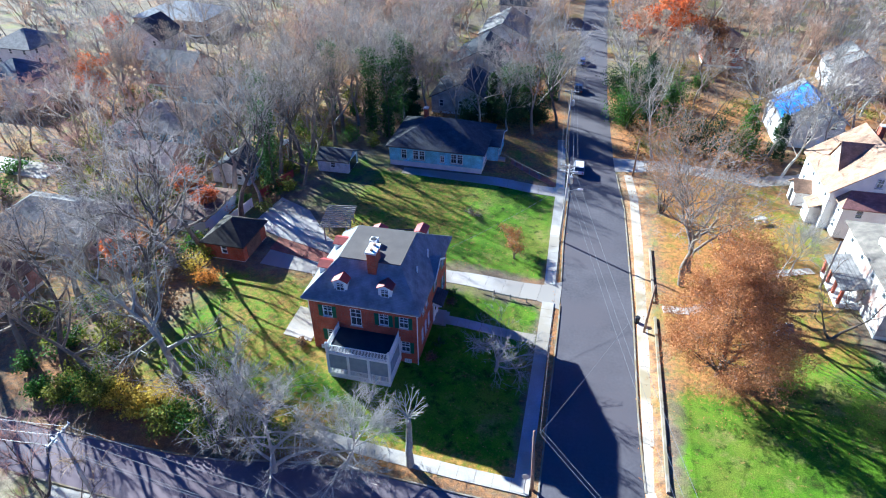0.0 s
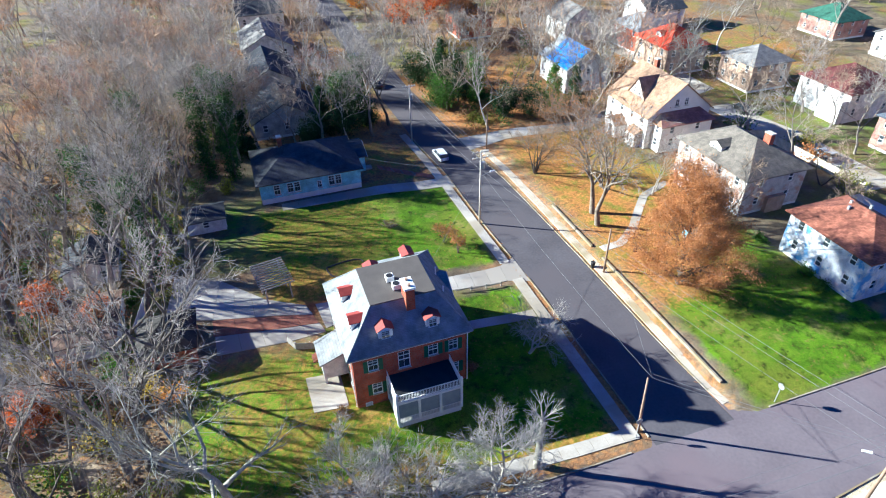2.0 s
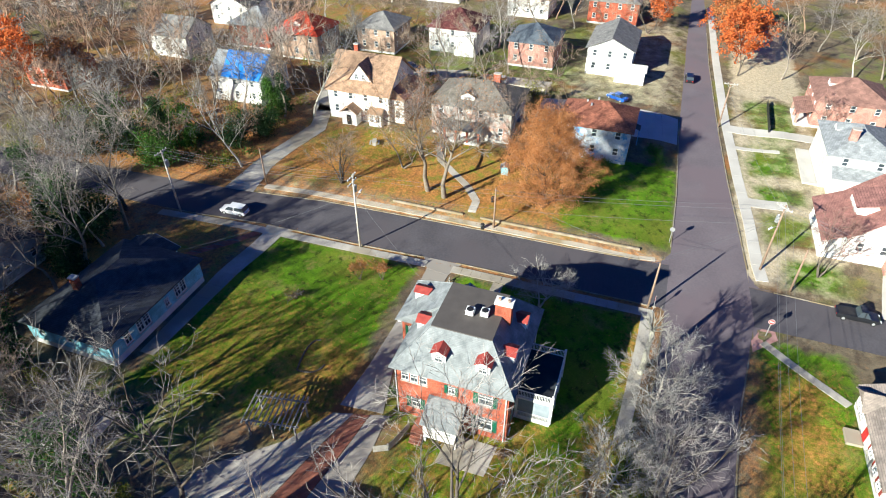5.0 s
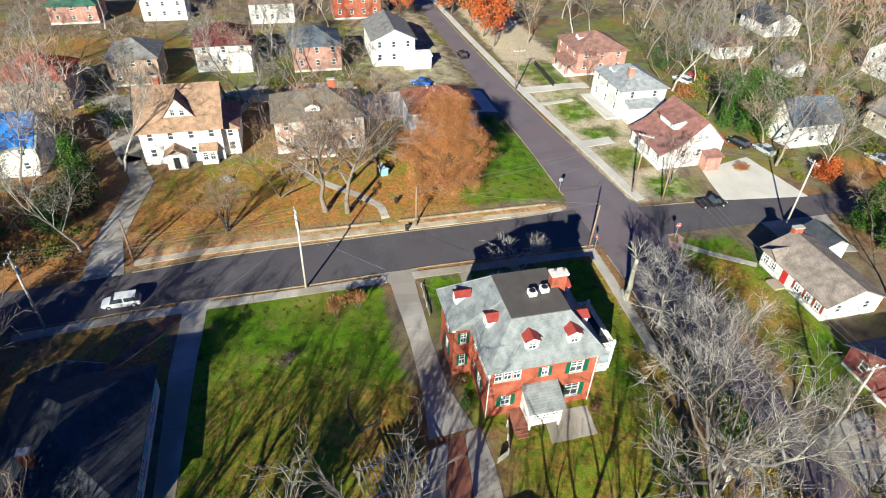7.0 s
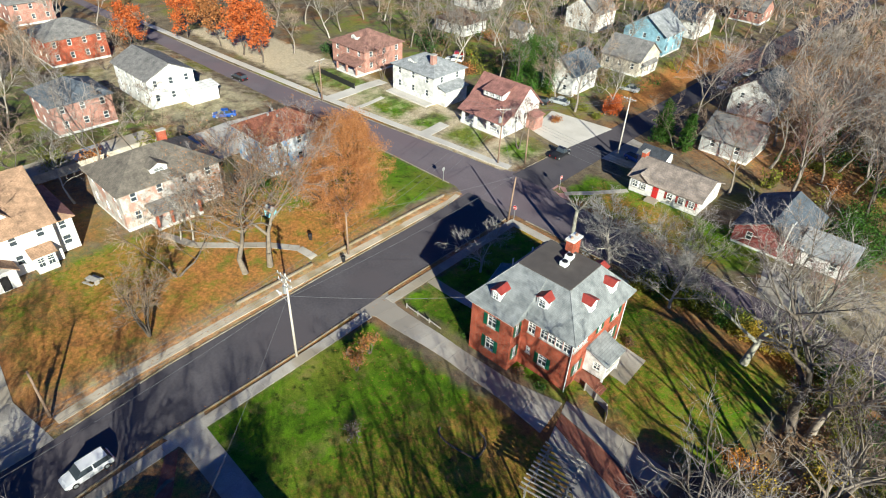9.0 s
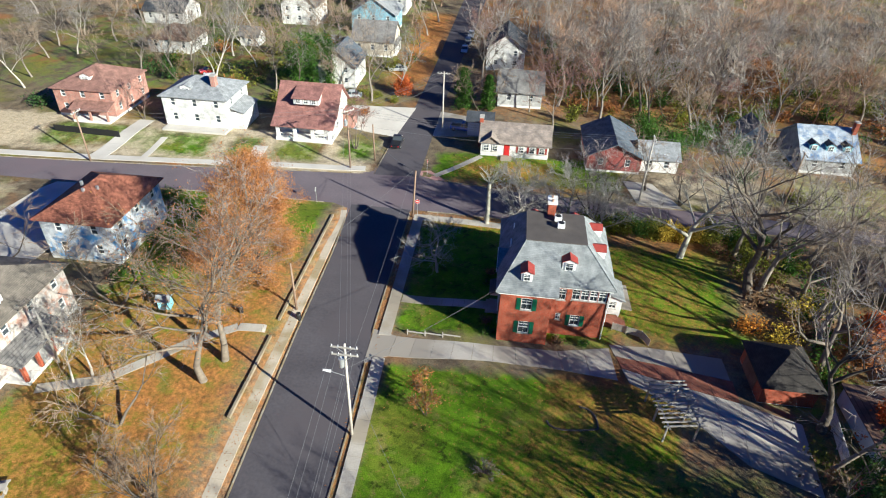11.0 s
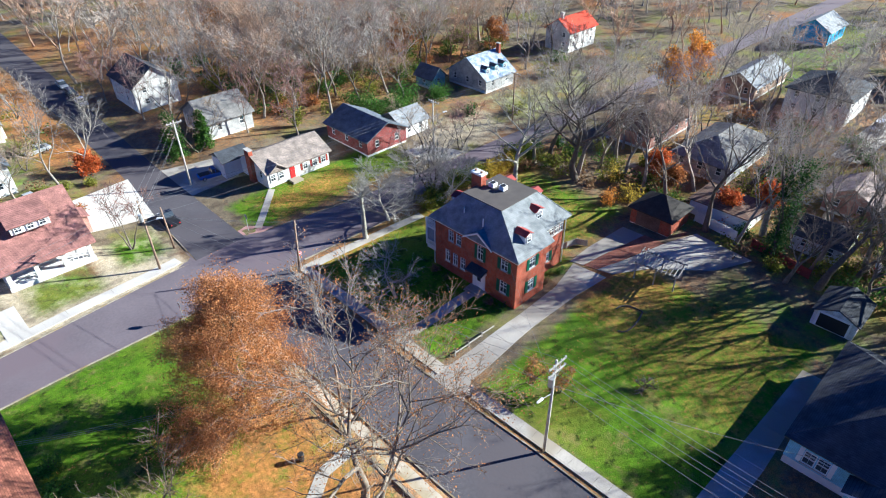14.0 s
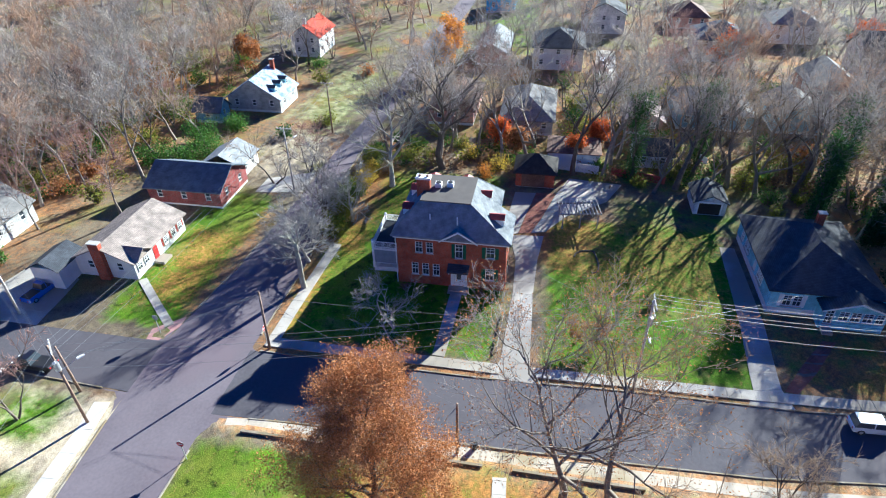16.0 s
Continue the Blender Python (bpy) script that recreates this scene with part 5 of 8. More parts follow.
    for s in (-1, 1):
        part("door_bracket", Shape().box(x1 + 0.004, x1 + 1.1, dy + s * 1.15 - 0.07, dy + s * 1.15 + 0.07, 2.8, 3.1), WHITE, h)
    for i in range(2):
        part("door_step", Shape().box(x1 + 0.004 + 0 * i, x1 + 1.6 - 0.4 * i, dy - 1.3, dy + 1.3, -0.1 + 0.17 * i, 0.07 + 0.17 * i), CONCRETE, h)
    # downpipes
    for px, py in ((x0 - 0.1, y1 + 0.12), (x1 + 0.1, y0 - 0.12), (xj + 0.15, y1 + 0.12), (x0 - 0.1, y0 + 0.25)):
        part("downpipe", Shape().tube((px, py, 0), (px, py, zw - 0.3), 0.06, 0.06, 6), WHITE, h)
    # south porch with balcony
    px0, px1, py0 = -25.1 - gx, -18.2 - gx, 43.5 - gy
    fz = 3.75
    part("porch_floor", Shape().box(px0, px1, py0, y0 - 0.005, -0.3, 0.5), FOUNDATION, h)
    part("balcony_floor", Shape().box(px0 - 0.1, px1 + 0.1, py0 - 0.1, y0 - 0.005, fz - 0.3, fz - 0.012), WHITE, h)
    part("balcony_deck", Shape().box(px0, px1, py0, y0 - 0.006, fz - 0.01, fz + 0.02), DECK_DARK, h, "dark balcony deck")
    posts = [(px0, py0), ((px0 * 2 + px1) / 3, py0), ((px0 + px1 * 2) / 3, py0), (px1, py0), (px0, y0 - 0.2), (px1, y0 - 0.2)]
    for a, b in posts:
        part("porch_post", Shape().box(a - 0.13, a + 0.13, b - 0.13, b + 0.13, 0.5, fz - 0.305), WHITE, h)
    for (a, b), (c_, d) in ((posts[0], posts[3]), (posts[0], posts[4]), (posts[3], posts[5])):
        ln = math.hypot(c_ - a, d - b)
        ang = math.degrees(math.atan2(d - b, c_ - a))
        for nm, z0, z1 in (("balustrade", fz + 0.05, fz + 1.0), ("porch_rail", 0.55, 1.35)):
            n = int(ln / 0.16)
            xs = [0.0]
            for i in range(n):
                u = ln * (i + 0.5) / n
                xs += [u - 0.025, u + 0.025]
            xs.append(ln)
            zs = [z0, z0 + 0.09, z1 - 0.1, z1]
            part(nm, lattice(xs, zs, lambda i, k: k != 1 or i % 2 == 1, -0.035, 0.035), WHITE, h, "white painted balusters and rail", at=pose(a, b, 0, 0, 0, ang))
        part("porch_screen", Shape().box(0.1, ln - 0.1, -0.012, 0.012, 1.36, fz - 0.32), SCREEN, h, "pale grey porch screen", at=pose(a, b, 0, 0, 0, ang))
    for a, b in (posts[0], posts[3]):
        part("corner_post", Shape().box(a - 0.13, a + 0.13, b - 0.13, b + 0.13, fz + 0.025, fz + 1.2), WHITE, h)
        part("finial", Shape().tube((a, b, fz + 1.2), (a, b, fz + 1.35), 0.12, 0.03, 8), WHITE, h)
    # back annex with lean-to roof
    ax0, ay0, ay1 = -31.2 - gx, 52.0 - gy, 55.6 - gy
    s = Shape()
    wins = [(0.75, 1.9, 0.75, 0.9), (1.8, 1.9, 0.75, 0.9), (2.85, 1.9, 0.75, 0.9)]
    wall_panel(s, pose(ax0, ay1, 0, 0, 0, -90), ay1 - ay0, 0.8, 3.1, wins)
    wall_panel(s, pose(ax0, ay0, 0), x0 - ax0, 0.8, 3.2, [])
    wall_panel(s, pose(x0, ay1, 0, 0, 0, 180), x0 - ax0, 0.8, 3.2, [(1.6, 1.7, 0.9, 1.1)])
    s.poly([(ax0, ay0, 3.2), (x0, ay0, 3.2), (x0, ay0, 4.2)]).poly([(x0, ay1, 3.2), (ax0, ay1, 3.2), (x0, ay1, 4.2)])
    part("annex", s, SIDING, h, "white boarded back annex")
    for c_, a, w, hh in wins:
        add_window(h, pose(ax0, ay1, 0, 0, 0, -90) @ pose(c_, 0.06, a), w, hh, "grid")
    add_window(h, pose(x0, ay1, 0, 0, 0, 180) @ pose(1.6, 0.06, 1.7), 0.9, 1.1, "grid")
    part("annex_roof", Shape().slab([(ax0 - 0.3, ay0 - 0.25, 3.15), (x0 - 0.004, ay0 - 0.25, 4.35), (x0 - 0.004, ay1 + 0.25, 4.35), (ax0 - 0.3, ay1 + 0.25, 3.15)], 0.14), SLATE, h)
    for a, b in ((ax0 + 0.15, ay0 + 0.15), (ax0 + 0.15, ay1 - 0.15)):
        part("annex_post", Shape().box(a - 0.12, a + 0.12, b - 0.12, b + 0.12, -0.2, 0.8), WHITE, h)
    part("back_deck", Shape().box(ax0 + 0.2, x0 - 0.005, ay1 + 0.01, ay1 + 1.5, 0.0, 0.7), PAVER, h, "red brick back stoop")
    for i in range(3):
        part("back_step", Shape().box(ax0 + 0.2 - 0.32 * (i + 1), ax0 + 0.195 - 0.32 * i, ay1 + 0.1, ay1 + 1.4, -0.2, 0.53 - 0.18 * i), PAVER, h)
    # cellar windows
    for cx_ in (1.2, 11.2):
        add_window(h, pose(x0 + cx_, y0 - 0.1, 0.05), 0.8, 0.5, "plain")
    return h


brick_house()


def condenser(x, y):
    c = thing("roof_condenser", x, y, height(-22, 54) + 11.45, "white metal cooling unit standing on the flat roof", "air conditioner", "roof cooling units")
    part("casing", Shape().box(-0.42, 0.42, -0.42, 0.42, 0.06, 0.62), WHITE, c)
    part("grille", Shape().tube((0, 0, 0.623), (0, 0, 0.67), 0.36, 0.34, 14), BLACK_PAINT, c, "dark round fan grille")
    for a in (-0.3, 0.3):
        part("foot", Shape().box(a - 0.06, a + 0.06, -0.4, 0.4, 0, 0.058), GREY_WOOD, c)


condenser(-22.6, 53.4)
condenser(-22.3, 51.9)

# ---- neighbouring houses ----
b = house("bungalow", -33.9, -17.3, 93.6, 106.2, 3.9, 3.1, "hip", BLUE_SIDING, DARK_ROOF, "low teal clapboard bungalow with a dark hip roof", 1, wins={"S": 0, "E": 0, "N": 4, "W": 3}, base=0.95, over=0.5)
for c, n in ((2.7, 1), (5.4, 2), (9.6, 1), (12.2, 2)):
    w = 0.75 if c == 9.6 else 1.0
    for i in range(n):
        add_window(b, pose(-8.3 + c + 1.12 * i - 0.56 * (n - 1), -6.4, 1.5), w, 1.25 if c == 9.6 else 1.75, "grid")
for i in range(2):
    add_window(b, pose(8.4, -4.3 + 1.15 * i, 1.4, 0, 0, 90), 1.05, 1.6, "grid")
for i in (-1, 1):
    part("window_trim", Shape().box(8.305, 8.36, -3.73 + i * 1.35 - 0.2, -3.73 + i * 1.35 + 0.2, 1.25, 3.1), WHITE, b, "wide white window board")
chimney_on(b, -3.5, 1.5, 5.0, 7.9)
pm = pose(10.3, -0.8, 0, 0, 0, 90)
ops = [(0.75, 0.75, 0.95, 2.05), (2.3, 1.35, 1.15, 1.4), (3.6, 1.35, 1.15, 1.4), (4.9, 1.35, 1.15, 1.4), (6.2, 1.35, 0.95, 1.4)]
pw = Shape()
wall_panel(pw, pm, 6.9, 0.0, 3.1, ops)
wall_panel(pw, pose(8.31, -0.8, 0), 1.99, 0.0, 3.1, [])
wall_panel(pw, pose(10.3, 6.1, 0, 0, 0, 180), 1.99, 0.0, 3.1, [])
pw.poly([(10.3, -0.8, 3.1), (10.3, 6.1, 3.1), (10.3, 2.65, 4.25)])
part("sun_porch", pw, BLUE_SIDING, b, "glazed front porch with white frames")
for c_, a_, w_, h_ in ops:
    add_window(b, pm @ pose(c_, 0.06, a_), w_, h_, "grid")
part("porch_roof", Shape().slab([(10.7, -1.2, 3.0), (10.7, 2.65, 4.35), (5.2, 2.65, 4.35), (7.4, -1.2, 3.0)], 0.14).slab([(10.7, 2.65, 4.35), (10.7, 6.5, 3.0), (7.4, 6.5, 3.0), (5.2, 2.65, 4.35)], 0.14), DARK_ROOF, b)
for s_ in (-1, 1):
    part("rake_board", Shape().slab([(10.71, 2.65 + s_ * 3.85, 2.98), (10.76, 2.65 + s_ * 3.85, 2.98), (10.76, 2.65, 4.33), (10.71, 2.65, 4.33)], 0.2), WHITE, b, "white raking board")
part("porch_step", Shape().box(10.305, 11.5, -0.6, 0.5, -0.3, 0.35), CONCRETE, b)

b = house("painted_house", 34.5, 44.4, 42.2, 54.6, 6.7, 2.6, "hip", PEELED, RUST_ROOF, "two-storey house with peeling blue and white paint, rust-red hip roof", 2, wins={"S": 2, "W": 3, "N": 2, "E": 3}, over=0.6)
for x, y in ((-1.2, 1.5), (1.6, 0.6), (0.2, 2.4)):
    part("roof_vent", Shape().box(x - 0.15, x + 0.15, y - 0.15, y + 0.15, 8.0, 9.2), METAL, b)
part("stoop_roof", Shape().slab([(3.2, -7.6, 3.2), (5.2, -7.6, 3.2), (5.2, -6.22, 3.7), (3.2, -6.22, 3.7)], 0.15), DARK_ROOF, b)
part("back_door", Shape().box(3.7, 4.6, -6.26, -6.205, 0.5, 2.6), BLACK_PAINT, b)
for x in (3.4, 5.0):
    part("stoop_post", Shape().box(x - 0.08, x + 0.08, -7.5, -7.34, -0.2, 3.1), BLUE_PAINT, b)

b = house("villa", 35.0, 46.4, 63.6, 79.4, 6.6, 3.0, "hip", OLD_PAINT, VILLA_ROOF, "two-storey house of worn painted brick with beige-grey hip roof", 2, wins={"S": 2, "W": 4, "N": 3, "E": 4}, over=0.6)
dormer_on(b, pose(-4.6, 1.0, 6.9, 0, 0, -90), 2.6, 1.2, 2.2, STUCCO, VILLA_ROOF, "wide roof dormer")
chimney_on(b, 1.5, -3.0, 8.0, 10.6, 0.8, 1.3)
porch_on(b, -8.4, -5.75, -2.6, 4.6, 2.9, GREY_ROOF, "W", 4, RED_BRICK, 0.7)
part("side_porch", Shape().box(-1.2, 2.2, -8.6, -7.92, -0.3, 2.7), TAN_BRICK, b)

b = house("farmhouse", 34.9, 48.2, 88.4, 101.6, 6.5, 5.2, "gy", STUCCO, TAN_ROOF, "large white house with steep tan shingle roof", 2, wins={"S": 2, "W": 4, "N": 2, "E": 4}, over=0.55)
chimney_on(b, 0.8, 3.2, 9.5, 12.9)
m = Shape()
m.poly([(-5.0, -2.7, 7.5), (-5.0, 2.7, 7.5), (-5.0, 0, 11.0)][::-1]).poly([(-5.0, 2.7, 7.5), (-5.0, -2.7, 7.5), (-4.2, 0, 7.5)][::-1])
part("front_gable", m, STUCCO, b)
s = Shape().slab([(-5.25, -3.05, 7.45), (-5.25, 0, 11.3), (-0.5, 0, 11.3), (-5.1, -3.05, 7.45)], 0.16).slab([(-5.25, 0, 11.3), (-5.25, 3.05, 7.45), (-5.1, 3.05, 7.45), (-0.5, 0, 11.3)], 0.16)
part("front_gable_roof", s, TAN_ROOF, b)
for dy in (-0.75, 0.75):
    add_window(b, pose(-5.1, dy, 8.1, 0, 0, -90), 0.8, 1.2, "grid")
for dx in (-1.0, 1.0):
    add_window(b, pose(dx, -6.7, 7.5), 0.9, 1.4, "grid")
sw = Shape()
wing = [(2.5, 1.3, 0.95, 1.4), (7.6, 1.3, 0.95, 1.4), (2.3, 3.7, 0.95, 1.3), (7.8, 3.7, 0.95, 1.3)]
wall_panel(sw, pose(-5.4, -9.3, 0), 10.8, 0.2, 5.5, wing)
wall_panel(sw, pose(-5.4, -6.61, 0, 0, 0, -90), 2.69, 0.2, 5.5, [(1.35, 3.7, 0.95, 1.3), (1.35, 1.2, 1.1, 1.5)])
wall_panel(sw, pose(5.4, -9.3, 0, 0, 0, 90), 2.69, 0.2, 5.5, [])
part("wing", sw, STUCCO, b, "white two-storey end wing")
for c, z, ww, hh in wing:
    add_window(b, pose(-5.4 + c, -9.24, z), ww, hh)
add_window(b, pose(-5.34, -7.96, 3.7, 0, 0, -90), 0.95, 1.3)
add_window(b, pose(-5.34, -7.96, 1.2, 0, 0, -90), 1.1, 1.5)
part("wing_roof", Shape().slab([(-5.8, -9.75, 5.35), (5.8, -9.75, 5.35), (4.2, -6.62, 6.75), (-4.2, -6.62, 6.75)], 0.16), MAROON_ROOF, b, "red-brown skirt roof")
# same brown-red skirt roof; the tan of its hip ends paints sunlight in
part("wing_hip", Shape().slab([(-5.8, -6.62, 5.35), (-5.8, -9.75, 5.35), (-4.2, -6.62, 6.75)], 0.16), TAN_ROOF, b)
part("wing_hip", Shape().slab([(5.8, -9.75, 5.35), (5.8, -6.62, 5.35), (4.2, -6.62, 6.75)], 0.16), TAN_ROOF, b)
part("entry_wall", Shape().box(-8.9, -6.65, -0.4, 2.8, -0.3, 2.8), STUCCO, b)
er = Shape().slab([(-9.3, -0.8, 2.6), (-9.3, 1.2, 4.0), (-6.66, 1.2, 4.0), (-6.66, -0.8, 2.6)][::-1], 0.14).slab([(-9.3, 1.2, 4.0), (-9.3, 3.2, 2.6), (-6.66, 3.2, 2.6), (-6.66, 1.2, 4.0)][::-1], 0.14)
part("entry_roof", er, TAN_ROOF, b)
part("entry_door", Shape().box(-8.96, -8.905, 0.7, 1.7, 0.1, 2.2), BLACK_PAINT, b, "dark entry door")
part("bay", Shape().box(-8.1, -6.65, -5.4, -2.8, -0.3, 2.7), STUCCO, b, "white bay window body")
for i in range(2):
    add_window(b, pose(-8.2, -4.7 + 1.2 * i, 0.9, 0, 0, -90), 0.9, 1.5, "grid")
part("bay_roof", Shape().slab([(-8.4, -5.7, 2.75), (-6.65, -5.7, 3.5), (-6.65, -2.5, 3.5), (-8.4, -2.5, 2.75)], 0.12), TAN_ROOF, b)

b = house("tarp_roof_house", 34.6, 45.2, 117.5, 130.0, 5.6, 3.4, "gy", SIDING, STEEL_ROOF, "white house with a bright blue tarp over its roof", 2)
part("tarp", Shape().slab([(-5.7, -6.3, 5.6), (-0.1, -6.3, 9.25), (-0.1, 4.0, 9.25), (-5.7, 3.0, 5.6)][::-1], 0.03).slab([(0.1, -6.3, 9.25), (3.0, -6.3, 7.3), (3.4, 2.0, 7.1), (0.1, 4.0, 9.25)][::-1], 0.03), TARP, b, "blue plastic tarp")

b = house("porch_house", 17.0, 28.0, 0.6, 9.8, 4.6, 4.2, "gx", STUCCO, MAROON_ROOF, "story-and-a-half house with maroon roof and columned porch", 1, wins={"S": 3, "W": 3, "N": 3, "E": 2}, over=0.6, base=0.6)
part("porch_deck", Shape().box(-5.4, 5.4, 4.62, 7.6, -0.3, 0.6), FOUNDATION, b)
part("porch_roof", Shape().slab([(-6.0, 8.1, 3.05), (-6.0, 4.1, 5.1), (6.0, 4.1, 5.1), (6.0, 8.1, 3.05)][::-1], 0.18), MAROON_ROOF, b)
for x in (-5.0, -1.7, 1.7, 5.0):
    part("porch_column", Shape().box(x - 0.28, x + 0.28, 7.0, 7.5, 0.6, 2.95), STUCCO, b, "thick white porch column")
for x in (-3.35, 3.35):
    part("porch_rail", lattice([-1.3, -1.2, -0.6, -0.5, 0.0, 0.1, 0.6, 0.7, 1.2, 1.3], [0.7, 0.8, 1.3, 1.4], lambda i, k: k != 1 or i % 2 == 0, 0, 0.06), WHITE, b, at=pose(x, 7.25, 0))
dm = Shape().box(-2.4, 2.4, 1.2, 4.3, 6.0, 7.3)
part("dormer", dm, STUCCO, b, "wide white shed dormer")
part("dormer_roof", Shape().slab([(-2.7, 4.7, 7.3), (-2.7, 0.6, 8.4), (2.7, 0.6, 8.4), (2.7, 4.7, 7.3)][::-1], 0.14), MAROON_ROOF, b)
for x in (-1.5, 0.0, 1.5):
    add_window(b, pose(x, 4.4, 6.2, 0, 0, 180), 0.9, 0.95, "grid")
for z in (5.3,):
    for dy in (-0.7, 0.7):
        add_window(b, pose(-5.6, dy, z, 0, 0, -90), 0.85, 1.3, "grid")
part("side_room", Shape().box(-7.6, -5.52, -3.6, -0.6, -0.3, 2.6), ROSE_BRICK, b)
part("side_room_roof", Shape().slab([(-7.9, -3.9, 2.7), (-5.52, -3.9, 3.2), (-5.52, -0.3, 3.2), (-7.9, -0.3, 2.7)], 0.12), MAROON_ROOF, b)

b = house("white_hip_house", 37.8, 50.6, 0.4, 10.6, 6.3, 2.4, "hip", SIDING, STEEL_ROOF, "bright white two-storey house with pale grey hip roof", 2, wins={"S": 3, "W": 2, "N": 3, "E": 3})
chimney_on(b, -3.2, 2.0, 6.6, 9.6, 0.9, 1.2, ROSE_BRICK)
part("terrace", Shape().box(-6.3, 6.3, 5.13, 7.4, -0.3, 0.35), LOT_CONCRETE, b)
part("side_wing", Shape().box(-9.0, -6.42, -3.0, 4.0, -0.3, 3.4), SIDING, b)
part("side_wing_roof", Shape().slab([(-9.3, -3.3, 3.4), (-6.42, -3.3, 4.3), (-6.42, 4.3, 4.3), (-9.3, 4.3, 3.4)], 0.14), STEEL_ROOF, b)
dormer_on(b, pose(2.0, 3.6, 6.6, 0, 0, 180), 2.2, 0.9, 2.0, SIDING, STEEL_ROOF)

b = house("rose_brick_house", 61.5, 73.5, -3.0, 9.6, 5.8, 2.8, "hip", ROSE_BRICK, shingle("rose_shingle", (0.30, 0.17, 0.14)), "rose-coloured brick house with reddish hip roof", 2)
porch_on(b, -6.0, 1.5, 6.32, 9.0, 2.7, bpy.data.materials["rose_shingle"], "N", 3, ROSE_BRICK)
dormer_on(b, pose(0.0, 4.2, 6.6, 0, 0, 180), 2.2, 1.0, 2.0, SIDING, bpy.data.materials["rose_shingle"])

b = house("ranch_house", -23.4, -11.0, 3.4, 12.2, 2.9, 2.0, "gx", STUCCO, BEIGE_ROOF, "low white ranch house with beige gable roof", 1, wins={"S": 4, "W": 2, "N": 0, "E": 2}, base=0.3)
for i, x in enumerate((-5.0, -3.2, -1.2, 3.6, 5.2)):
    add_window(b, pose(x, 4.5, 1.0, 0, 0, 180), 1.0, 1.2, "grid")
part("front_door", Shape().box(0.9, 1.9, 4.405, 4.46, 0.3, 2.4), RED_PAINT, b, "bright red front door")
for x in (-5.75, -4.25, -2.45, -0.45):
    part("shutter", Shape().box(x - 0.18, x + 0.18, 4.405, 4.45, 1.0, 2.2), RED_TIN, b, "dark red shutter")
part("entry_gable", Shape().slab([(2.6, 5.2, 2.85), (4.4, 5.2, 4.1), (4.4, 1.0, 4.1), (2.6, 3.0, 2.85)][::-1], 0.12).slab([(4.4, 5.2, 4.1), (6.2, 5.2, 2.85), (6.2, 3.0, 2.85), (4.4, 1.0, 4.1)][::-1], 0.12).poly([(6.0, 4.9, 2.9), (2.8, 4.9, 2.9), (4.4, 4.9, 3.98)]), BEIGE_ROOF, b)
part("annex", Shape().box(4.6, 9.4, -8.6, -4.41, -0.3, 2.9), STUCCO, b)
part("annex_roof", Shape().slab([(4.2, -9.0, 2.8), (9.8, -9.0, 2.8), (9.8, -6.5, 4.1), (4.2, -6.5, 4.1)], 0.14).slab([(9.8, -4.1, 2.8), (4.2, -4.1, 2.8), (4.2, -6.5, 4.1), (9.8, -6.5, 4.1)], 0.14), DARK_ROOF, b, "dark annex roof")
chimney_on(b, 6.5, -0.2, -0.3, 5.6, 0.7, 1.5)
part("stoop", Shape().box(0.4, 2.4, 4.47, 6.0, -0.2, 0.28), CONCRETE, b)

b = house("red_ranch_house", -39.6, -30.2, 2.2, 14.8, 3.1, 2.3, "gy", CRIMSON_BRICK, BLUE_ROOF, "low crimson brick ranch house with blue-grey gable roof", 1, wins={"S": 2, "W": 3, "N": 2, "E": 3}, base=0.3)
wr = Shape()
wall_panel(wr, pose(-4.72, 5.4, 0, 0, 0, 180), 6.6, 0.2, 2.9, [(1.6, 1.1, 1.0, 1.3), (4.6, 1.1, 1.0, 1.3)])
wall_panel(wr, pose(-11.32, 5.4, 0, 0, 0, -90), 7.0, 0.2, 2.9, [(3.5, 1.1, 1.2, 1.3)])
wall_panel(wr, pose(-11.32, -1.6, 0), 6.6, 0.2, 2.9, [])
wr.poly([(-11.32, 5.4, 2.9), (-11.32, -1.6, 2.9), (-11.32, 1.9, 4.6)])
part("side_wing", wr, STUCCO, b, "pale painted side wing")
for m_, ops in ((pose(-4.72, 5.4, 0, 0, 0, 180), ((1.6, 1.0), (4.6, 1.0))), (pose(-11.32, 5.4, 0, 0, 0, -90), ((3.5, 1.2),))):
    for c, w in ops:
        add_window(b, m_ @ pose(c, 0.06, 1.1), w, 1.3)
part("side_wing_roof", Shape().slab([(-11.7, -2.0, 2.72), (-4.2, -2.0, 2.72), (-4.2, 1.9, 4.72), (-11.7, 1.9, 4.72)], 0.15).slab([(-4.2, 5.8, 2.72), (-11.7, 5.8, 2.72), (-11.7, 1.9, 4.72), (-4.2, 1.9, 4.72)], 0.15), STEEL_ROOF, b, "pale grey wing roof")

b = house("dormer_cottage", -78.5, -69.0, -3.0, 8.8, 3.2, 3.8, "gx", GREY_SIDING, coursed("frosted_shingle", (0.36, 0.42, 0.5), (0.5, 0.55, 0.62), (0.2, 0.24, 0.3), 0.4, 0.12, 0.01, patch=(0.14, 0.2, 0.32)), "cottage with mottled blue-white roof and three dormers", 1)
for x in (-2.9, 0, 2.9):
    dormer_on(b, pose(x, 4.6, 3.9, 0, 0, 180), 1.5, 1.2, 1.8, BLUE_SIDING, DARK_ROOF)
chimney_on(b, -4.6, 1.0, 3.2, 8.4)
house("small_gable_house", -66.2, -62.0, -7.0, -1.5, 2.8, 2.0, "gy", SKY_SIDING, BLUE_ROOF, "small light blue gabled house", 1)
b = house("red_roof_house", -118.5, -106.5, -3.5, 4.2, 5.4, 2.8, "gx", SIDING, RED_ROOF, "white house with red roof among bare trees", 2)
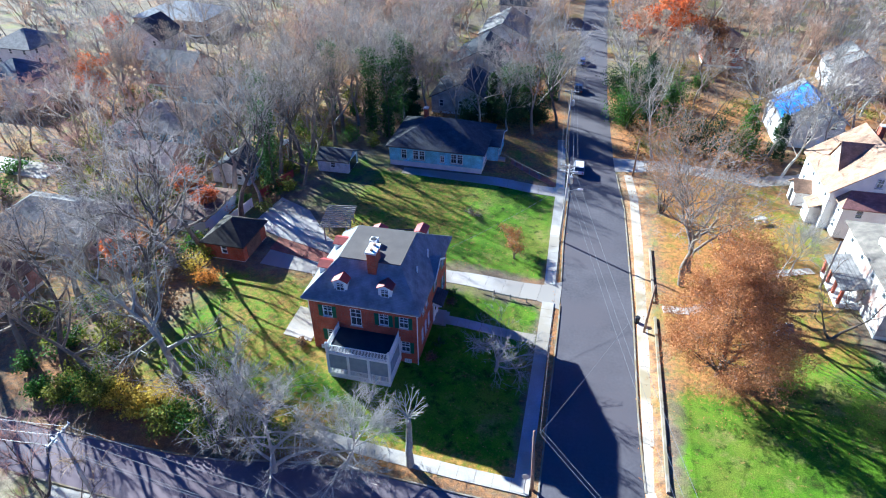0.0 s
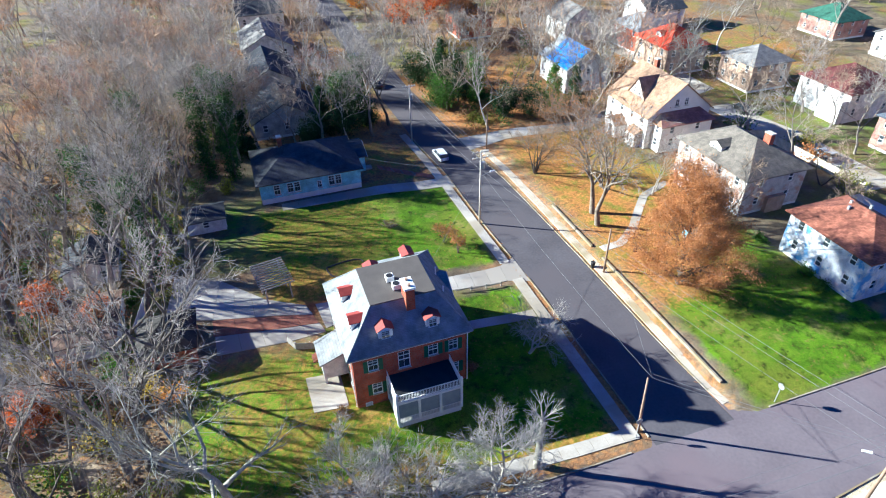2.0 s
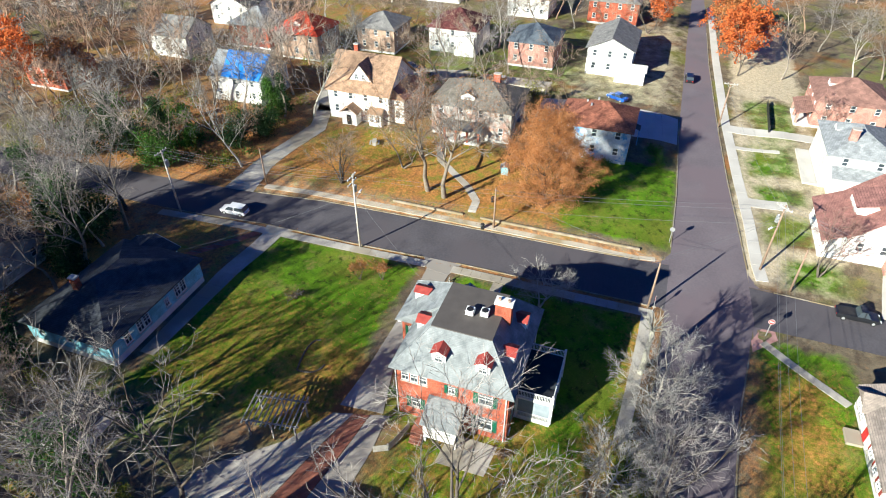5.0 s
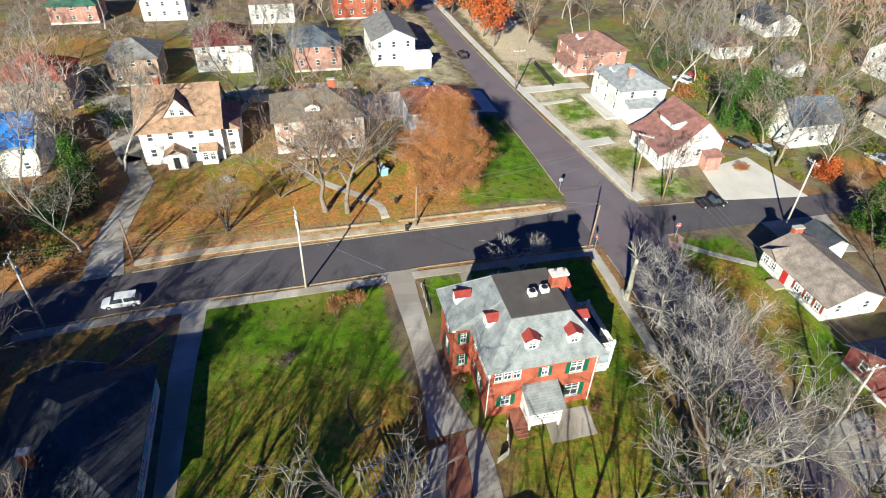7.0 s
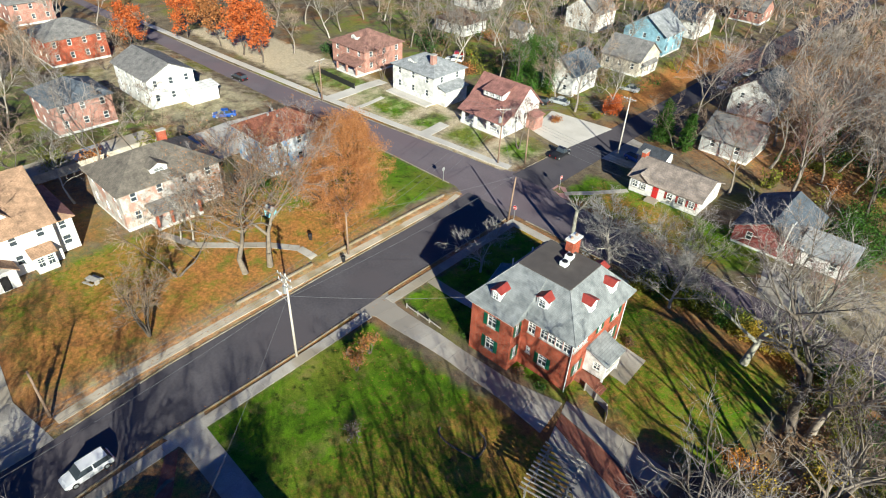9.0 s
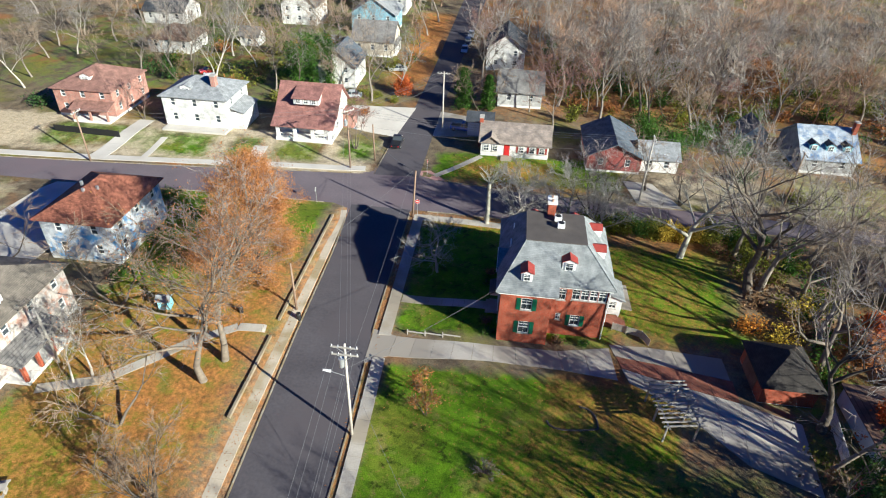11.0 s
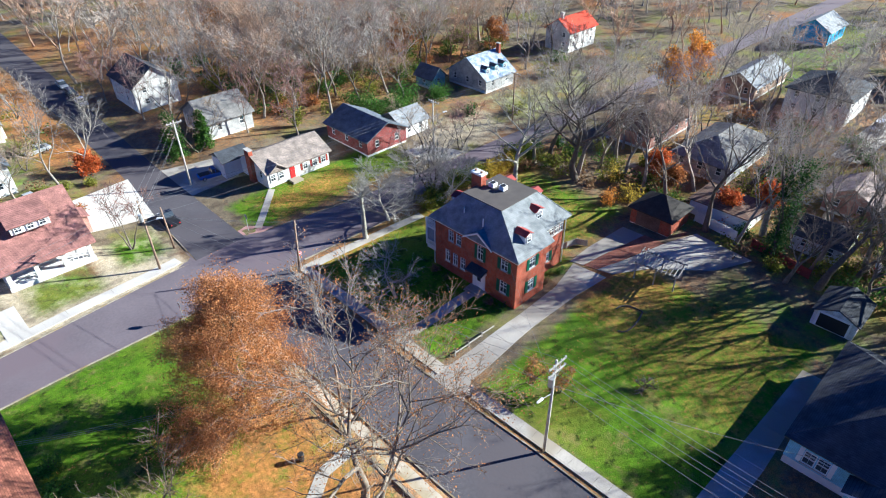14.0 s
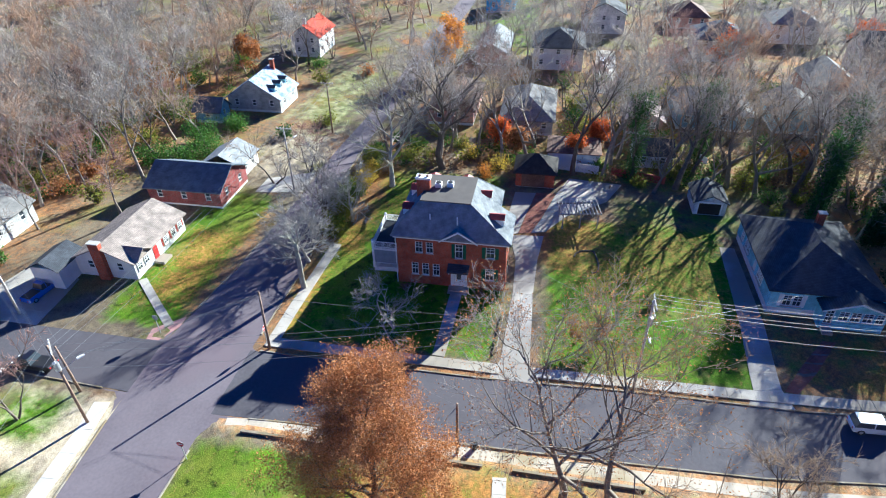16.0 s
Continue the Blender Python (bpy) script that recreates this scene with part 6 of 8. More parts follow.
chimney_on(b, 4.6, 0, 6, 9.4, mat=STUCCO)

# west side, behind the bare trees
house("brick_cottage", -84.0, -68.2, 41.0, 50.2, 3.4, 3.0, "hip", ROSE_BRICK, BROWN_ROOF, "brick house with brown hip roof behind bare trees", 1)
house("grey_roof_house", -82.5, -65.5, 56.0, 66.0, 3.2, 2.8, "hip", GREY_SIDING, GREY_ROOF, "long low house with grey shingle roof", 1)
house("pink_roof_cottage", -76.0, -68.8, 79.8, 86.8, 3.0, 2.0, "gx", ROSE_BRICK, shingle("pale_rose_shingle", (0.45, 0.36, 0.33)), "small cottage with pale rose roof", 1)
house("long_grey_house", -87.0, -72.5, 90.0, 104.0, 3.4, 2.6, "hip", SKY_SIDING, GREY_ROOF, "low house with blue-grey walls and wide grey roof", 1)
house("blue_wall_house", -84.5, -73.0, 108.0, 117.0, 3.4, 2.6, "gx", SKY_SIDING, GREY_ROOF, "pale blue house with grey gable roof", 1)
house("hip_house", -118.0, -104.5, 60.0, 72.0, 5.6, 2.8, "hip", STUCCO, DARK_ROOF, "two-storey pale house with dark hip roof", 2)
house("low_grey_house", -124.0, -106.0, 45.5, 53.5, 3.2, 2.4, "gx", TAN_BRICK, STEEL_ROOF, "low brick house with light grey gable roof", 1)
house("sky_blue_house", -172.0, -159.0, 42.0, 51.0, 4.0, 2.6, "gx", VIVID_BLUE, STEEL_ROOF, "bright blue house beside the far street", 1)
house("navy_roof_house", -128.0, -116.0, 100.0, 112.0, 5.6, 3.2, "hip", STUCCO, BLUE_ROOF, "two-storey pale house with navy hip roof", 2)
house("white_gable_house", -118.0, -107.0, 135.0, 145.0, 5.6, 4.0, "gy", SIDING, DARK_ROOF, "white gabled house among trees", 2)
house("broad_hip_house", -131.0, -109.0, 157.0, 173.0, 4.5, 3.0, "hip", TAN_BRICK, STEEL_ROOF, "broad house with light hip roof far off", 1)
house("slate_roof_house", -101.0, -89.0, 119.0, 129.0, 4.0, 3.0, "gx", ROSE_BRICK, GREY_ROOF, "house with grey gable roof among trees", 1)
house("far_west_house", -150.0, -138.0, 72.0, 84.0, 5.5, 3.0, "gx", SIDING, DARK_ROOF, "white house far behind bare trees", 2)
house("far_west_cottage", -158.0, -146.0, 98.0, 108.0, 3.5, 3.0, "hip", ROSE_BRICK, BROWN_ROOF, "small brick house far behind trees", 1)
house("far_lane_house", -146.0, -134.0, 122.0, 134.0, 5.2, 3.0, "hip", STUCCO, GREY_ROOF, "pale house far behind bare trees", 2)

# north of the bungalow
house("dark_roof_house", -32.5, -20.0, 118.5, 131.0, 3.6, 3.2, "gy", GREY_SIDING, DARK_ROOF, "low house with dark gable roof under trees", 1)
house("long_dark_house", -33.0, -20.5, 139.0, 156.0, 3.6, 3.4, "gy", GREY_SIDING, DARK_ROOF, "long low house with dark roof", 1)
house("shingled_house", -31.0, -18.5, 165.0, 182.0, 3.8, 3.2, "gy", SIDING, GREY_ROOF, "pale house with grey roof beside the avenue", 1)
house("north_avenue_house", -30.0, -17.0, 196.0, 210.0, 4.5, 3.2, "gx", SIDING, DARK_ROOF, "white house far up the avenue", 1)

# east of the back lane
b = house("scarlet_roof_house", 61.0, 72.0, 118.5, 131.0, 6.6, 3.4, "hip", TAN_BRICK, RED_ROOF, "tall brick house with bright scarlet hip roof", 2)
dormer_on(b, pose(-4.0, 0, 7.2, 0, 0, -90), 2.0, 1.2, 2.0, STUCCO, RED_ROOF)
house("orange_brick_house", 64.0, 75.0, 134.5, 146.0, 6.0, 3.0, "hip", RED_BRICK, STEEL_ROOF, "orange brick house with pale roof", 2)
house("grey_square_house", 71.5, 82.0, 103.0, 113.0, 6.2, 2.6, "hip", TAN_BRICK, GREY_ROOF, "square brick house with grey hip roof", 2)
b = house("wine_roof_house", 77.5, 89.5, 83.5, 96.0, 6.2, 3.2, "hip", SIDING, shingle("wine_shingle", (0.15, 0.05, 0.05)), "white house with dark wine-red roof", 2)
part("rear_wing", Shape().box(-7.6, -6.02, -6.0, -1.0, -0.3, 4.6), SIDING, b)
house("brick_blue_roof_house", 74.0, 85.0, 63.5, 74.5, 6.2, 2.8, "hip", ROSE_BRICK, BLUE_ROOF, "brick house with blue-grey hip roof", 2)
b = house("white_gabled_house", 75.0, 90.0, 45.8, 56.0, 6.4, 2.4, "gx", SIDING, GREY_ROOF, "long white two-storey house with grey roof", 2)
part("garage_wing", Shape().box(-10.5, -7.52, -8.5, -2.0, -0.3, 3.0), SIDING, b, "low white garage wing")
part("garage_wing_roof", Shape().slab([(-10.8, -8.8, 3.0), (-7.4, -8.8, 3.5), (-7.4, -1.7, 3.5), (-10.8, -1.7, 3.0)], 0.15), SIDING, b)
house("far_brick_house", 112.5, 124.0, 48.0, 61.5, 6.4, 2.8, "hip", RED_BRICK, GREY_ROOF, "red brick house with grey roof far off", 2)
house("far_white_house", 111.5, 123.0, 72.5, 84.5, 5.6, 2.8, "hip", SIDING, BROWN_ROOF, "white house with brown roof far off", 2)
house("far_tan_house", 118.0, 129.0, 101.5, 113.0, 5.6, 3.0, "gx", STUCCO, GREY_ROOF, "pale house with grey roof far off", 2)
house("green_roof_house", 118.0, 129.0, 124.0, 136.0, 5.0, 3.0, "hip", ROSE_BRICK, GREEN_ROOF, "brick house with dark green roof far off", 2)
house("far_corner_house", 152.0, 164.0, 46.0, 57.0, 6.0, 2.6, "hip", ROSE_BRICK, GREY_ROOF, "brick house far down the side street", 2)
house("far_corner_white", 153.0, 165.0, 68.0, 80.0, 6.0, 3.0, "gx", SIDING, GREY_ROOF, "white house in the far distance", 2)
house("far_corner_red", 154.0, 166.0, 92.0, 103.0, 6.0, 3.0, "hip", RED_BRICK, BROWN_ROOF, "red brick house in the far distance", 2)
house("far_corner_pale", 150.0, 162.0, 114.0, 126.0, 6.0, 3.0, "hip", STUCCO, GREY_ROOF, "pale house in the far distance", 2)
house("lane_house", 52.0, 62.0, 150.0, 161.0, 5.6, 3.2, "gy", SIDING, GREY_ROOF, "white gabled house behind bare trees", 2)
house("north_east_house", 26.5, 36.0, 163.0, 174.0, 5.4, 3.0, "hip", RED_BRICK, BROWN_ROOF, "brick house behind orange trees", 2)
house("north_lane_house", 78.0, 90.0, 150.0, 162.0, 5.6, 3.0, "gx", STUCCO, DARK_ROOF, "pale house far behind trees", 2)

# south side
b = house("ivy_side_house", 19.5, 28.0, -27.0, -16.5, 5.2, 3.4, "gy", SIDING, BLUE_ROOF, "white gabled house beside ivy-covered trees", 2)
b = house("tan_bungalow", 15.5, 26.0, -51.5, -40.5, 4.2, 3.6, "gx", CREAM, GREY_ROOF, "cream bungalow with grey gable roof", 1)
porch_on(b, -5.9, -5.28, -3.5, 3.5, 2.6, GREY_ROOF, "W", 3)
house("blue_white_house", 18.5, 31.0, -72.0, -60.5, 5.8, 4.2, "gy", SKY_SIDING, STEEL_ROOF, "pale blue gabled house with light roof", 2)
house("south_white_house", 43.0, 53.5, -77.0, -65.5, 5.6, 4.0, "gy", SIDING, GREY_ROOF, "white gabled house far off", 2)
house("south_far_house", 19.5, 31.5, -97.0, -84.0, 5.4, 3.6, "gx", SIDING, BLUE_ROOF, "white house far down the street", 2)
house("south_low_house", 66.0, 77.0, -42.0, -32.0, 3.6, 2.6, "hip", SIDING, BROWN_ROOF, "low white house among bare trees", 1)
house("south_low_cottage", 80.0, 92.0, -68.0, -57.0, 3.6, 2.8, "gx", STUCCO, DARK_ROOF, "low pale house among trees", 1)
house("south_small_house", 52.0, 57.0, -47.0, -42.0, 2.8, 1.8, "gx", SIDING, GREY_ROOF, "small white outbuilding among bare trees", 1)
house("conifer_side_house", -22.5, -13.0, -23.0, -12.5, 3.6, 3.0, "gx", GREY_SIDING, GREY_ROOF, "grey house half hidden by a conifer", 1)
b = house("two_tone_house", -18.5, -9.0, -50.0, -37.0, 5.4, 3.4, "gy", SIDING, DARK_ROOF, "white two-storey house with dark gable roof", 2)
b = house("wood_edge_house", -72.5, -65.0, -42.0, -33.0, 4.8, 3.6, "gy", SIDING, DARK_ROOF, "white gabled house at the wood's edge", 2)
house("south_deep_cottage", 12.0, 22.0, -128.0, -117.0, 4.2, 3.2, "gx", ROSE_BRICK, GREY_ROOF, "brick house far down the street", 1)

# ---- outbuildings ----
b = house("garage", -50.4, -44.6, 60.6, 67.0, 2.9, 1.9, "hip", RED_BRICK, SOOTY_ROOF, "small dark-roofed brick garage at the driveway's end", 1, wins={"S": 1, "E": 0, "N": 0, "W": 1}, base=0.1, group="outbuildings", over=0.45)
part("garage_door", Shape().box(2.905, 2.96, -2.2, 1.6, 0.1, 2.4), BROWN_ROOF, b, "dark wooden garage door")
b = house("shed", -45.4, -39.8, 88.4, 93.1, 2.3, 1.1, "gx", SIDING, DARK_ROOF, "small white shed with dark grey gable roof", 1, wins={"S": 1, "E": 0, "N": 0, "W": 0}, base=0.15, group="outbuildings", over=0.3)
# no opening here: a black panel paints in the doorway's inner shade
part("shed_door", Shape().box(2.805, 2.85, -1.7, 1.5, 0.15, 2.05), BLACK_PAINT, b, "flat black panel for the unlit inside of the doorway")
part("door_trim", lattice([-1.95, -1.7, 1.5, 1.75], [0.15, 0.16, 2.05, 2.3], lambda i, k: i != 1 or k == 2, -0.07, -0.006), WHITE, b, "white door trim", at=pose(2.8, 0, 0, 0, 0, 90))

b = house("flat_garage", -60.0, -53.4, 65.6, 74.6, 2.5, 0.5, "hip", STUCCO, BROWN_ROOF, "low white outbuilding with flat brown roof", 1, wins={"S": 1, "E": 0, "N": 1, "W": 1}, base=0.15, group="outbuildings", over=0.3)
house("back_garage", -61.0, -54.5, 80.5, 87.0, 2.6, 1.6, "gy", SIDING, DARK_ROOF, "small white back garage", 1, base=0.15, group="outbuildings", over=0.3)
house("lane_garage", 47.5, 53.5, 69.0, 76.0, 2.8, 1.6, "hip", SIDING, GREY_ROOF, "small white garage behind the villa", 1, base=0.15, group="outbuildings", over=0.3)


def pergola(x, y, turn):
    p = thing("pergola", x, y, height(x, y), "weathered grey wooden pergola beside the drive", "pergola", turn=turn)
    for a in (-1.6, 1.6):
        for c in (-2.6, 0.0, 2.6):
            part("post", Shape().box(a - 0.08, a + 0.08, c - 0.08, c + 0.08, -0.1, 2.4), GREY_WOOD, p)
        part("beam", Shape().box(a - 0.05, a + 0.05, -3.1, 3.1, 2.4, 2.62), GREY_WOOD, p)
    for i in range(12):
        c = -2.9 + 5.8 * i / 11
        part("rafter", Shape().box(-2.2, 2.2, c - 0.05, c + 0.05, 2.623, 2.8), GREY_WOOD, p)


pergola(-34.6, 70.9, 10.0)


def fence(name, pts, tall, mat, label, step_len=2.4, group="fences", boards=True):
    f = thing(name, pts[0][0], pts[0][1], height(*pts[0]), label, "fence", group)
    ox, oy, oz = f.location
    for (x0, y0), (x1, y1) in zip(pts[:-1], pts[1:]):
        ln = math.hypot(x1 - x0, y1 - y0)
        n = max(1, round(ln / step_len))
        ang = math.degrees(math.atan2(y1 - y0, x1 - x0))
        post = Shape().box(-0.06, 0.06, -0.06, 0.06, -0.2, tall + 0.1).mesh("post", mat)
        bay = ln / n
        if boards:
            panel = Shape()
            k = int(bay / 0.15)
            xs = [0.0]
            for i in range(k):
                xs += [bay * (i + 0.04) / k, bay * (i + 0.96) / k]
            xs.append(bay)
            panel = lattice(xs, [0.08, 0.3, 0.4, tall - 0.4, tall - 0.3, tall], lambda i, kk: i % 2 == 1 or kk in (1, 3), 0.065, 0.1)
        else:
            panel = lattice([0.0, bay * 0.49, bay * 0.51, bay], [0.4, 0.5, tall * 0.7, tall * 0.7 + 0.09], lambda i, kk: kk != 1 or i == 1, -0.02, 0.03)
        pm = panel.mesh("panel", mat)
        for i in range(n):
            x, y = x0 + (x1 - x0) * i / n, y0 + (y1 - y0) * i / n
            m = pose(x - ox, y - oy, height(x, y) - oz, 0, 0, ang)
            part("post", post, mat, f, at=m)
            part("panel", pm, mat, f, at=m)
    return f


fence("board_fence", [(59.2, 62.0), (58.6, 84.0), (52.0, 86.5)], 1.7, CREAM, "pale board fence along the back lane")
fence("picket_rail", [(-30.2, 57.6), (-33.5, 58.6), (-34.2, 60.0)], 1.1, GREY_WOOD, "weathered grey wooden gate fence beside the drive", 1.6)
fence("yard_fence", [(-50.7, 76.6), (-48.5, 85.2)], 1.5, RED_TIN, "reddish board fence along the back yard")
fence("white_yard_fence", [(-51.6, 67.6), (-50.5, 74.4)], 1.7, STUCCO, "white board fence behind the court")
fence("west_lot_fence", [(56.8, 17.0), (70.0, 16.6)], 1.3, BLACK_PAINT, "dark fence along the dry yard")
fence("driveway_rail", [(-5.6, 61.6), (-12.0, 61.9)], 0.7, GREY_WOOD, "low wooden rail beside the drive", 2.0, boards=False)


# ---- poles, wires, signs ----
def utility_pole(x, y, tall, label, arms=1, trafo=False, lamp=None, turn=0.0, mat=None, lean=0.0, name="utility_pole"):
    p = thing(name, x, y, height(x, y), label, "pole", "utility poles", turn)
    part("shaft", Shape().tube((0, 0, -0.3), (lean, 0, tall), 0.17, 0.11, 10), mat or POLE_WOOD, p, smooth=True)
    for i in range(arms):
        z = tall - 0.35 - 0.9 * i
        a = part("crossarm", Shape().box(-1.25, 1.25, 0.1, 0.22, z - 0.07, z + 0.07), GREY_WOOD, p)
        for u in (-1.15, -0.55, 0.55, 1.15):
            part("insulator", Shape().tube((u, 0.16, z + 0.073), (u, 0.16, z + 0.26), 0.055, 0.04, 6), LAMP_GLASS, a)
        for s in (-1, 1):
            part("brace", Shape().tube((0, 0.16, z - 0.7), (s * 0.75, 0.16, z - 0.07), 0.025, 0.025, 4), METAL, a)
    if trafo:
        t = part("transformer", Shape().tube((0.42, 0, tall - 2.9), (0.42, 0, tall - 1.9), 0.27, 0.27, 14), METAL, p, "grey metal transformer can")
        part("bushing", Shape().tube((0.42, 0, tall - 1.9), (0.42, 0, tall - 1.65), 0.06, 0.04, 6), LAMP_GLASS, t)
        part("bracket", Shape().box(0.1, 0.2, -0.08, 0.08, tall - 2.8, tall - 2.0), METAL, p)
    if lamp:
        ang, z, ln = lamp
        dx, dy = math.cos(radians(ang)), math.sin(radians(ang))
        arm = part("lamp_arm", Shape().tube((0, 0, z), (dx * ln, dy * ln, z + 0.5), 0.035, 0.03, 6), METAL, p)
        part("lamp_head", Shape().tube((dx * (ln - 0.1), dy * (ln - 0.1), z + 0.5), (dx * (ln + 0.65), dy * (ln + 0.65), z + 0.55), 0.16, 0.1, 8), LAMP_GLASS, arm, "pale street lamp head")
    return p


PALE_POLE = surface("pale_pole", (0.42, 0.38, 0.33), (0.58, 0.54, 0.48), 1.5, 0.85, 0.2)
utility_pole(-2.5, 76.9, 12.6, "pale utility pole with two crossarms, transformer and lamp", 2, True, (0, 8.4, 1.6), 0, PALE_POLE)
utility_pole(-3.9, 108.5, 11.5, "weathered utility pole with crossarm and transformer", 1, True, None, 0, PALE_POLE)
utility_pole(-5.2, 150.0, 11.5, "utility pole with crossarm up the avenue", 1, False, None, 0)
utility_pole(-1.9, 35.0, 8.2, "plain brown wooden pole at the street corner", 0, lean=-0.5)
utility_pole(11.6, 20.6, 11.0, "brown utility pole with crossarm and lamp at the crossing", 1, True, (100, 7.6, 1.8), 45)
utility_pole(7.9, 17.0, 7.0, "plain brown stub pole beside the corner", 0, lean=0.2)
utility_pole(-2.5, 0.6, 11.8, "pale utility pole with crossarm beside the parking pad", 1, False, None, 0, PALE_POLE)
utility_pole(8.9, 59.3, 7.2, "thin plain wooden pole on the leaf-strewn verge", 0)
utility_pole(57.0, 26.2, 9.5, "brown utility pole by the pale sidewalk", 1, False, None, 90)
utility_pole(-38.5, 23.6, 11.5, "pale utility pole with crossarm and street lamp", 1, False, (70, 8.5, 2.0), 90, PALE_POLE)
utility_pole(-62.0, 22.5, 10.5, "brown utility pole beside the side street", 1, False, None, 90)
utility_pole(-139.0, 41.5, 11.0, "street pole far along the side street", 1, False, (250, 9.0, 1.8), 90)
utility_pole(31.5, 72.5, 7.5, "slim grey pole between the houses", 0, mat=GREY_WOOD)
utility_pole(8.4, 100.2, 7.0, "short brown pole beside the gravel drive", 0)


def wires(name, a, b, offs, sag, label):
    """A span of cables; offs: (sideways, up) at both ends."""
    a, b = Vector(a), Vector(b)
    d = (b - a).normalized()
    o = Vector((-d.y, d.x, 0)).normalized()
    t = thing(name, a.x, a.y, a.z, label, "cable", "overhead cables")
    for side, up in offs:
        s, n = Shape(), 10
        pts = []
        for i in range(n + 1):
            u = i / n
            p = a.lerp(b, u) + o * side + Vector((0, 0, up - 4 * sag * u * (1 - u)))
            pts.append(p - a)
        s.pipe(pts, 0.014)
        part("wire", s, WIRE, t)


WIRE = plain("cable_sheath", (0.17, 0.17, 0.18), 0.5)
wires("avenue_cables", (-2.5, 76.9, 12.7), (-3.9, 108.5, 11.6), [(-1.1, -0.3), (-0.5, -0.3), (0.5, -0.3), (1.1, -0.3), (0.0, -3.2)], 0.6, "five overhead cables along the avenue")
wires("avenue_cables_north", (-3.9, 108.5, 11.6), (-5.2, 150.0, 11.6), [(-1.1, -0.3), (0.5, -0.3), (1.1, -0.3), (0.0, -3.0)], 0.8, "overhead cables up the avenue")
wires("crossing_cables", (-2.5, 76.9, 12.7), (11.6, 20.6, 11.1), [(-0.5, -0.3), (0.5, -0.3), (0.0, -3.0)], 1.0, "overhead cables over the avenue to the crossing")
wires("corner_cable", (-1.9, 35.0, 8.1), (-2.5, 76.9, 9.2), [(0.0, 0.0)], 0.6, "single overhead cable along the sidewalk")
wires("corner_span", (-1.9, 35.0, 8.1), (11.6, 20.6, 9.0), [(0.0, 0.0), (0.2, 0.3)], 0.3, "pair of cables across the crossing")
wires("south_cables", (11.6, 20.6, 11.1), (-2.5, 0.6, 12.0), [(-0.9, -0.3), (0.0, -0.2), (0.9, -0.3), (0.1, -2.2)], 0.5, "overhead cables down the south street")
wires("side_street_cables", (-38.5, 23.6, 11.6), (11.6, 20.6, 11.1), [(-0.9, -0.3), (0.0, -0.3), (0.9, -0.3), (0.0, -2.6)], 0.9, "overhead cables along the side street")
wires("side_street_cables_west", (-62.0, 22.5, 10.7), (-38.5, 23.6, 11.6), [(-0.9, -0.3), (0.0, -0.3), (0.9, -0.3)], 0.4, "overhead cables along the side street")
wires("side_street_cables_east", (11.6, 20.6, 11.1), (57.0, 26.2, 9.6), [(-0.8, -0.3), (0.8, -0.3)], 0.9, "overhead cables along the pale sidewalk")
wires("service_drop", (-2.5, 76.9, 9.5), (-17.2, 98.0, 4.4), [(0.0, 0.0)], 0.5, "service cable to the bungalow")
wires("house_drop", (-2.5, 76.9, 9.5), (-16.2, 60.0, 7.6), [(0.0, 0.0)], 0.4, "service cable to the brick house")
wires("garden_drop", (8.9, 59.3, 7.0), (34.5, 46.0, 6.4), [(0.0, 0.0), (0.1, 0.35), (-0.1, -0.35)], 0.8, "service cables to the painted house")
wires("pole_drop", (-1.9, 35.0, 8.1), (8.9, 59.3, 7.0), [(0.0, 0.0)], 0.4, "thin cable over the avenue")


def stop_sign(x, y, turn):
    s = thing("stop_sign", x, y, height(x, y), "red octagonal stop sign on a steel post", "road sign", turn=turn)
    part("post", Shape().box(-0.035, 0.035, -0.03, 0.03, -0.2, 2.9), METAL, s)
    for nm, r, yy, mat in (("rim", 0.40, -0.0335, WHITE), ("face", 0.365, -0.04, RED_PAINT)):
        o = Shape().tube((0, yy, 2.45), (0, yy - 0.005, 2.45), r, r, 8)
        f = part(nm, o, mat, s)
    part("back_plate", Shape().tube((0, -0.028, 2.45), (0, -0.033, 2.45), 0.40, 0.40, 8), METAL, s, "bare metal back")
    part("lettering", Shape().box(-0.24, 0.24, -0.05, -0.046, 2.38, 2.52), WHITE, s, "white bar of lettering")


stop_sign(-2.6, 34.4, 180)
stop_sign(14.0, 33.2, 90)
stop_sign(-2.2, 20.6, -90)


# ---- vehicles ----
def car_paint(name, c):
    return plain(name, c, 0.28, 0.0, 0.6, 0.6)


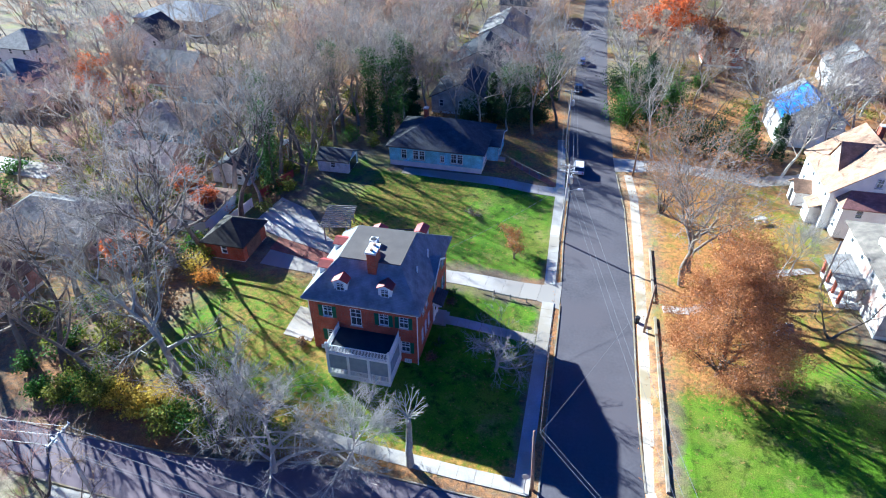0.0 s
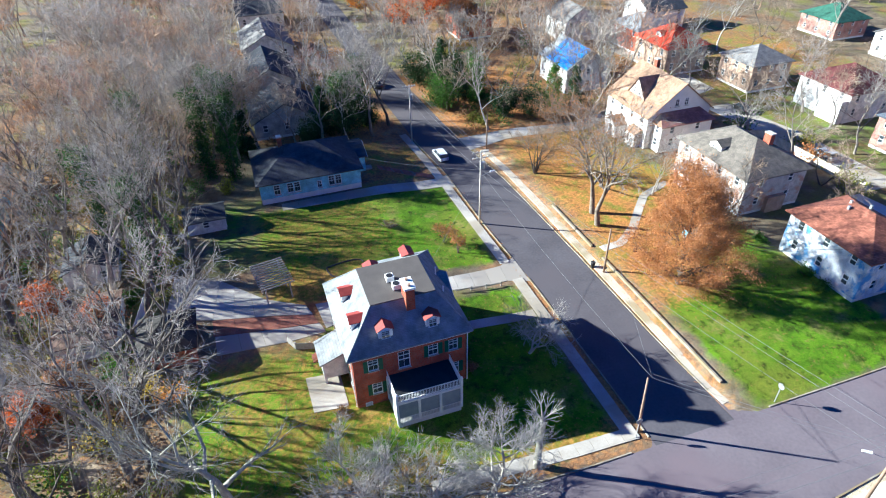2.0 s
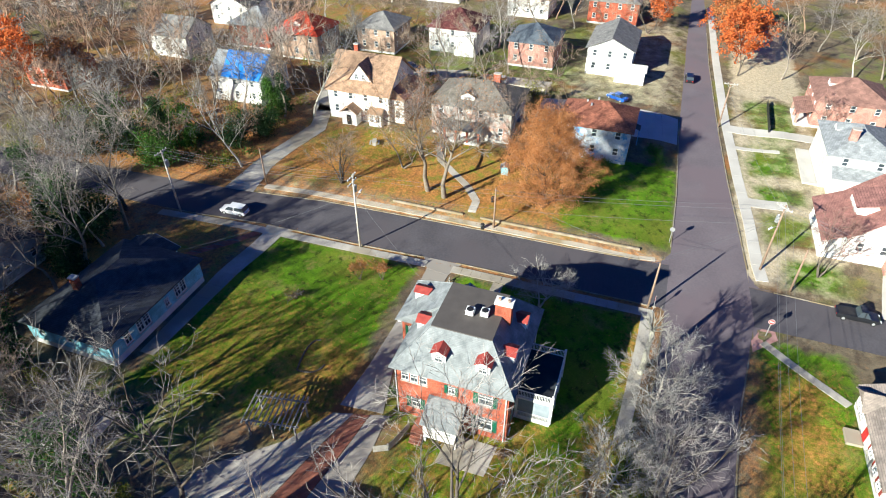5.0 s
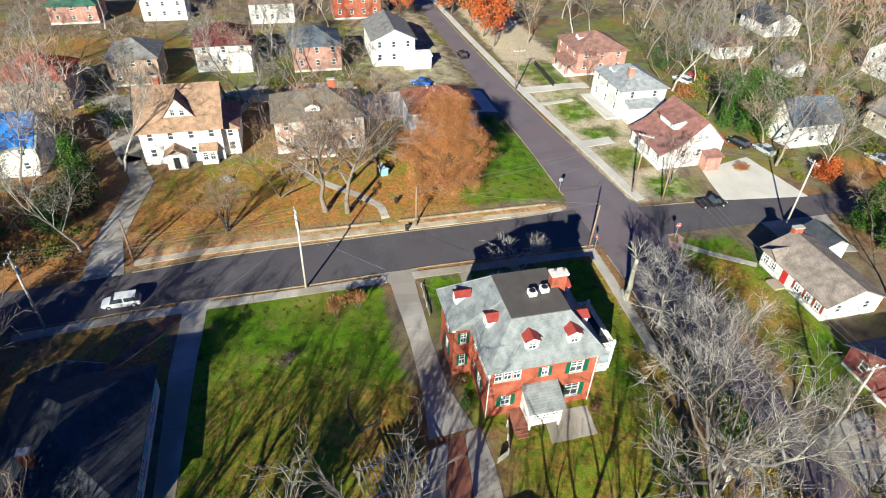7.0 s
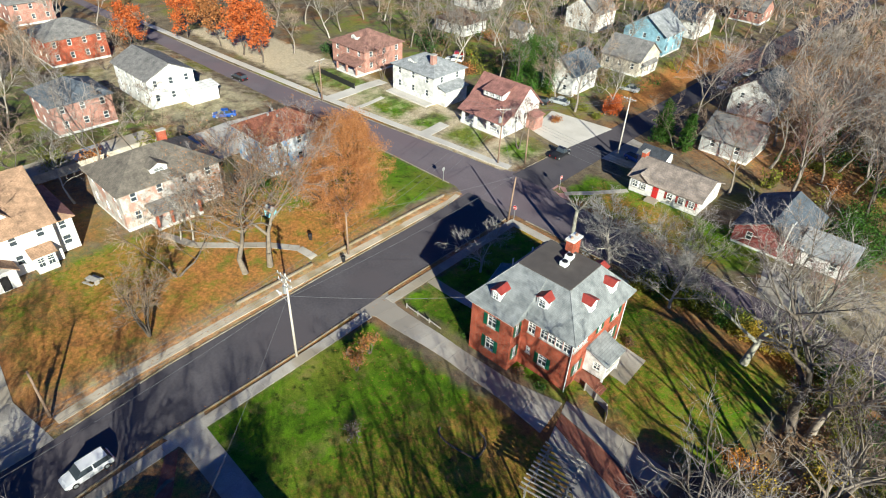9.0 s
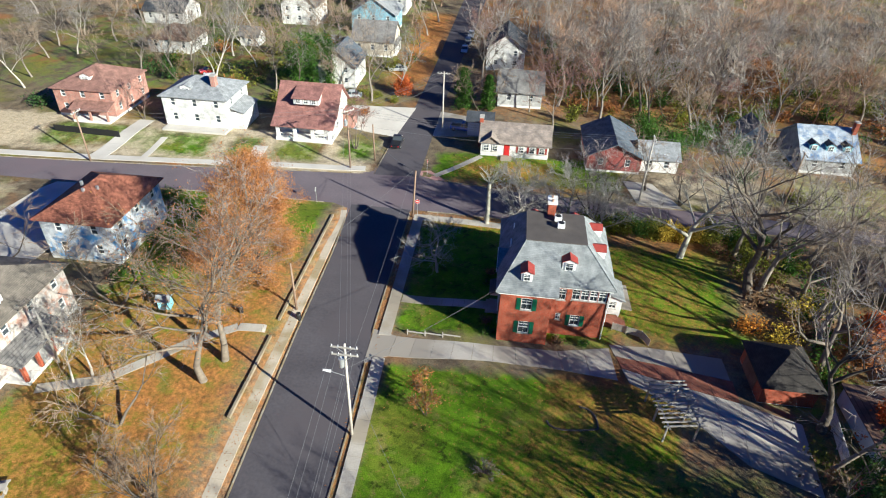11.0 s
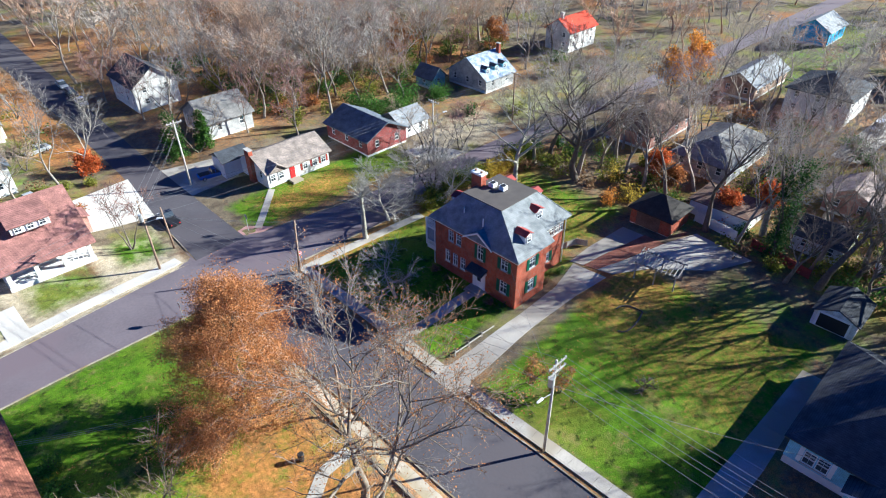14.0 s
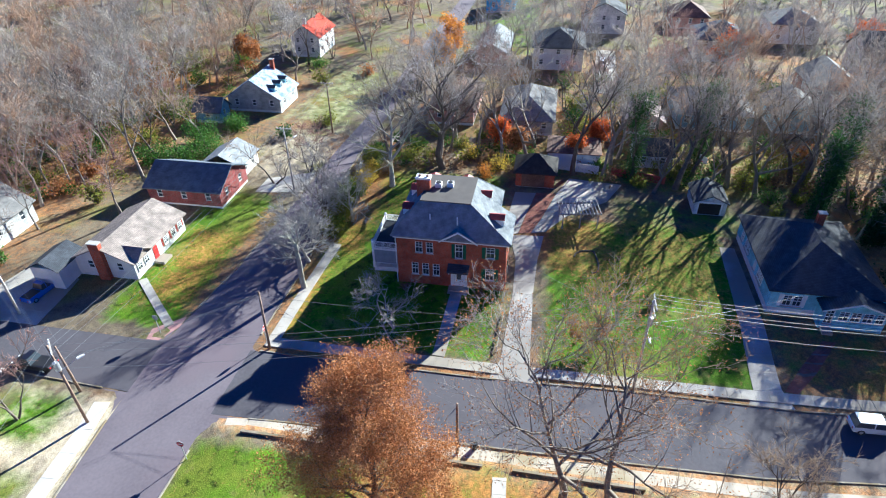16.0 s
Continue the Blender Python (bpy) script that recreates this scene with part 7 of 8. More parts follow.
def vehicle(name, x, y, turn, paint, label, long=4.7, wide=1.85, tall=1.55, kind="suv"):
    """A car facing its own +x."""
    v = thing(name, x, y, 0.035 if road_gap(x, y) == 0 else height(x, y) + 0.06, label, "truck" if kind == "pickup" else "car", "parked cars", turn)
    hl, hw = long / 2, wide / 2
    belt = 0.92
    sec = [(-hl, 0.80, 0.42, 0.80), (-hl + 0.12, 0.93, 0.30, belt), (-hl + 0.9, 1.0, 0.26, belt + 0.03), (0.2, 1.0, 0.26, belt), (hl - 1.3, 1.0, 0.26, belt - 0.02), (hl - 0.35, 0.94, 0.28, belt - 0.16), (hl, 0.76, 0.40, belt - 0.3)]
    s = Shape()
    for px, k, z0, z1 in sec:
        w = hw * k
        s.v += [(px, -w * 0.95, z0), (px, -w, (z0 + z1) / 2), (px, -w * 0.93, z1), (px, w * 0.93, z1), (px, w, (z0 + z1) / 2), (px, w * 0.95, z0)]
    for i in range(len(sec) - 1):
        for j in range(6):
            a, b_ = i * 6 + j, i * 6 + (j + 1) % 6
            s.f.append((a, a + 6, b_ + 6, b_))
    s.f += [tuple(range(6)), tuple(range(len(s.v) - 1, len(s.v) - 7, -1))]
    body = part("body", s, paint, v, smooth=False)
    if kind == "pickup":
        c0, c1, r0, r1 = -0.3, hl - 1.35, 0.0, hl - 1.95
        part("bed", Shape().box(-hl + 0.2, -0.42, -hw * 0.8, hw * 0.8, belt + 0.035, belt + 0.05), BLACK_PAINT, body, "dark cargo bed")
    elif kind == "sedan":
        c0, c1, r0, r1 = -hl + 0.75, hl - 1.1, -hl + 1.5, hl - 1.95
    else:
        c0, c1, r0, r1 = -hl + 0.12, hl - 1.1, -hl + 0.5, hl - 1.8
    g = Shape()
    lo, hi = hw * 0.9, hw * 0.74
    g.v += [(c0, -lo, belt), (c1, -lo, belt - 0.02), (c1, lo, belt - 0.02), (c0, lo, belt), (r0, -hi, tall - 0.05), (r1, -hi, tall - 0.05), (r1, hi, tall - 0.05), (r0, hi, tall - 0.05)]
    g.f += [(0, 1, 5, 4), (1, 2, 6, 5), (2, 3, 7, 6), (3, 0, 4, 7), (4, 5, 6, 7)]
    part("glasshouse", g, GLASS, v, "dark tinted windows")
    part("roof_panel", Shape().slab([(r0 - 0.05, -hi - 0.02, tall), (r1 + 0.05, -hi - 0.02, tall), (r1 + 0.05, hi + 0.02, tall), (r0 - 0.05, hi + 0.02, tall)], 0.06), paint, v)
    for px in (c0 + (c1 - c0) * 0.52,):
        for sgn in (-1, 1):
            part("pillar", Shape().slab([(px - 0.06, sgn * (lo + 0.004), belt), (px + 0.06, sgn * (lo + 0.004), belt), (px + 0.06, sgn * (hi + 0.02), tall - 0.03), (px - 0.06, sgn * (hi + 0.02), tall - 0.03)], 0.02), paint, v)
    for px in (-hl + 0.85, hl - 0.9):
        for sgn in (-1, 1):
            t = part("wheel", Shape().tube((px, sgn * (hw - 0.2), 0.33), (px, sgn * (hw + 0.012), 0.33), 0.33, 0.33, 16), TYRE, v)
            part("rim", Shape().tube((px, sgn * (hw + 0.013), 0.33), (px, sgn * (hw + 0.02), 0.33), 0.2, 0.19, 12), METAL, t)
    for sgn in (-1, 1):
        part("headlight", Shape().box(hl - 0.22, hl - 0.06, sgn * hw * 0.62 - 0.16, sgn * hw * 0.62 + 0.16, 0.56, 0.70), LAMP_GLASS, v)
        part("tail_light", Shape().box(-hl - 0.012, -hl + 0.08, sgn * hw * 0.66 - 0.1, sgn * hw * 0.66 + 0.1, 0.6, 0.8), RED_PAINT, v)
    return v


P_WHITE, P_BLACK, P_BLUE, P_RED, P_SILVER = car_paint("white_car_paint", (0.75, 0.76, 0.78)), car_paint("black_car_paint", (0.012, 0.013, 0.016)), car_paint("blue_car_paint", (0.015, 0.09, 0.42)), car_paint("red_car_paint", (0.4, 0.02, 0.02)), car_paint("silver_car_paint", (0.42, 0.44, 0.46))
vehicle("car", -0.9, 100.2, 92, P_WHITE, "white crossover parked at the avenue kerb", kind="suv")
vehicle("car", 5.2, 9.3, -90, P_BLACK, "black pickup truck parked at the south kerb", 5.2, 1.95, 1.75, "pickup")
vehicle("car", -6.6, 0.6, 172, P_BLUE, "blue pickup truck on the shaded parking pad", 5.0, 1.9, 1.7, "pickup")
vehicle("car", 22.6, -7.8, 15, P_BLACK, "dark car on the bleached parking lot", kind="suv")
vehicle("car", 19.2, -11.2, 10, P_SILVER, "silver car beside the parking lot", kind="sedan")
vehicle("car", 80.0, 32.6, 3, P_BLACK, "dark car parked along the side street", kind="suv")
vehicle("car", 62.5, 47.0, 60, P_BLUE, "dark blue car on the pale parking court", kind="sedan")
vehicle("car", -2.3, -52.5, 90, P_WHITE, "white car parked down the south street", kind="sedan")
vehicle("car", -2.6, -60.0, 90, P_BLACK, "dark car parked down the south street", kind="suv")
vehicle("car", -2.9, -67.5, 90, P_SILVER, "silver car parked down the south street", kind="sedan")
vehicle("car", 55.8, -20.0, 40, P_RED, "red car under bare trees", kind="sedan")
vehicle("car", 54.0, -14.6, 20, P_WHITE, "white car under bare trees", kind="suv")
vehicle("car", -3.0, 140.0, 92, P_BLACK, "dark car parked up the avenue", kind="sedan")
vehicle("car", -3.2, 160.5, 92, P_BLUE, "blue car parked up the avenue", kind="suv")
vehicle("car", 62.8, 74.0, 95, P_SILVER, "silver car in the back lane", kind="suv")
vehicle("car", 64.0, 96.0, 80, P_BLACK, "dark car in the back lane", kind="sedan")
vehicle("car", -109.0, 77.0, 0, P_WHITE, "white car on the west lane", kind="suv")
vehicle("car", 12.5, -31.5, 10, P_SILVER, "grey car in a side drive", kind="sedan")


# ---- garden things ----


def garden_edge(x, y):
    """The kidney-shaped bed's raised timber rim."""
    e = thing("garden_bed", x, y, height(x, y), "kidney-shaped bed edged with dark timber", "garden bed")
    pts = [(2.6 * math.cos(a) + 0.6 * math.cos(2 * a), 1.5 * math.sin(a) + 0.5 * math.sin(2 * a + 1)) for a in [i * 2 * math.pi / 22 for i in range(18)]]
    for (x0, y0), (x1, y1) in zip(pts[:-1], pts[1:]):
        part("edging", Shape().tube((x0, y0, 0.05), (x1, y1, 0.05), 0.11, 0.11, 6), DARK_BARK, e)


garden_edge(-25.2, 72.4)


def bin_at(x, y, mat, label):
    t = thing("trash_bin", x, y, height(x, y), label, "bin", "trash bins")
    part("bin_body", Shape().tube((0, 0, 0), (0, 0, 0.9), 0.26, 0.32, 10), mat, t)
    part("lid", Shape().tube((0, 0, 0.903), (0, 0, 0.98), 0.34, 0.28, 10), mat, t)


bin_at(8.1, 60.9, BLACK_PAINT, "black trash bin on the verge")
bin_at(15.2, 61.3, BLACK_PAINT, "black trash bin beside the garden walk")


def garden_shed(x, y):
    t = thing("play_hut", x, y, height(x, y), "small blue-grey garden hut on the lawn", "shed", turn=10)
    part("hut_wall", Shape().box(-0.7, 0.7, -0.6, 0.6, 0, 1.4), BLUE_SIDING, t)
    part("hut_roof", Shape().slab([(-0.9, -0.8, 1.35), (0.9, -0.8, 1.35), (0.9, 0, 1.9), (-0.9, 0, 1.9)], 0.08).slab([(0.9, 0.8, 1.35), (-0.9, 0.8, 1.35), (-0.9, 0, 1.9), (0.9, 0, 1.9)], 0.08), STEEL_ROOF, t)


garden_shed(24.6, 61.8)


def bench_table(x, y):
    t = thing("garden_table", x, y, height(x, y), "weathered wooden garden table with benches on the grass", "table", turn=20)
    part("tabletop", Shape().box(-0.9, 0.9, -0.4, 0.4, 0.7, 0.76), GREY_WOOD, t)
    for s in (-1, 1):
        part("bench_seat", Shape().box(-0.9, 0.9, s * 0.8 - 0.14, s * 0.8 + 0.14, 0.42, 0.47), GREY_WOOD, t)
        part("leg_frame", Shape().box(s * 0.7 - 0.05, s * 0.7 + 0.05, -0.9, 0.9, 0.33, 0.42).box(s * 0.7 - 0.05, s * 0.7 + 0.05, -0.3, 0.3, 0, 0.7), GREY_WOOD, t)


bench_table(26.8, 88.0)


def backboard(x, y):
    t = thing("basketball_hoop", x, y, height(x, y), "basketball hoop with white backboard in the back yard", "hoop", turn=30)
    part("shaft", Shape().tube((0, 0, -0.2), (0, 0, 3.2), 0.06, 0.06, 8), METAL, t)
    part("board", Shape().box(-0.9, 0.9, -0.2, -0.15, 2.8, 3.9), WHITE, t, "white backboard")
    part("ring", Shape().tube((0, -0.45, 3.0), (0, -0.45, 3.03), 0.23, 0.23, 12), RED_PAINT, t)


backboard(-52.5, 91.5)

# ---- shrubs and evergreens ----
bare_tree(-16.2, 79.8, 31, 1.3, 0.05, DARK_BARK, TWIG, "low grey heap of dead garden stems", "dead_perennials", "shrubs", (BROWN_LEAF, 260, 0.07, 0.25), limbs=24, forks=4, twigs=4, fine=3, stems=8, spread=1.6, up=0.05, reach=2.0, twig_w=0.02)
for i, (x, y, w, t) in enumerate(((36.8, 36.6, 3.2, 2.2), (40.5, 37.4, 3.0, 2.4), (33.0, 45.5, 2.2, 1.6), (33.4, 48.8, 2.2, 1.8), (33.6, 57.0, 2.0, 1.5))):
    leafy("shrub", x, y, 100 + i, w, t, GREEN_LEAF, 900, 0.12, "rounded green shrub against the painted house")
for i in range(20):
    x = -54 + i * 1.45
    leafy("hedge_shrub", x + random.uniform(-0.7, 0.7), 34.2 + random.uniform(-0.6, 1.2), 520 + i, random.uniform(3.0, 4.2), random.uniform(2.8, 4.4), YELLOW_LEAF if i in (6, 7, 8, 9) else OLIVE_LEAF if i % 3 else GREEN_LEAF, 1700, 0.13, "straggling olive-green roadside shrub", "roadside hedge")
for i, (x, y, w, t) in enumerate(((-50.0, 57.3, 4.4, 3.4), (-47.2, 55.6, 3.4, 2.6), (-54.0, 51.8, 4.2, 3.6), (-52.5, 74.5, 2.8, 2.4), (-47.5, 80.8, 2.6, 2.2), (-44.0, 100.5, 4.0, 4.4), (-48.5, 97.5, 4.2, 4.0), (-52.0, 101.5, 3.4, 3.4), (-39.0, 100.0, 2.8, 3.0), (-56.0, 94.5, 3.4, 3.0), (-53.0, 44.5, 3.6, 2.8), (-56.5, 41.5, 3.2, 2.6))):
    leafy("yard_shrub", x, y, 150 + i, w, t, YELLOW_LEAF if i in (0, 2) else OLIVE_LEAF if i % 2 == 0 else GOLD_LEAF if i == 1 else GREEN_LEAF, 900, 0.13, "yellow-green shrub at the yard's edge")
for i, (x, y, w, t) in enumerate(((-43, 0.5, 7, 4.5), (-48, 3.5, 8, 5.0), (-53, -1, 7, 4.6), (-44, -5, 7, 4.2), (-60, 3, 6, 3.6))):
    leafy("thicket", x, y, 170 + i, w, t, GREEN_LEAF, 2200, 0.17, "dense green evergreen thicket", "thicket")
for i, (x, y, w, t) in enumerate(((7.2, 121.5, 7.5, 9.0), (11.4, 123.6, 8.5, 11.0), (8.6, 129.5, 8.0, 10.5), (14.6, 120.4, 6.5, 8.5), (6.6, 137.5, 8.0, 10.5), (11.8, 136.0, 8.0, 10.0), (15.6, 127.5, 7.5, 9.5), (33.2, 111.5, 5.0, 8.5), (22.5, 109.6, 6.0, 9.0), (27.5, 110.4, 7.0, 10.0), (17.6, 111.8, 5.5, 8.0))):
    leafy("cedar", x, y, 190 + i, w, t, CEDAR_LEAF if i % 3 else GREEN_LEAF, 4600, 0.165, "dark green bushy cedar beside the avenue", "cedars", "tree", i % 2 == 1)
for i, (x, y, w, t) in enumerate(((-5.6, -11.4, 6.6, 9.0), (-11.0, -10.6, 5.0, 7.0), (-19.5, 117.0, 5.5, 9.5), (-34.5, 112.0, 4.5, 9.0))):
    leafy("spruce", x, y, 210 + i, w, t, GREEN_LEAF if i < 2 else CEDAR_LEAF, 5200, 0.19, "dark conifer close to a house wall", "conifers", "tree", True)
for i, (x, y, w, t) in enumerate(((-15.6, 115.2, 7.5, 10.5), (-22.5, 111.0, 4.5, 8.0), (-10.8, 118.5, 6.0, 9.0))):
    leafy("holly_tree", x, y, 215 + i, w, t, CEDAR_LEAF, 5000, 0.165, "broad dark evergreen beside the bungalow", "evergreens", "tree")
for i, (x, y) in enumerate(((14.6, -3.0), (16.8, -13.0), (9.5, -11.6), (13.6, -12.4))):
    leafy("lot_shrub", x, y, 220 + i, 2.6, 1.6, OLIVE_LEAF if i else ORANGE_LEAF, 700, 0.13, "shrub along the edge of the parking lot")
for i, (x, y) in enumerate(((-14.9, 48.6), (-14.6, 51.0), (-14.8, 58.6), (-15.2, 60.4), (-23.5, 60.9), (-26.5, 61.0), (-30.2, 47.2))):
    leafy("foundation_shrub", x, y, 230 + i, 1.6, 1.0, GREEN_LEAF if i % 2 else BROWN_LEAF, 320, 0.1, "low clipped shrub beside the brick wall")


# undergrowth beneath the bare woods
UNDER = [(-50.5, 86.5), (-48.2, 90.5), (-53.8, 88.5), (-51.5, 98.4), (-50.1, 102.8), (-52.2, 107.6), (-47.9, 113.2), (-46.0, 105.5), (-56.0, 100.0), (-58.5, 96.0), (-57.0, 106.5), (-62.0, 92.0), (-55.0, 84.0), (-59.5, 86.5), (-52.9, 54.5), (-50.6, 60.6), (-53.5, 62.0), (-57.8, 49.6), (-51.0, 41.0), (-48.0, 38.2), (-52.0, 37.6), (-58.5, 36.8), (-62.5, 44.0), (-63.0, 52.5)]
for i, (x, y) in enumerate(UNDER):
    leafy("undergrowth_bush", x, y, 700 + i, random.uniform(2.6, 4.6), random.uniform(1.6, 3.6), (OLIVE_LEAF, GREEN_LEAF, OLIVE_LEAF, OLIVE_LEAF, BROWN_LEAF)[i % 5], 700, 0.14, "straggling bush under bare trees", "undergrowth")
FAR_UNDER = [(-46.9, 7.5), (-33, -21), (-35.5, -26), (-28.5, -6.5), (-38, -14), (-44, -18), (-52, -12), (-58, -20), (-66, -14), (-74, -16), (-84, -18), (-94, -24), (-30, -34), (-44, -36), (-58, -38), (-26, -56), (-40, -52), (-54, -58), (-88, 12), (-96, 20), (-100, 6), (-66, 20), (-58, 14), (34, -6), (46, -10), (38, -22), (54, -20), (62, -14), (44, -36), (34, -48), (66, -22), (14, -32), (80, 6), (57, 64), (60, 74), (56, 88), (64, 80), (52, 108), (58, 114), (48, 134), (24, 146), (18, 152), (40, 150), (-10, 120), (-12, 132), (-10, 146), (-40, 124), (-46, 130), (-52, 122), (-62, 110), (-66, 104), (-70, 74), (-90, 80), (-92, 92), (-96, 56), (-92, 68), (-66, 70), (-90, 100), (-64, 120), (-70, 130), (-84, 134), (-56, 140), (-44, 150), (-60, 156)]
rnd6 = random.Random(66)
for x0, x1, y0, y1, n in ((-64, -24, -60, -14, 16), (-104, -64, -50, -10, 12), (34, 76, -58, -8, 8), (-104, -62, 66, 130, 8)):
    FAR_UNDER += [(rnd6.uniform(x0, x1), rnd6.uniform(y0, y1)) for _ in range(n)]
for i, (x, y) in enumerate(FAR_UNDER):
    if road_gap(x, y) < 2 or any(a - 1 < x < b_ + 1 and c - 1 < y < d + 1 for a, b_, c, d in FOOT):
        continue
    leafy("undergrowth_bush", x, y, 800 + i, random.uniform(3.5, 7.0), random.uniform(2.2, 5.0), (GREEN_LEAF, OLIVE_LEAF, IVY_LEAF, OLIVE_LEAF, ORANGE_LEAF)[i % 5], 500, 0.22, "bushy undergrowth beneath bare trees", "undergrowth")


def ivy_tree(x, y, seed, tall, label, leaf=None):
    """A bare trunk wrapped in ivy."""
    rs = np.random.RandomState(seed)
    t = bare_tree(x, y, seed, tall, 0.36, DARK_BARK, TWIG, label, "ivy_tree", "ivy-clad trees", limbs=8, forks=4, twigs=5, fine=3, clear=0.35, spread=0.5)
    pts = []
    for k in range(140):
        z = tall * 0.8 * k / 140
        a, rr = rs.uniform(0, 6.28), rs.uniform(0.3, 0.8) + 1.3 * max(0.0, z / tall - 0.25)
        pts.append((rr * math.cos(a), rr * math.sin(a), z))
    v, f = leaves([Vector(p) for p in pts], 4200, 0.17, 0.55, seed)
    v[:, 2] = np.maximum(v[:, 2], 0.05)
    leaf = leaf or IVY_LEAF
    part("ivy", leaf_mesh("ivy", v, f, leaf), leaf, t, "green ivy")


for i, (x, y, t) in enumerate(((-37.4, 104.5, 19), (-41.5, 106.5, 20), (-52.0, 112.0, 19), (-36.4, 112.0, 20), (-39.2, 116.5, 20), (-15.8, 117.4, 14), (-13.2, 121.0, 13), (-8.5, 133.0, 13))):
    ivy_tree(x, y, 300 + i, t, "tall tree wrapped in dark ivy")

for i, (x, y, t) in enumerate(((28.2, -12.4, 16), (30.6, -10.0, 14), (25.0, -14.6, 15))):
    ivy_tree(x, y, 340 + i, t, "tall tree wrapped in bright green ivy", GREEN_LEAF)

# coloured trees
for i, (x, y, t, mat) in enumerate(((-101.5, 103.5, 11, RED_LEAF), (14.5, 163.0, 18, RED_LEAF), (25.5, 160.0, 12, ORANGE_LEAF), (86.0, 22.0, 14, RED_LEAF), (94.0, 22.5, 15, RED_LEAF), (104.0, 23.0, 14, ORANGE_LEAF), (116.0, 26.0, 13, RED_LEAF), (112.5, 43.0, 11, RED_LEAF),
                                    (-104.0, 40.0, 12, GOLD_LEAF), (-100.0, 37.5, 10, GOLD_LEAF), (-60.0, 55.5, 5, RED_LEAF), (-57.5, 60.0, 4.5, ORANGE_LEAF), (-56.0, 70.5, 4.5, RED_LEAF), (-62.0, 74.5, 5, RED_LEAF), (-70, -22, 10, ORANGE_LEAF), (-60, -50, 11, ORANGE_LEAF), (-40, -60, 11, ORANGE_LEAF), (-92, -8, 9, ORANGE_LEAF), (8.4, -15.5, 4, RED_LEAF), (-124, 140, 9, RED_LEAF), (8.5, 196, 10, GOLD_LEAF))):
    bare_tree(x, y, 400 + i, t, 0.22, DARK_BARK, WARM_TWIG, "tree holding bright orange autumn leaves", "autumn_tree", "autumn trees", (mat, 3200, 0.16 + 0.008 * t, 0.45), limbs=9, forks=4, twigs=4, fine=2, clear=0.15, spread=0.7)

# ---- the bare woods between the houses ----
KINDS = []
for i, (bark, twig, tall, r, kw) in enumerate((
        (BARK, TWIG, 19.0, 0.34, dict(spread=0.6)), (DARK_BARK, TWIG, 21.0, 0.38, dict(spread=0.5, up=0.5)), (BARK, WARM_TWIG, 16.0, 0.3, dict(spread=0.75)),
        (PALE_BARK, PALE_TWIG, 17.0, 0.3, dict(spread=0.65)), (DARK_BARK, WARM_TWIG, 13.0, 0.22, dict(spread=0.7, stems=2)), (BARK, TWIG, 23.0, 0.42, dict(spread=0.55, clear=0.4)), (DARK_BARK, RED_TWIG, 10.0, 0.16, dict(spread=0.7, stems=3)), (BARK, RED_TWIG, 15.0, 0.26, dict(spread=0.65)))):
    wood, tw, _ = grow(500 + i, tall, r, limbs=9, forks=5, twigs=6, fine=3, twig_w=0.042, slim=True, crook=0.3, stout=0.62, **kw)
    KINDS.append((wood.mesh("trunk", bark, True), tw.mesh("crown", twig), bark, twig))

# sparser trees that stand singly along the lawns
for i, (bark, twig, tall, r, kw) in enumerate(((BARK, TWIG, 20.0, 0.4, dict(spread=0.6)), (DARK_BARK, TWIG, 22.0, 0.42, dict(spread=0.55, up=0.5, clear=0.4)), (TAN_BARK, WARM_TWIG, 18.0, 0.36, dict(spread=0.75)))):
    wood, tw, _ = grow(540 + i, tall, r * 1.3, limbs=9, forks=5, twigs=6, fine=3, shoot=0.65, twig_w=0.024, crook=0.32, stout=0.72, **kw)
    KINDS.append((wood.mesh("trunk", bark, True), tw.mesh("crown", twig), bark, twig))


def in_foot(x, y):
    return any(a < x < b_ and c < y < d for a, b_, c, d in FOOT)


OPEN = [(-36, 0, 33, 100), (-48, -28, 36, 60), (-46, -30, 58, 108), (0, 35, 33, 104), (5, 36, 9, 24), (28, 60, 10, 24), (-32, 0, 11, 24), (4, 19, -10, 8), (-13, 0, -9, 5), (45, 61, 33, 66), (35, 47, 100, 108), (58, 68, 60, 100), (-125, -88, 73, 82), (60, 68, 104, 120), (-60, -40, 14, 26), (-100, -62, 10, 24), (-190, -130, 38, 60)]
PLANTED = []


def free(x, y, gap):
    if road_gap(x, y) < 2.5 or in_foot(x, y) or any(a < x < b_ and c < y < d for a, b_, c, d in OPEN):
        return False
    return all((x - u) ** 2 + (y - v) ** 2 > gap * gap for u, v in PLANTED)


def wood_tree(x, y, rnd, kinds=range(8)):
    k = rnd.choice(list(kinds))
    tm, cm, bark, twig = KINDS[k]
    s = rnd.uniform(0.75, 1.12)
    t = new("bare_tree")
    t.matrix_world = pose(x, y, height(x, y), rnd.uniform(-3, 3), rnd.uniform(-3, 3), rnd.uniform(0, 360)) @ Matrix.Diagonal((s, s, s * rnd.uniform(0.9, 1.1), 1))
    tagged(t, ("bare deciduous tree with fine grey twigs", "bare deciduous tree with fine brown twigs", "pale-barked bare deciduous tree", "bare deciduous tree with reddish twigs")[0 if twig is TWIG else 1 if twig is WARM_TWIG else 2 if twig is PALE_TWIG else 3], "tree", "bare trees of the woods")
    part("trunk", tm, bark, t)
    part("crown", cm, twig, t)
    PLANTED.append((x, y))


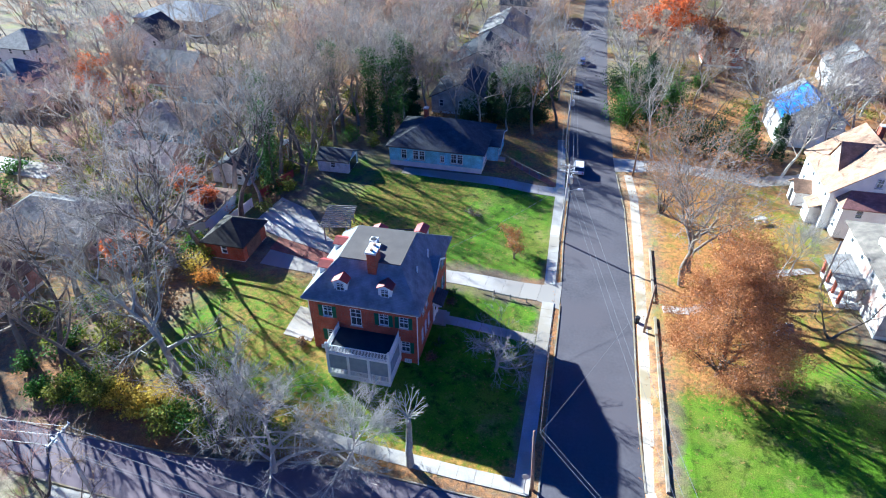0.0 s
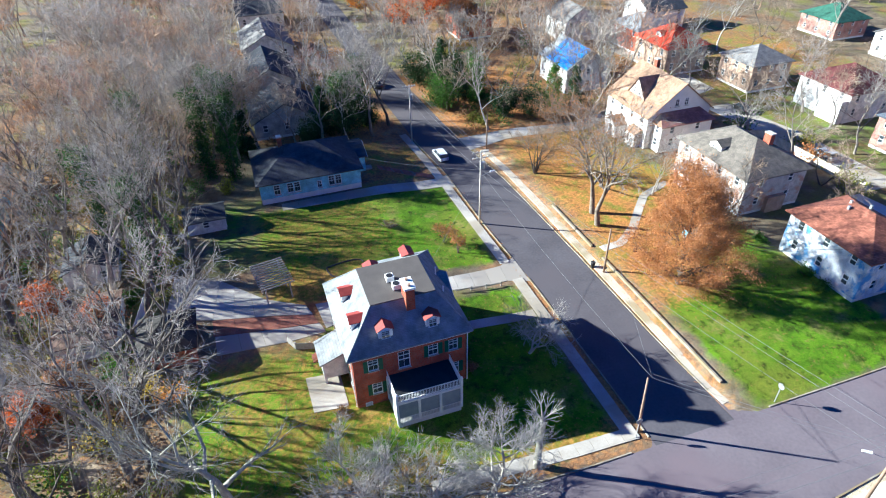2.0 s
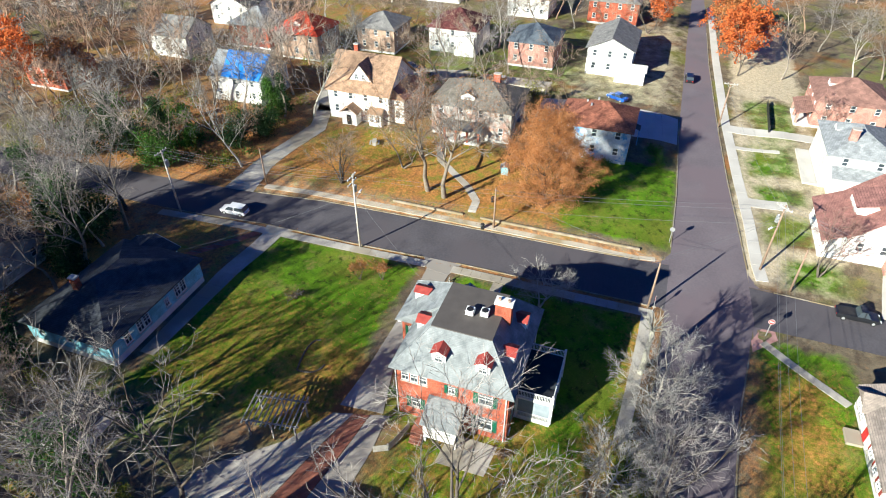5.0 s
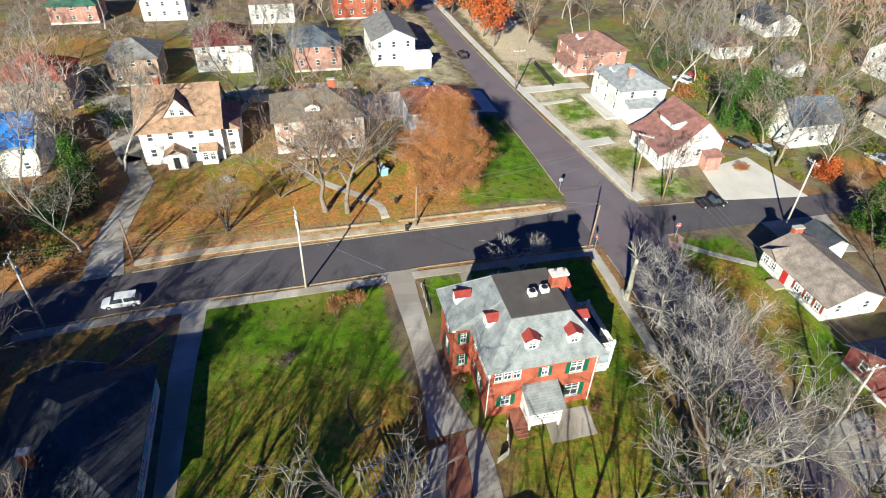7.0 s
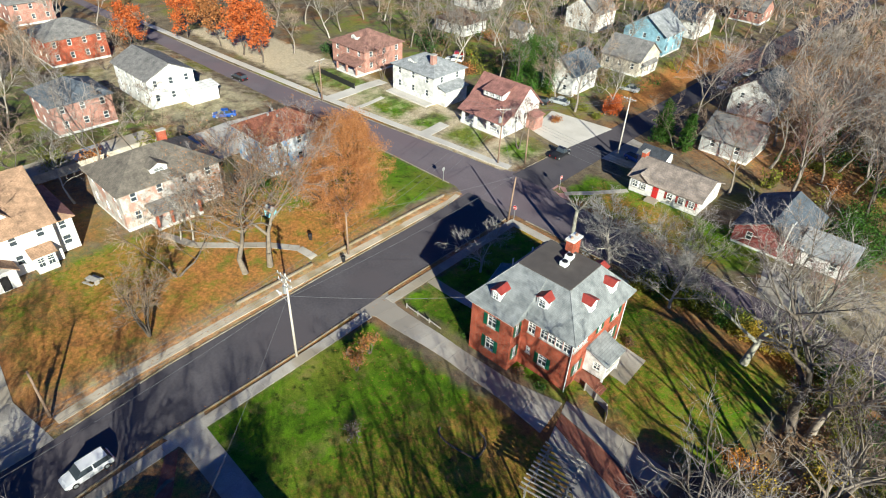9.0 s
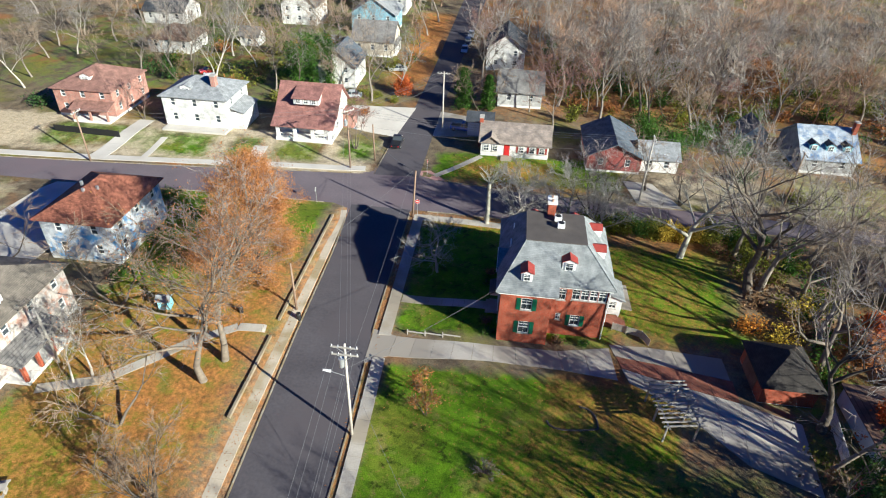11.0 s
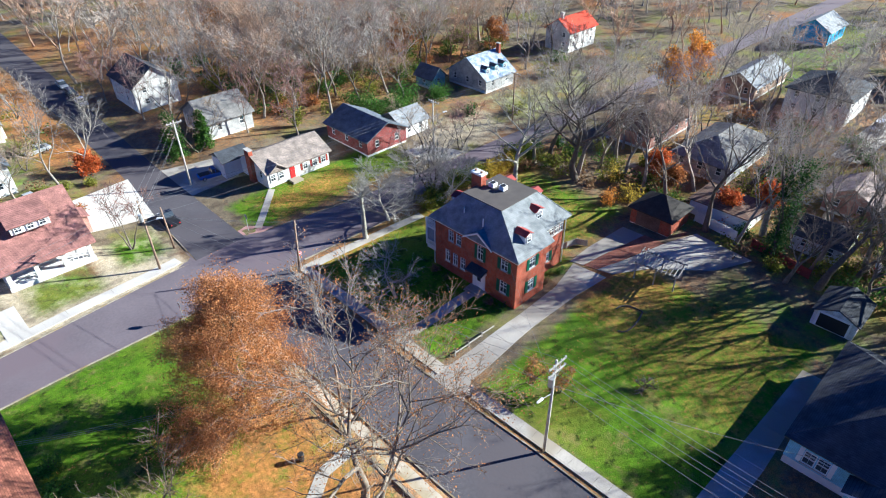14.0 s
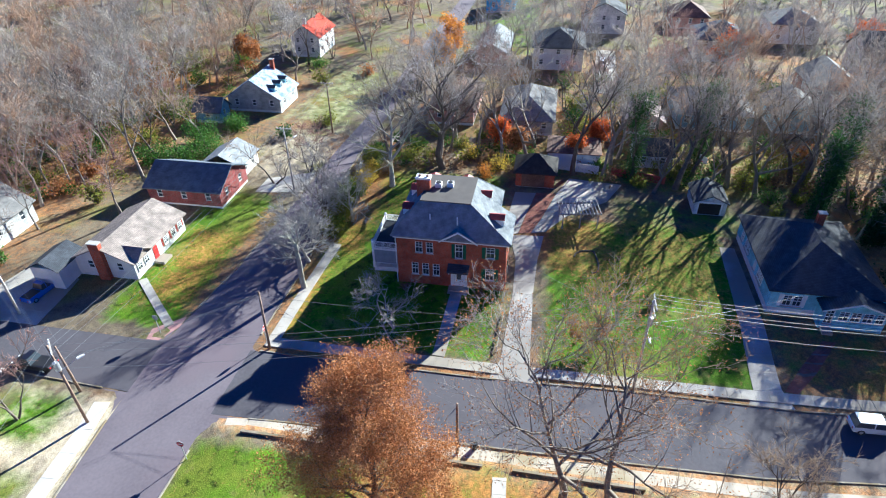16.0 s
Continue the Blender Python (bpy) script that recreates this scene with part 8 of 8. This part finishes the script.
def plant(x0, x1, y0, y1, n, gap, seed, kinds=range(8)):
    rnd = random.Random(seed)
    done = tries = 0
    while done < n and tries < n * 30:
        tries += 1
        x, y = rnd.uniform(x0, x1), rnd.uniform(y0, y1)
        if free(x, y, gap):
            wood_tree(x, y, rnd, kinds)
            done += 1


# a row along the west edge of the lawns, whose long shade falls across them
rnd = random.Random(7)
for x, y in ((-47.5, 86.8), (-45.8, 83.2), (-51.0, 84.8), (-52.5, 62.4), (-53.4, 57.4), (-55.5, 52.6), (-56.0, 47.5), (-49.5, 95.2), (-55.2, 90.0), (-57.5, 78.0), (-55.0, 76.6), (-50.2, 70.0), (-54.5, 37.8), (-60.0, 38.4), (-53.0, 95.5), (-59.5, 84.0), (-58.0, 101.0), (-52.0, 105.5), (-47.5, 92.0), (-62.5, 95.0), (-64.5, 103.0), (-46.5, 99.0)):
    wood_tree(x, y, rnd, (8, 9, 10))
for i, (x, y, t) in enumerate(((-49.8, 79.8, 19), (-56.6, 91.6, 19))):
    ivy_tree(x, y, 330 + i, t, "tall tree wrapped in dark ivy")
    PLANTED.append((x, y))
plant(-66, -44, 62, 112, 16, 4.0, 1, (8, 9, 10, 0))
plant(-66, -50, 36, 60, 5, 4.0, 21, (8, 9, 10))
plant(-108, -60, 36, 132, 50, 4.6, 2)
plant(-74, -6, 104, 170, 50, 4.6, 3)
plant(4, 60, 104, 175, 30, 5.0, 4, (0, 2, 3, 4))
plant(46, 76, 60, 140, 10, 6.0, 5, (0, 2, 3, 4))
plant(4, 70, -60, 0, 26, 5.5, 6, (0, 2, 3, 4))
plant(-66, -6, -70, 2, 46, 4.8, 8)
plant(-108, -50, -50, 8, 20, 5.6, 9)
plant(70, 112, 36, 140, 16, 6.0, 10, (0, 2, 3, 4))
plant(60, 110, -60, 14, 18, 6.0, 11, (0, 2, 3, 4))
for x, y, s in ((20.5, 79.5, 1), (30.2, 62.5, 3), (12.5, 13.0, 5), (-40.0, 19.5, 6), (-45.0, 24.0, 7), (49.5, 57.5, 8), (56.5, 8.5, 12)):
    r9 = random.Random(s)
    wood_tree(x, y, r9, (4, 6))


def far_woods():
    """The woods beyond and between, in joined meshes of sparse trees."""
    sparse = grow(600, 17.0, 0.3, limbs=6, forks=4, twigs=5, fine=1, twig_w=0.125, slim=True, lod=True)
    full = grow(601, 17.0, 0.3, limbs=9, forks=5, twigs=6, fine=2, twig_w=0.05, slim=True, lod=True, crook=0.3)
    zones = [(-230, -105, -100, 240, 320, sparse), (-105, 70, 165, 290, 300, sparse), (-105, 110, -180, -64, 270, sparse), (108, 240, -100, 220, 110, sparse),
             (-108, -64, 84, 132, 14, full), (-74, -34, 112, 170, 44, full), (-64, -27, -62, -14, 40, full), (-108, -60, -60, -12, 34, full), (4, 60, 108, 170, 16, full)]
    for mat, seed in ((FAR_TWIG, 1), (FAR_WARM_TWIG, 2)):
        V, F, k = [], [], 0
        for x0, x1, y0, y1, n, (wood, tw, _) in zones:
            rnd = random.Random(seed * 100 + int(x0) + int(y0))
            wv, tv = np.array(wood.v), np.array(tw.v)
            gap = 5.0 if n > 100 else 3.6
            done = 0
            for _ in range(n * 20):
                if done >= n // 2:
                    break
                x, y = rnd.uniform(x0, x1), rnd.uniform(y0, y1)
                if not free(x, y, gap):
                    continue
                PLANTED.append((x, y))
                done += 1
                a, s = rnd.uniform(0, 6.28), rnd.uniform(0.7, 1.15)
                rot = np.array([[math.cos(a), -math.sin(a), 0], [math.sin(a), math.cos(a), 0], [0, 0, 1]]) * s
                for vv, ff in ((wv, wood.f), (tv, tw.f)):
                    V.append(vv @ rot.T + (x, y, 0.6))
                    F += [tuple(i + k for i in q) for q in ff]
                    k += len(vv)
        me = bpy.data.meshes.new("far_woods")
        me.from_pydata(np.concatenate(V).tolist(), [], F)
        me.materials.append(mat)
        tagged(new("far_woods", me), "bare winter woods between distant houses", "woods", kind="stuff")


far_woods()


def brush():
    """Tangled undergrowth in the woods: ragged low clouds of olive, brown and green leaves."""
    rs = np.random.RandomState(91)
    zones = ((-64, -26, -60, -6), (-104, -58, -56, -6), (-104, -62, 70, 134), (-72, -10, 112, 168), (8, 60, 108, 160), (10, 72, -62, -12), (-64, -48, 36, 110))
    for mat, per, label in ((OLIVE_LEAF, 26, "olive"), (BROWN_LEAF, 26, "dead brown"), (GREEN_LEAF, 14, "green")):
        V, F, k = [], [], 0
        for x0, x1, y0, y1 in zones:
            for _ in range(per):
                x, y = rs.uniform(x0, x1), rs.uniform(y0, y1)
                if not free(x, y, 0.0):
                    continue
                n, wide, tall = 150, rs.uniform(1.2, 2.6), rs.uniform(0.8, 2.4)
                pts = [Vector((rs.normal(0, wide * 0.5), rs.normal(0, wide * 0.5), abs(rs.normal(0, tall * 0.5)) + 0.2)) for _ in range(14)]
                v, f = leaves(pts, n, 0.2, 0.45, rs.randint(1 << 30))
                v[:, 2] = np.maximum(v[:, 2], 0.02)
                V.append(v + (x, y, height(x, y)))
                F.append(f + k)
                k += len(v)
        me = leaf_mesh("woodland_brush", np.concatenate(V), np.concatenate(F), mat)
        tagged(new("woodland_brush", me), label + " undergrowth tangled beneath bare trees", "undergrowth", kind="stuff")


brush()


def fallen_leaves():
    """Loose leaves lying on verges and lawns."""
    rs = np.random.RandomState(5)
    V, F, k = [], [], 0
    for x0, x1, y0, y1, n in ((11.4, 33, 45, 98, 2600), (7.7, 11, 38, 98, 1000), (-35, -5, 67, 76, 400), (-30, -5, 36, 60, 500), (-2.4, -1.4, 36, 100, 300), (-45, -30, 38, 58, 500), (-24, -6, 13, 21, 400)):
        for _ in range(n):
            x, y = rs.uniform(x0, x1), rs.uniform(y0, y1)
            if in_foot(x, y):
                continue
            s, a = rs.uniform(0.05, 0.11), rs.uniform(0, 6.28)
            z = height(x, y) + 0.03
            c, d = math.cos(a) * s, math.sin(a) * s
            V += [(x - c, y - d, z), (x + d * 0.6, y - c * 0.6, z + 0.02), (x + c, y + d, z + 0.01), (x - d * 0.6, y + c * 0.6, z + 0.03)]
            F.append((k, k + 1, k + 2, k + 3))
            k += 4
    me = mesh_of("fallen_leaves", V, F, ORANGE_LEAF)
    tagged(new("fallen_leaves", me), "dry russet leaves scattered on verges and grass", "leaves", kind="stuff")


fallen_leaves()
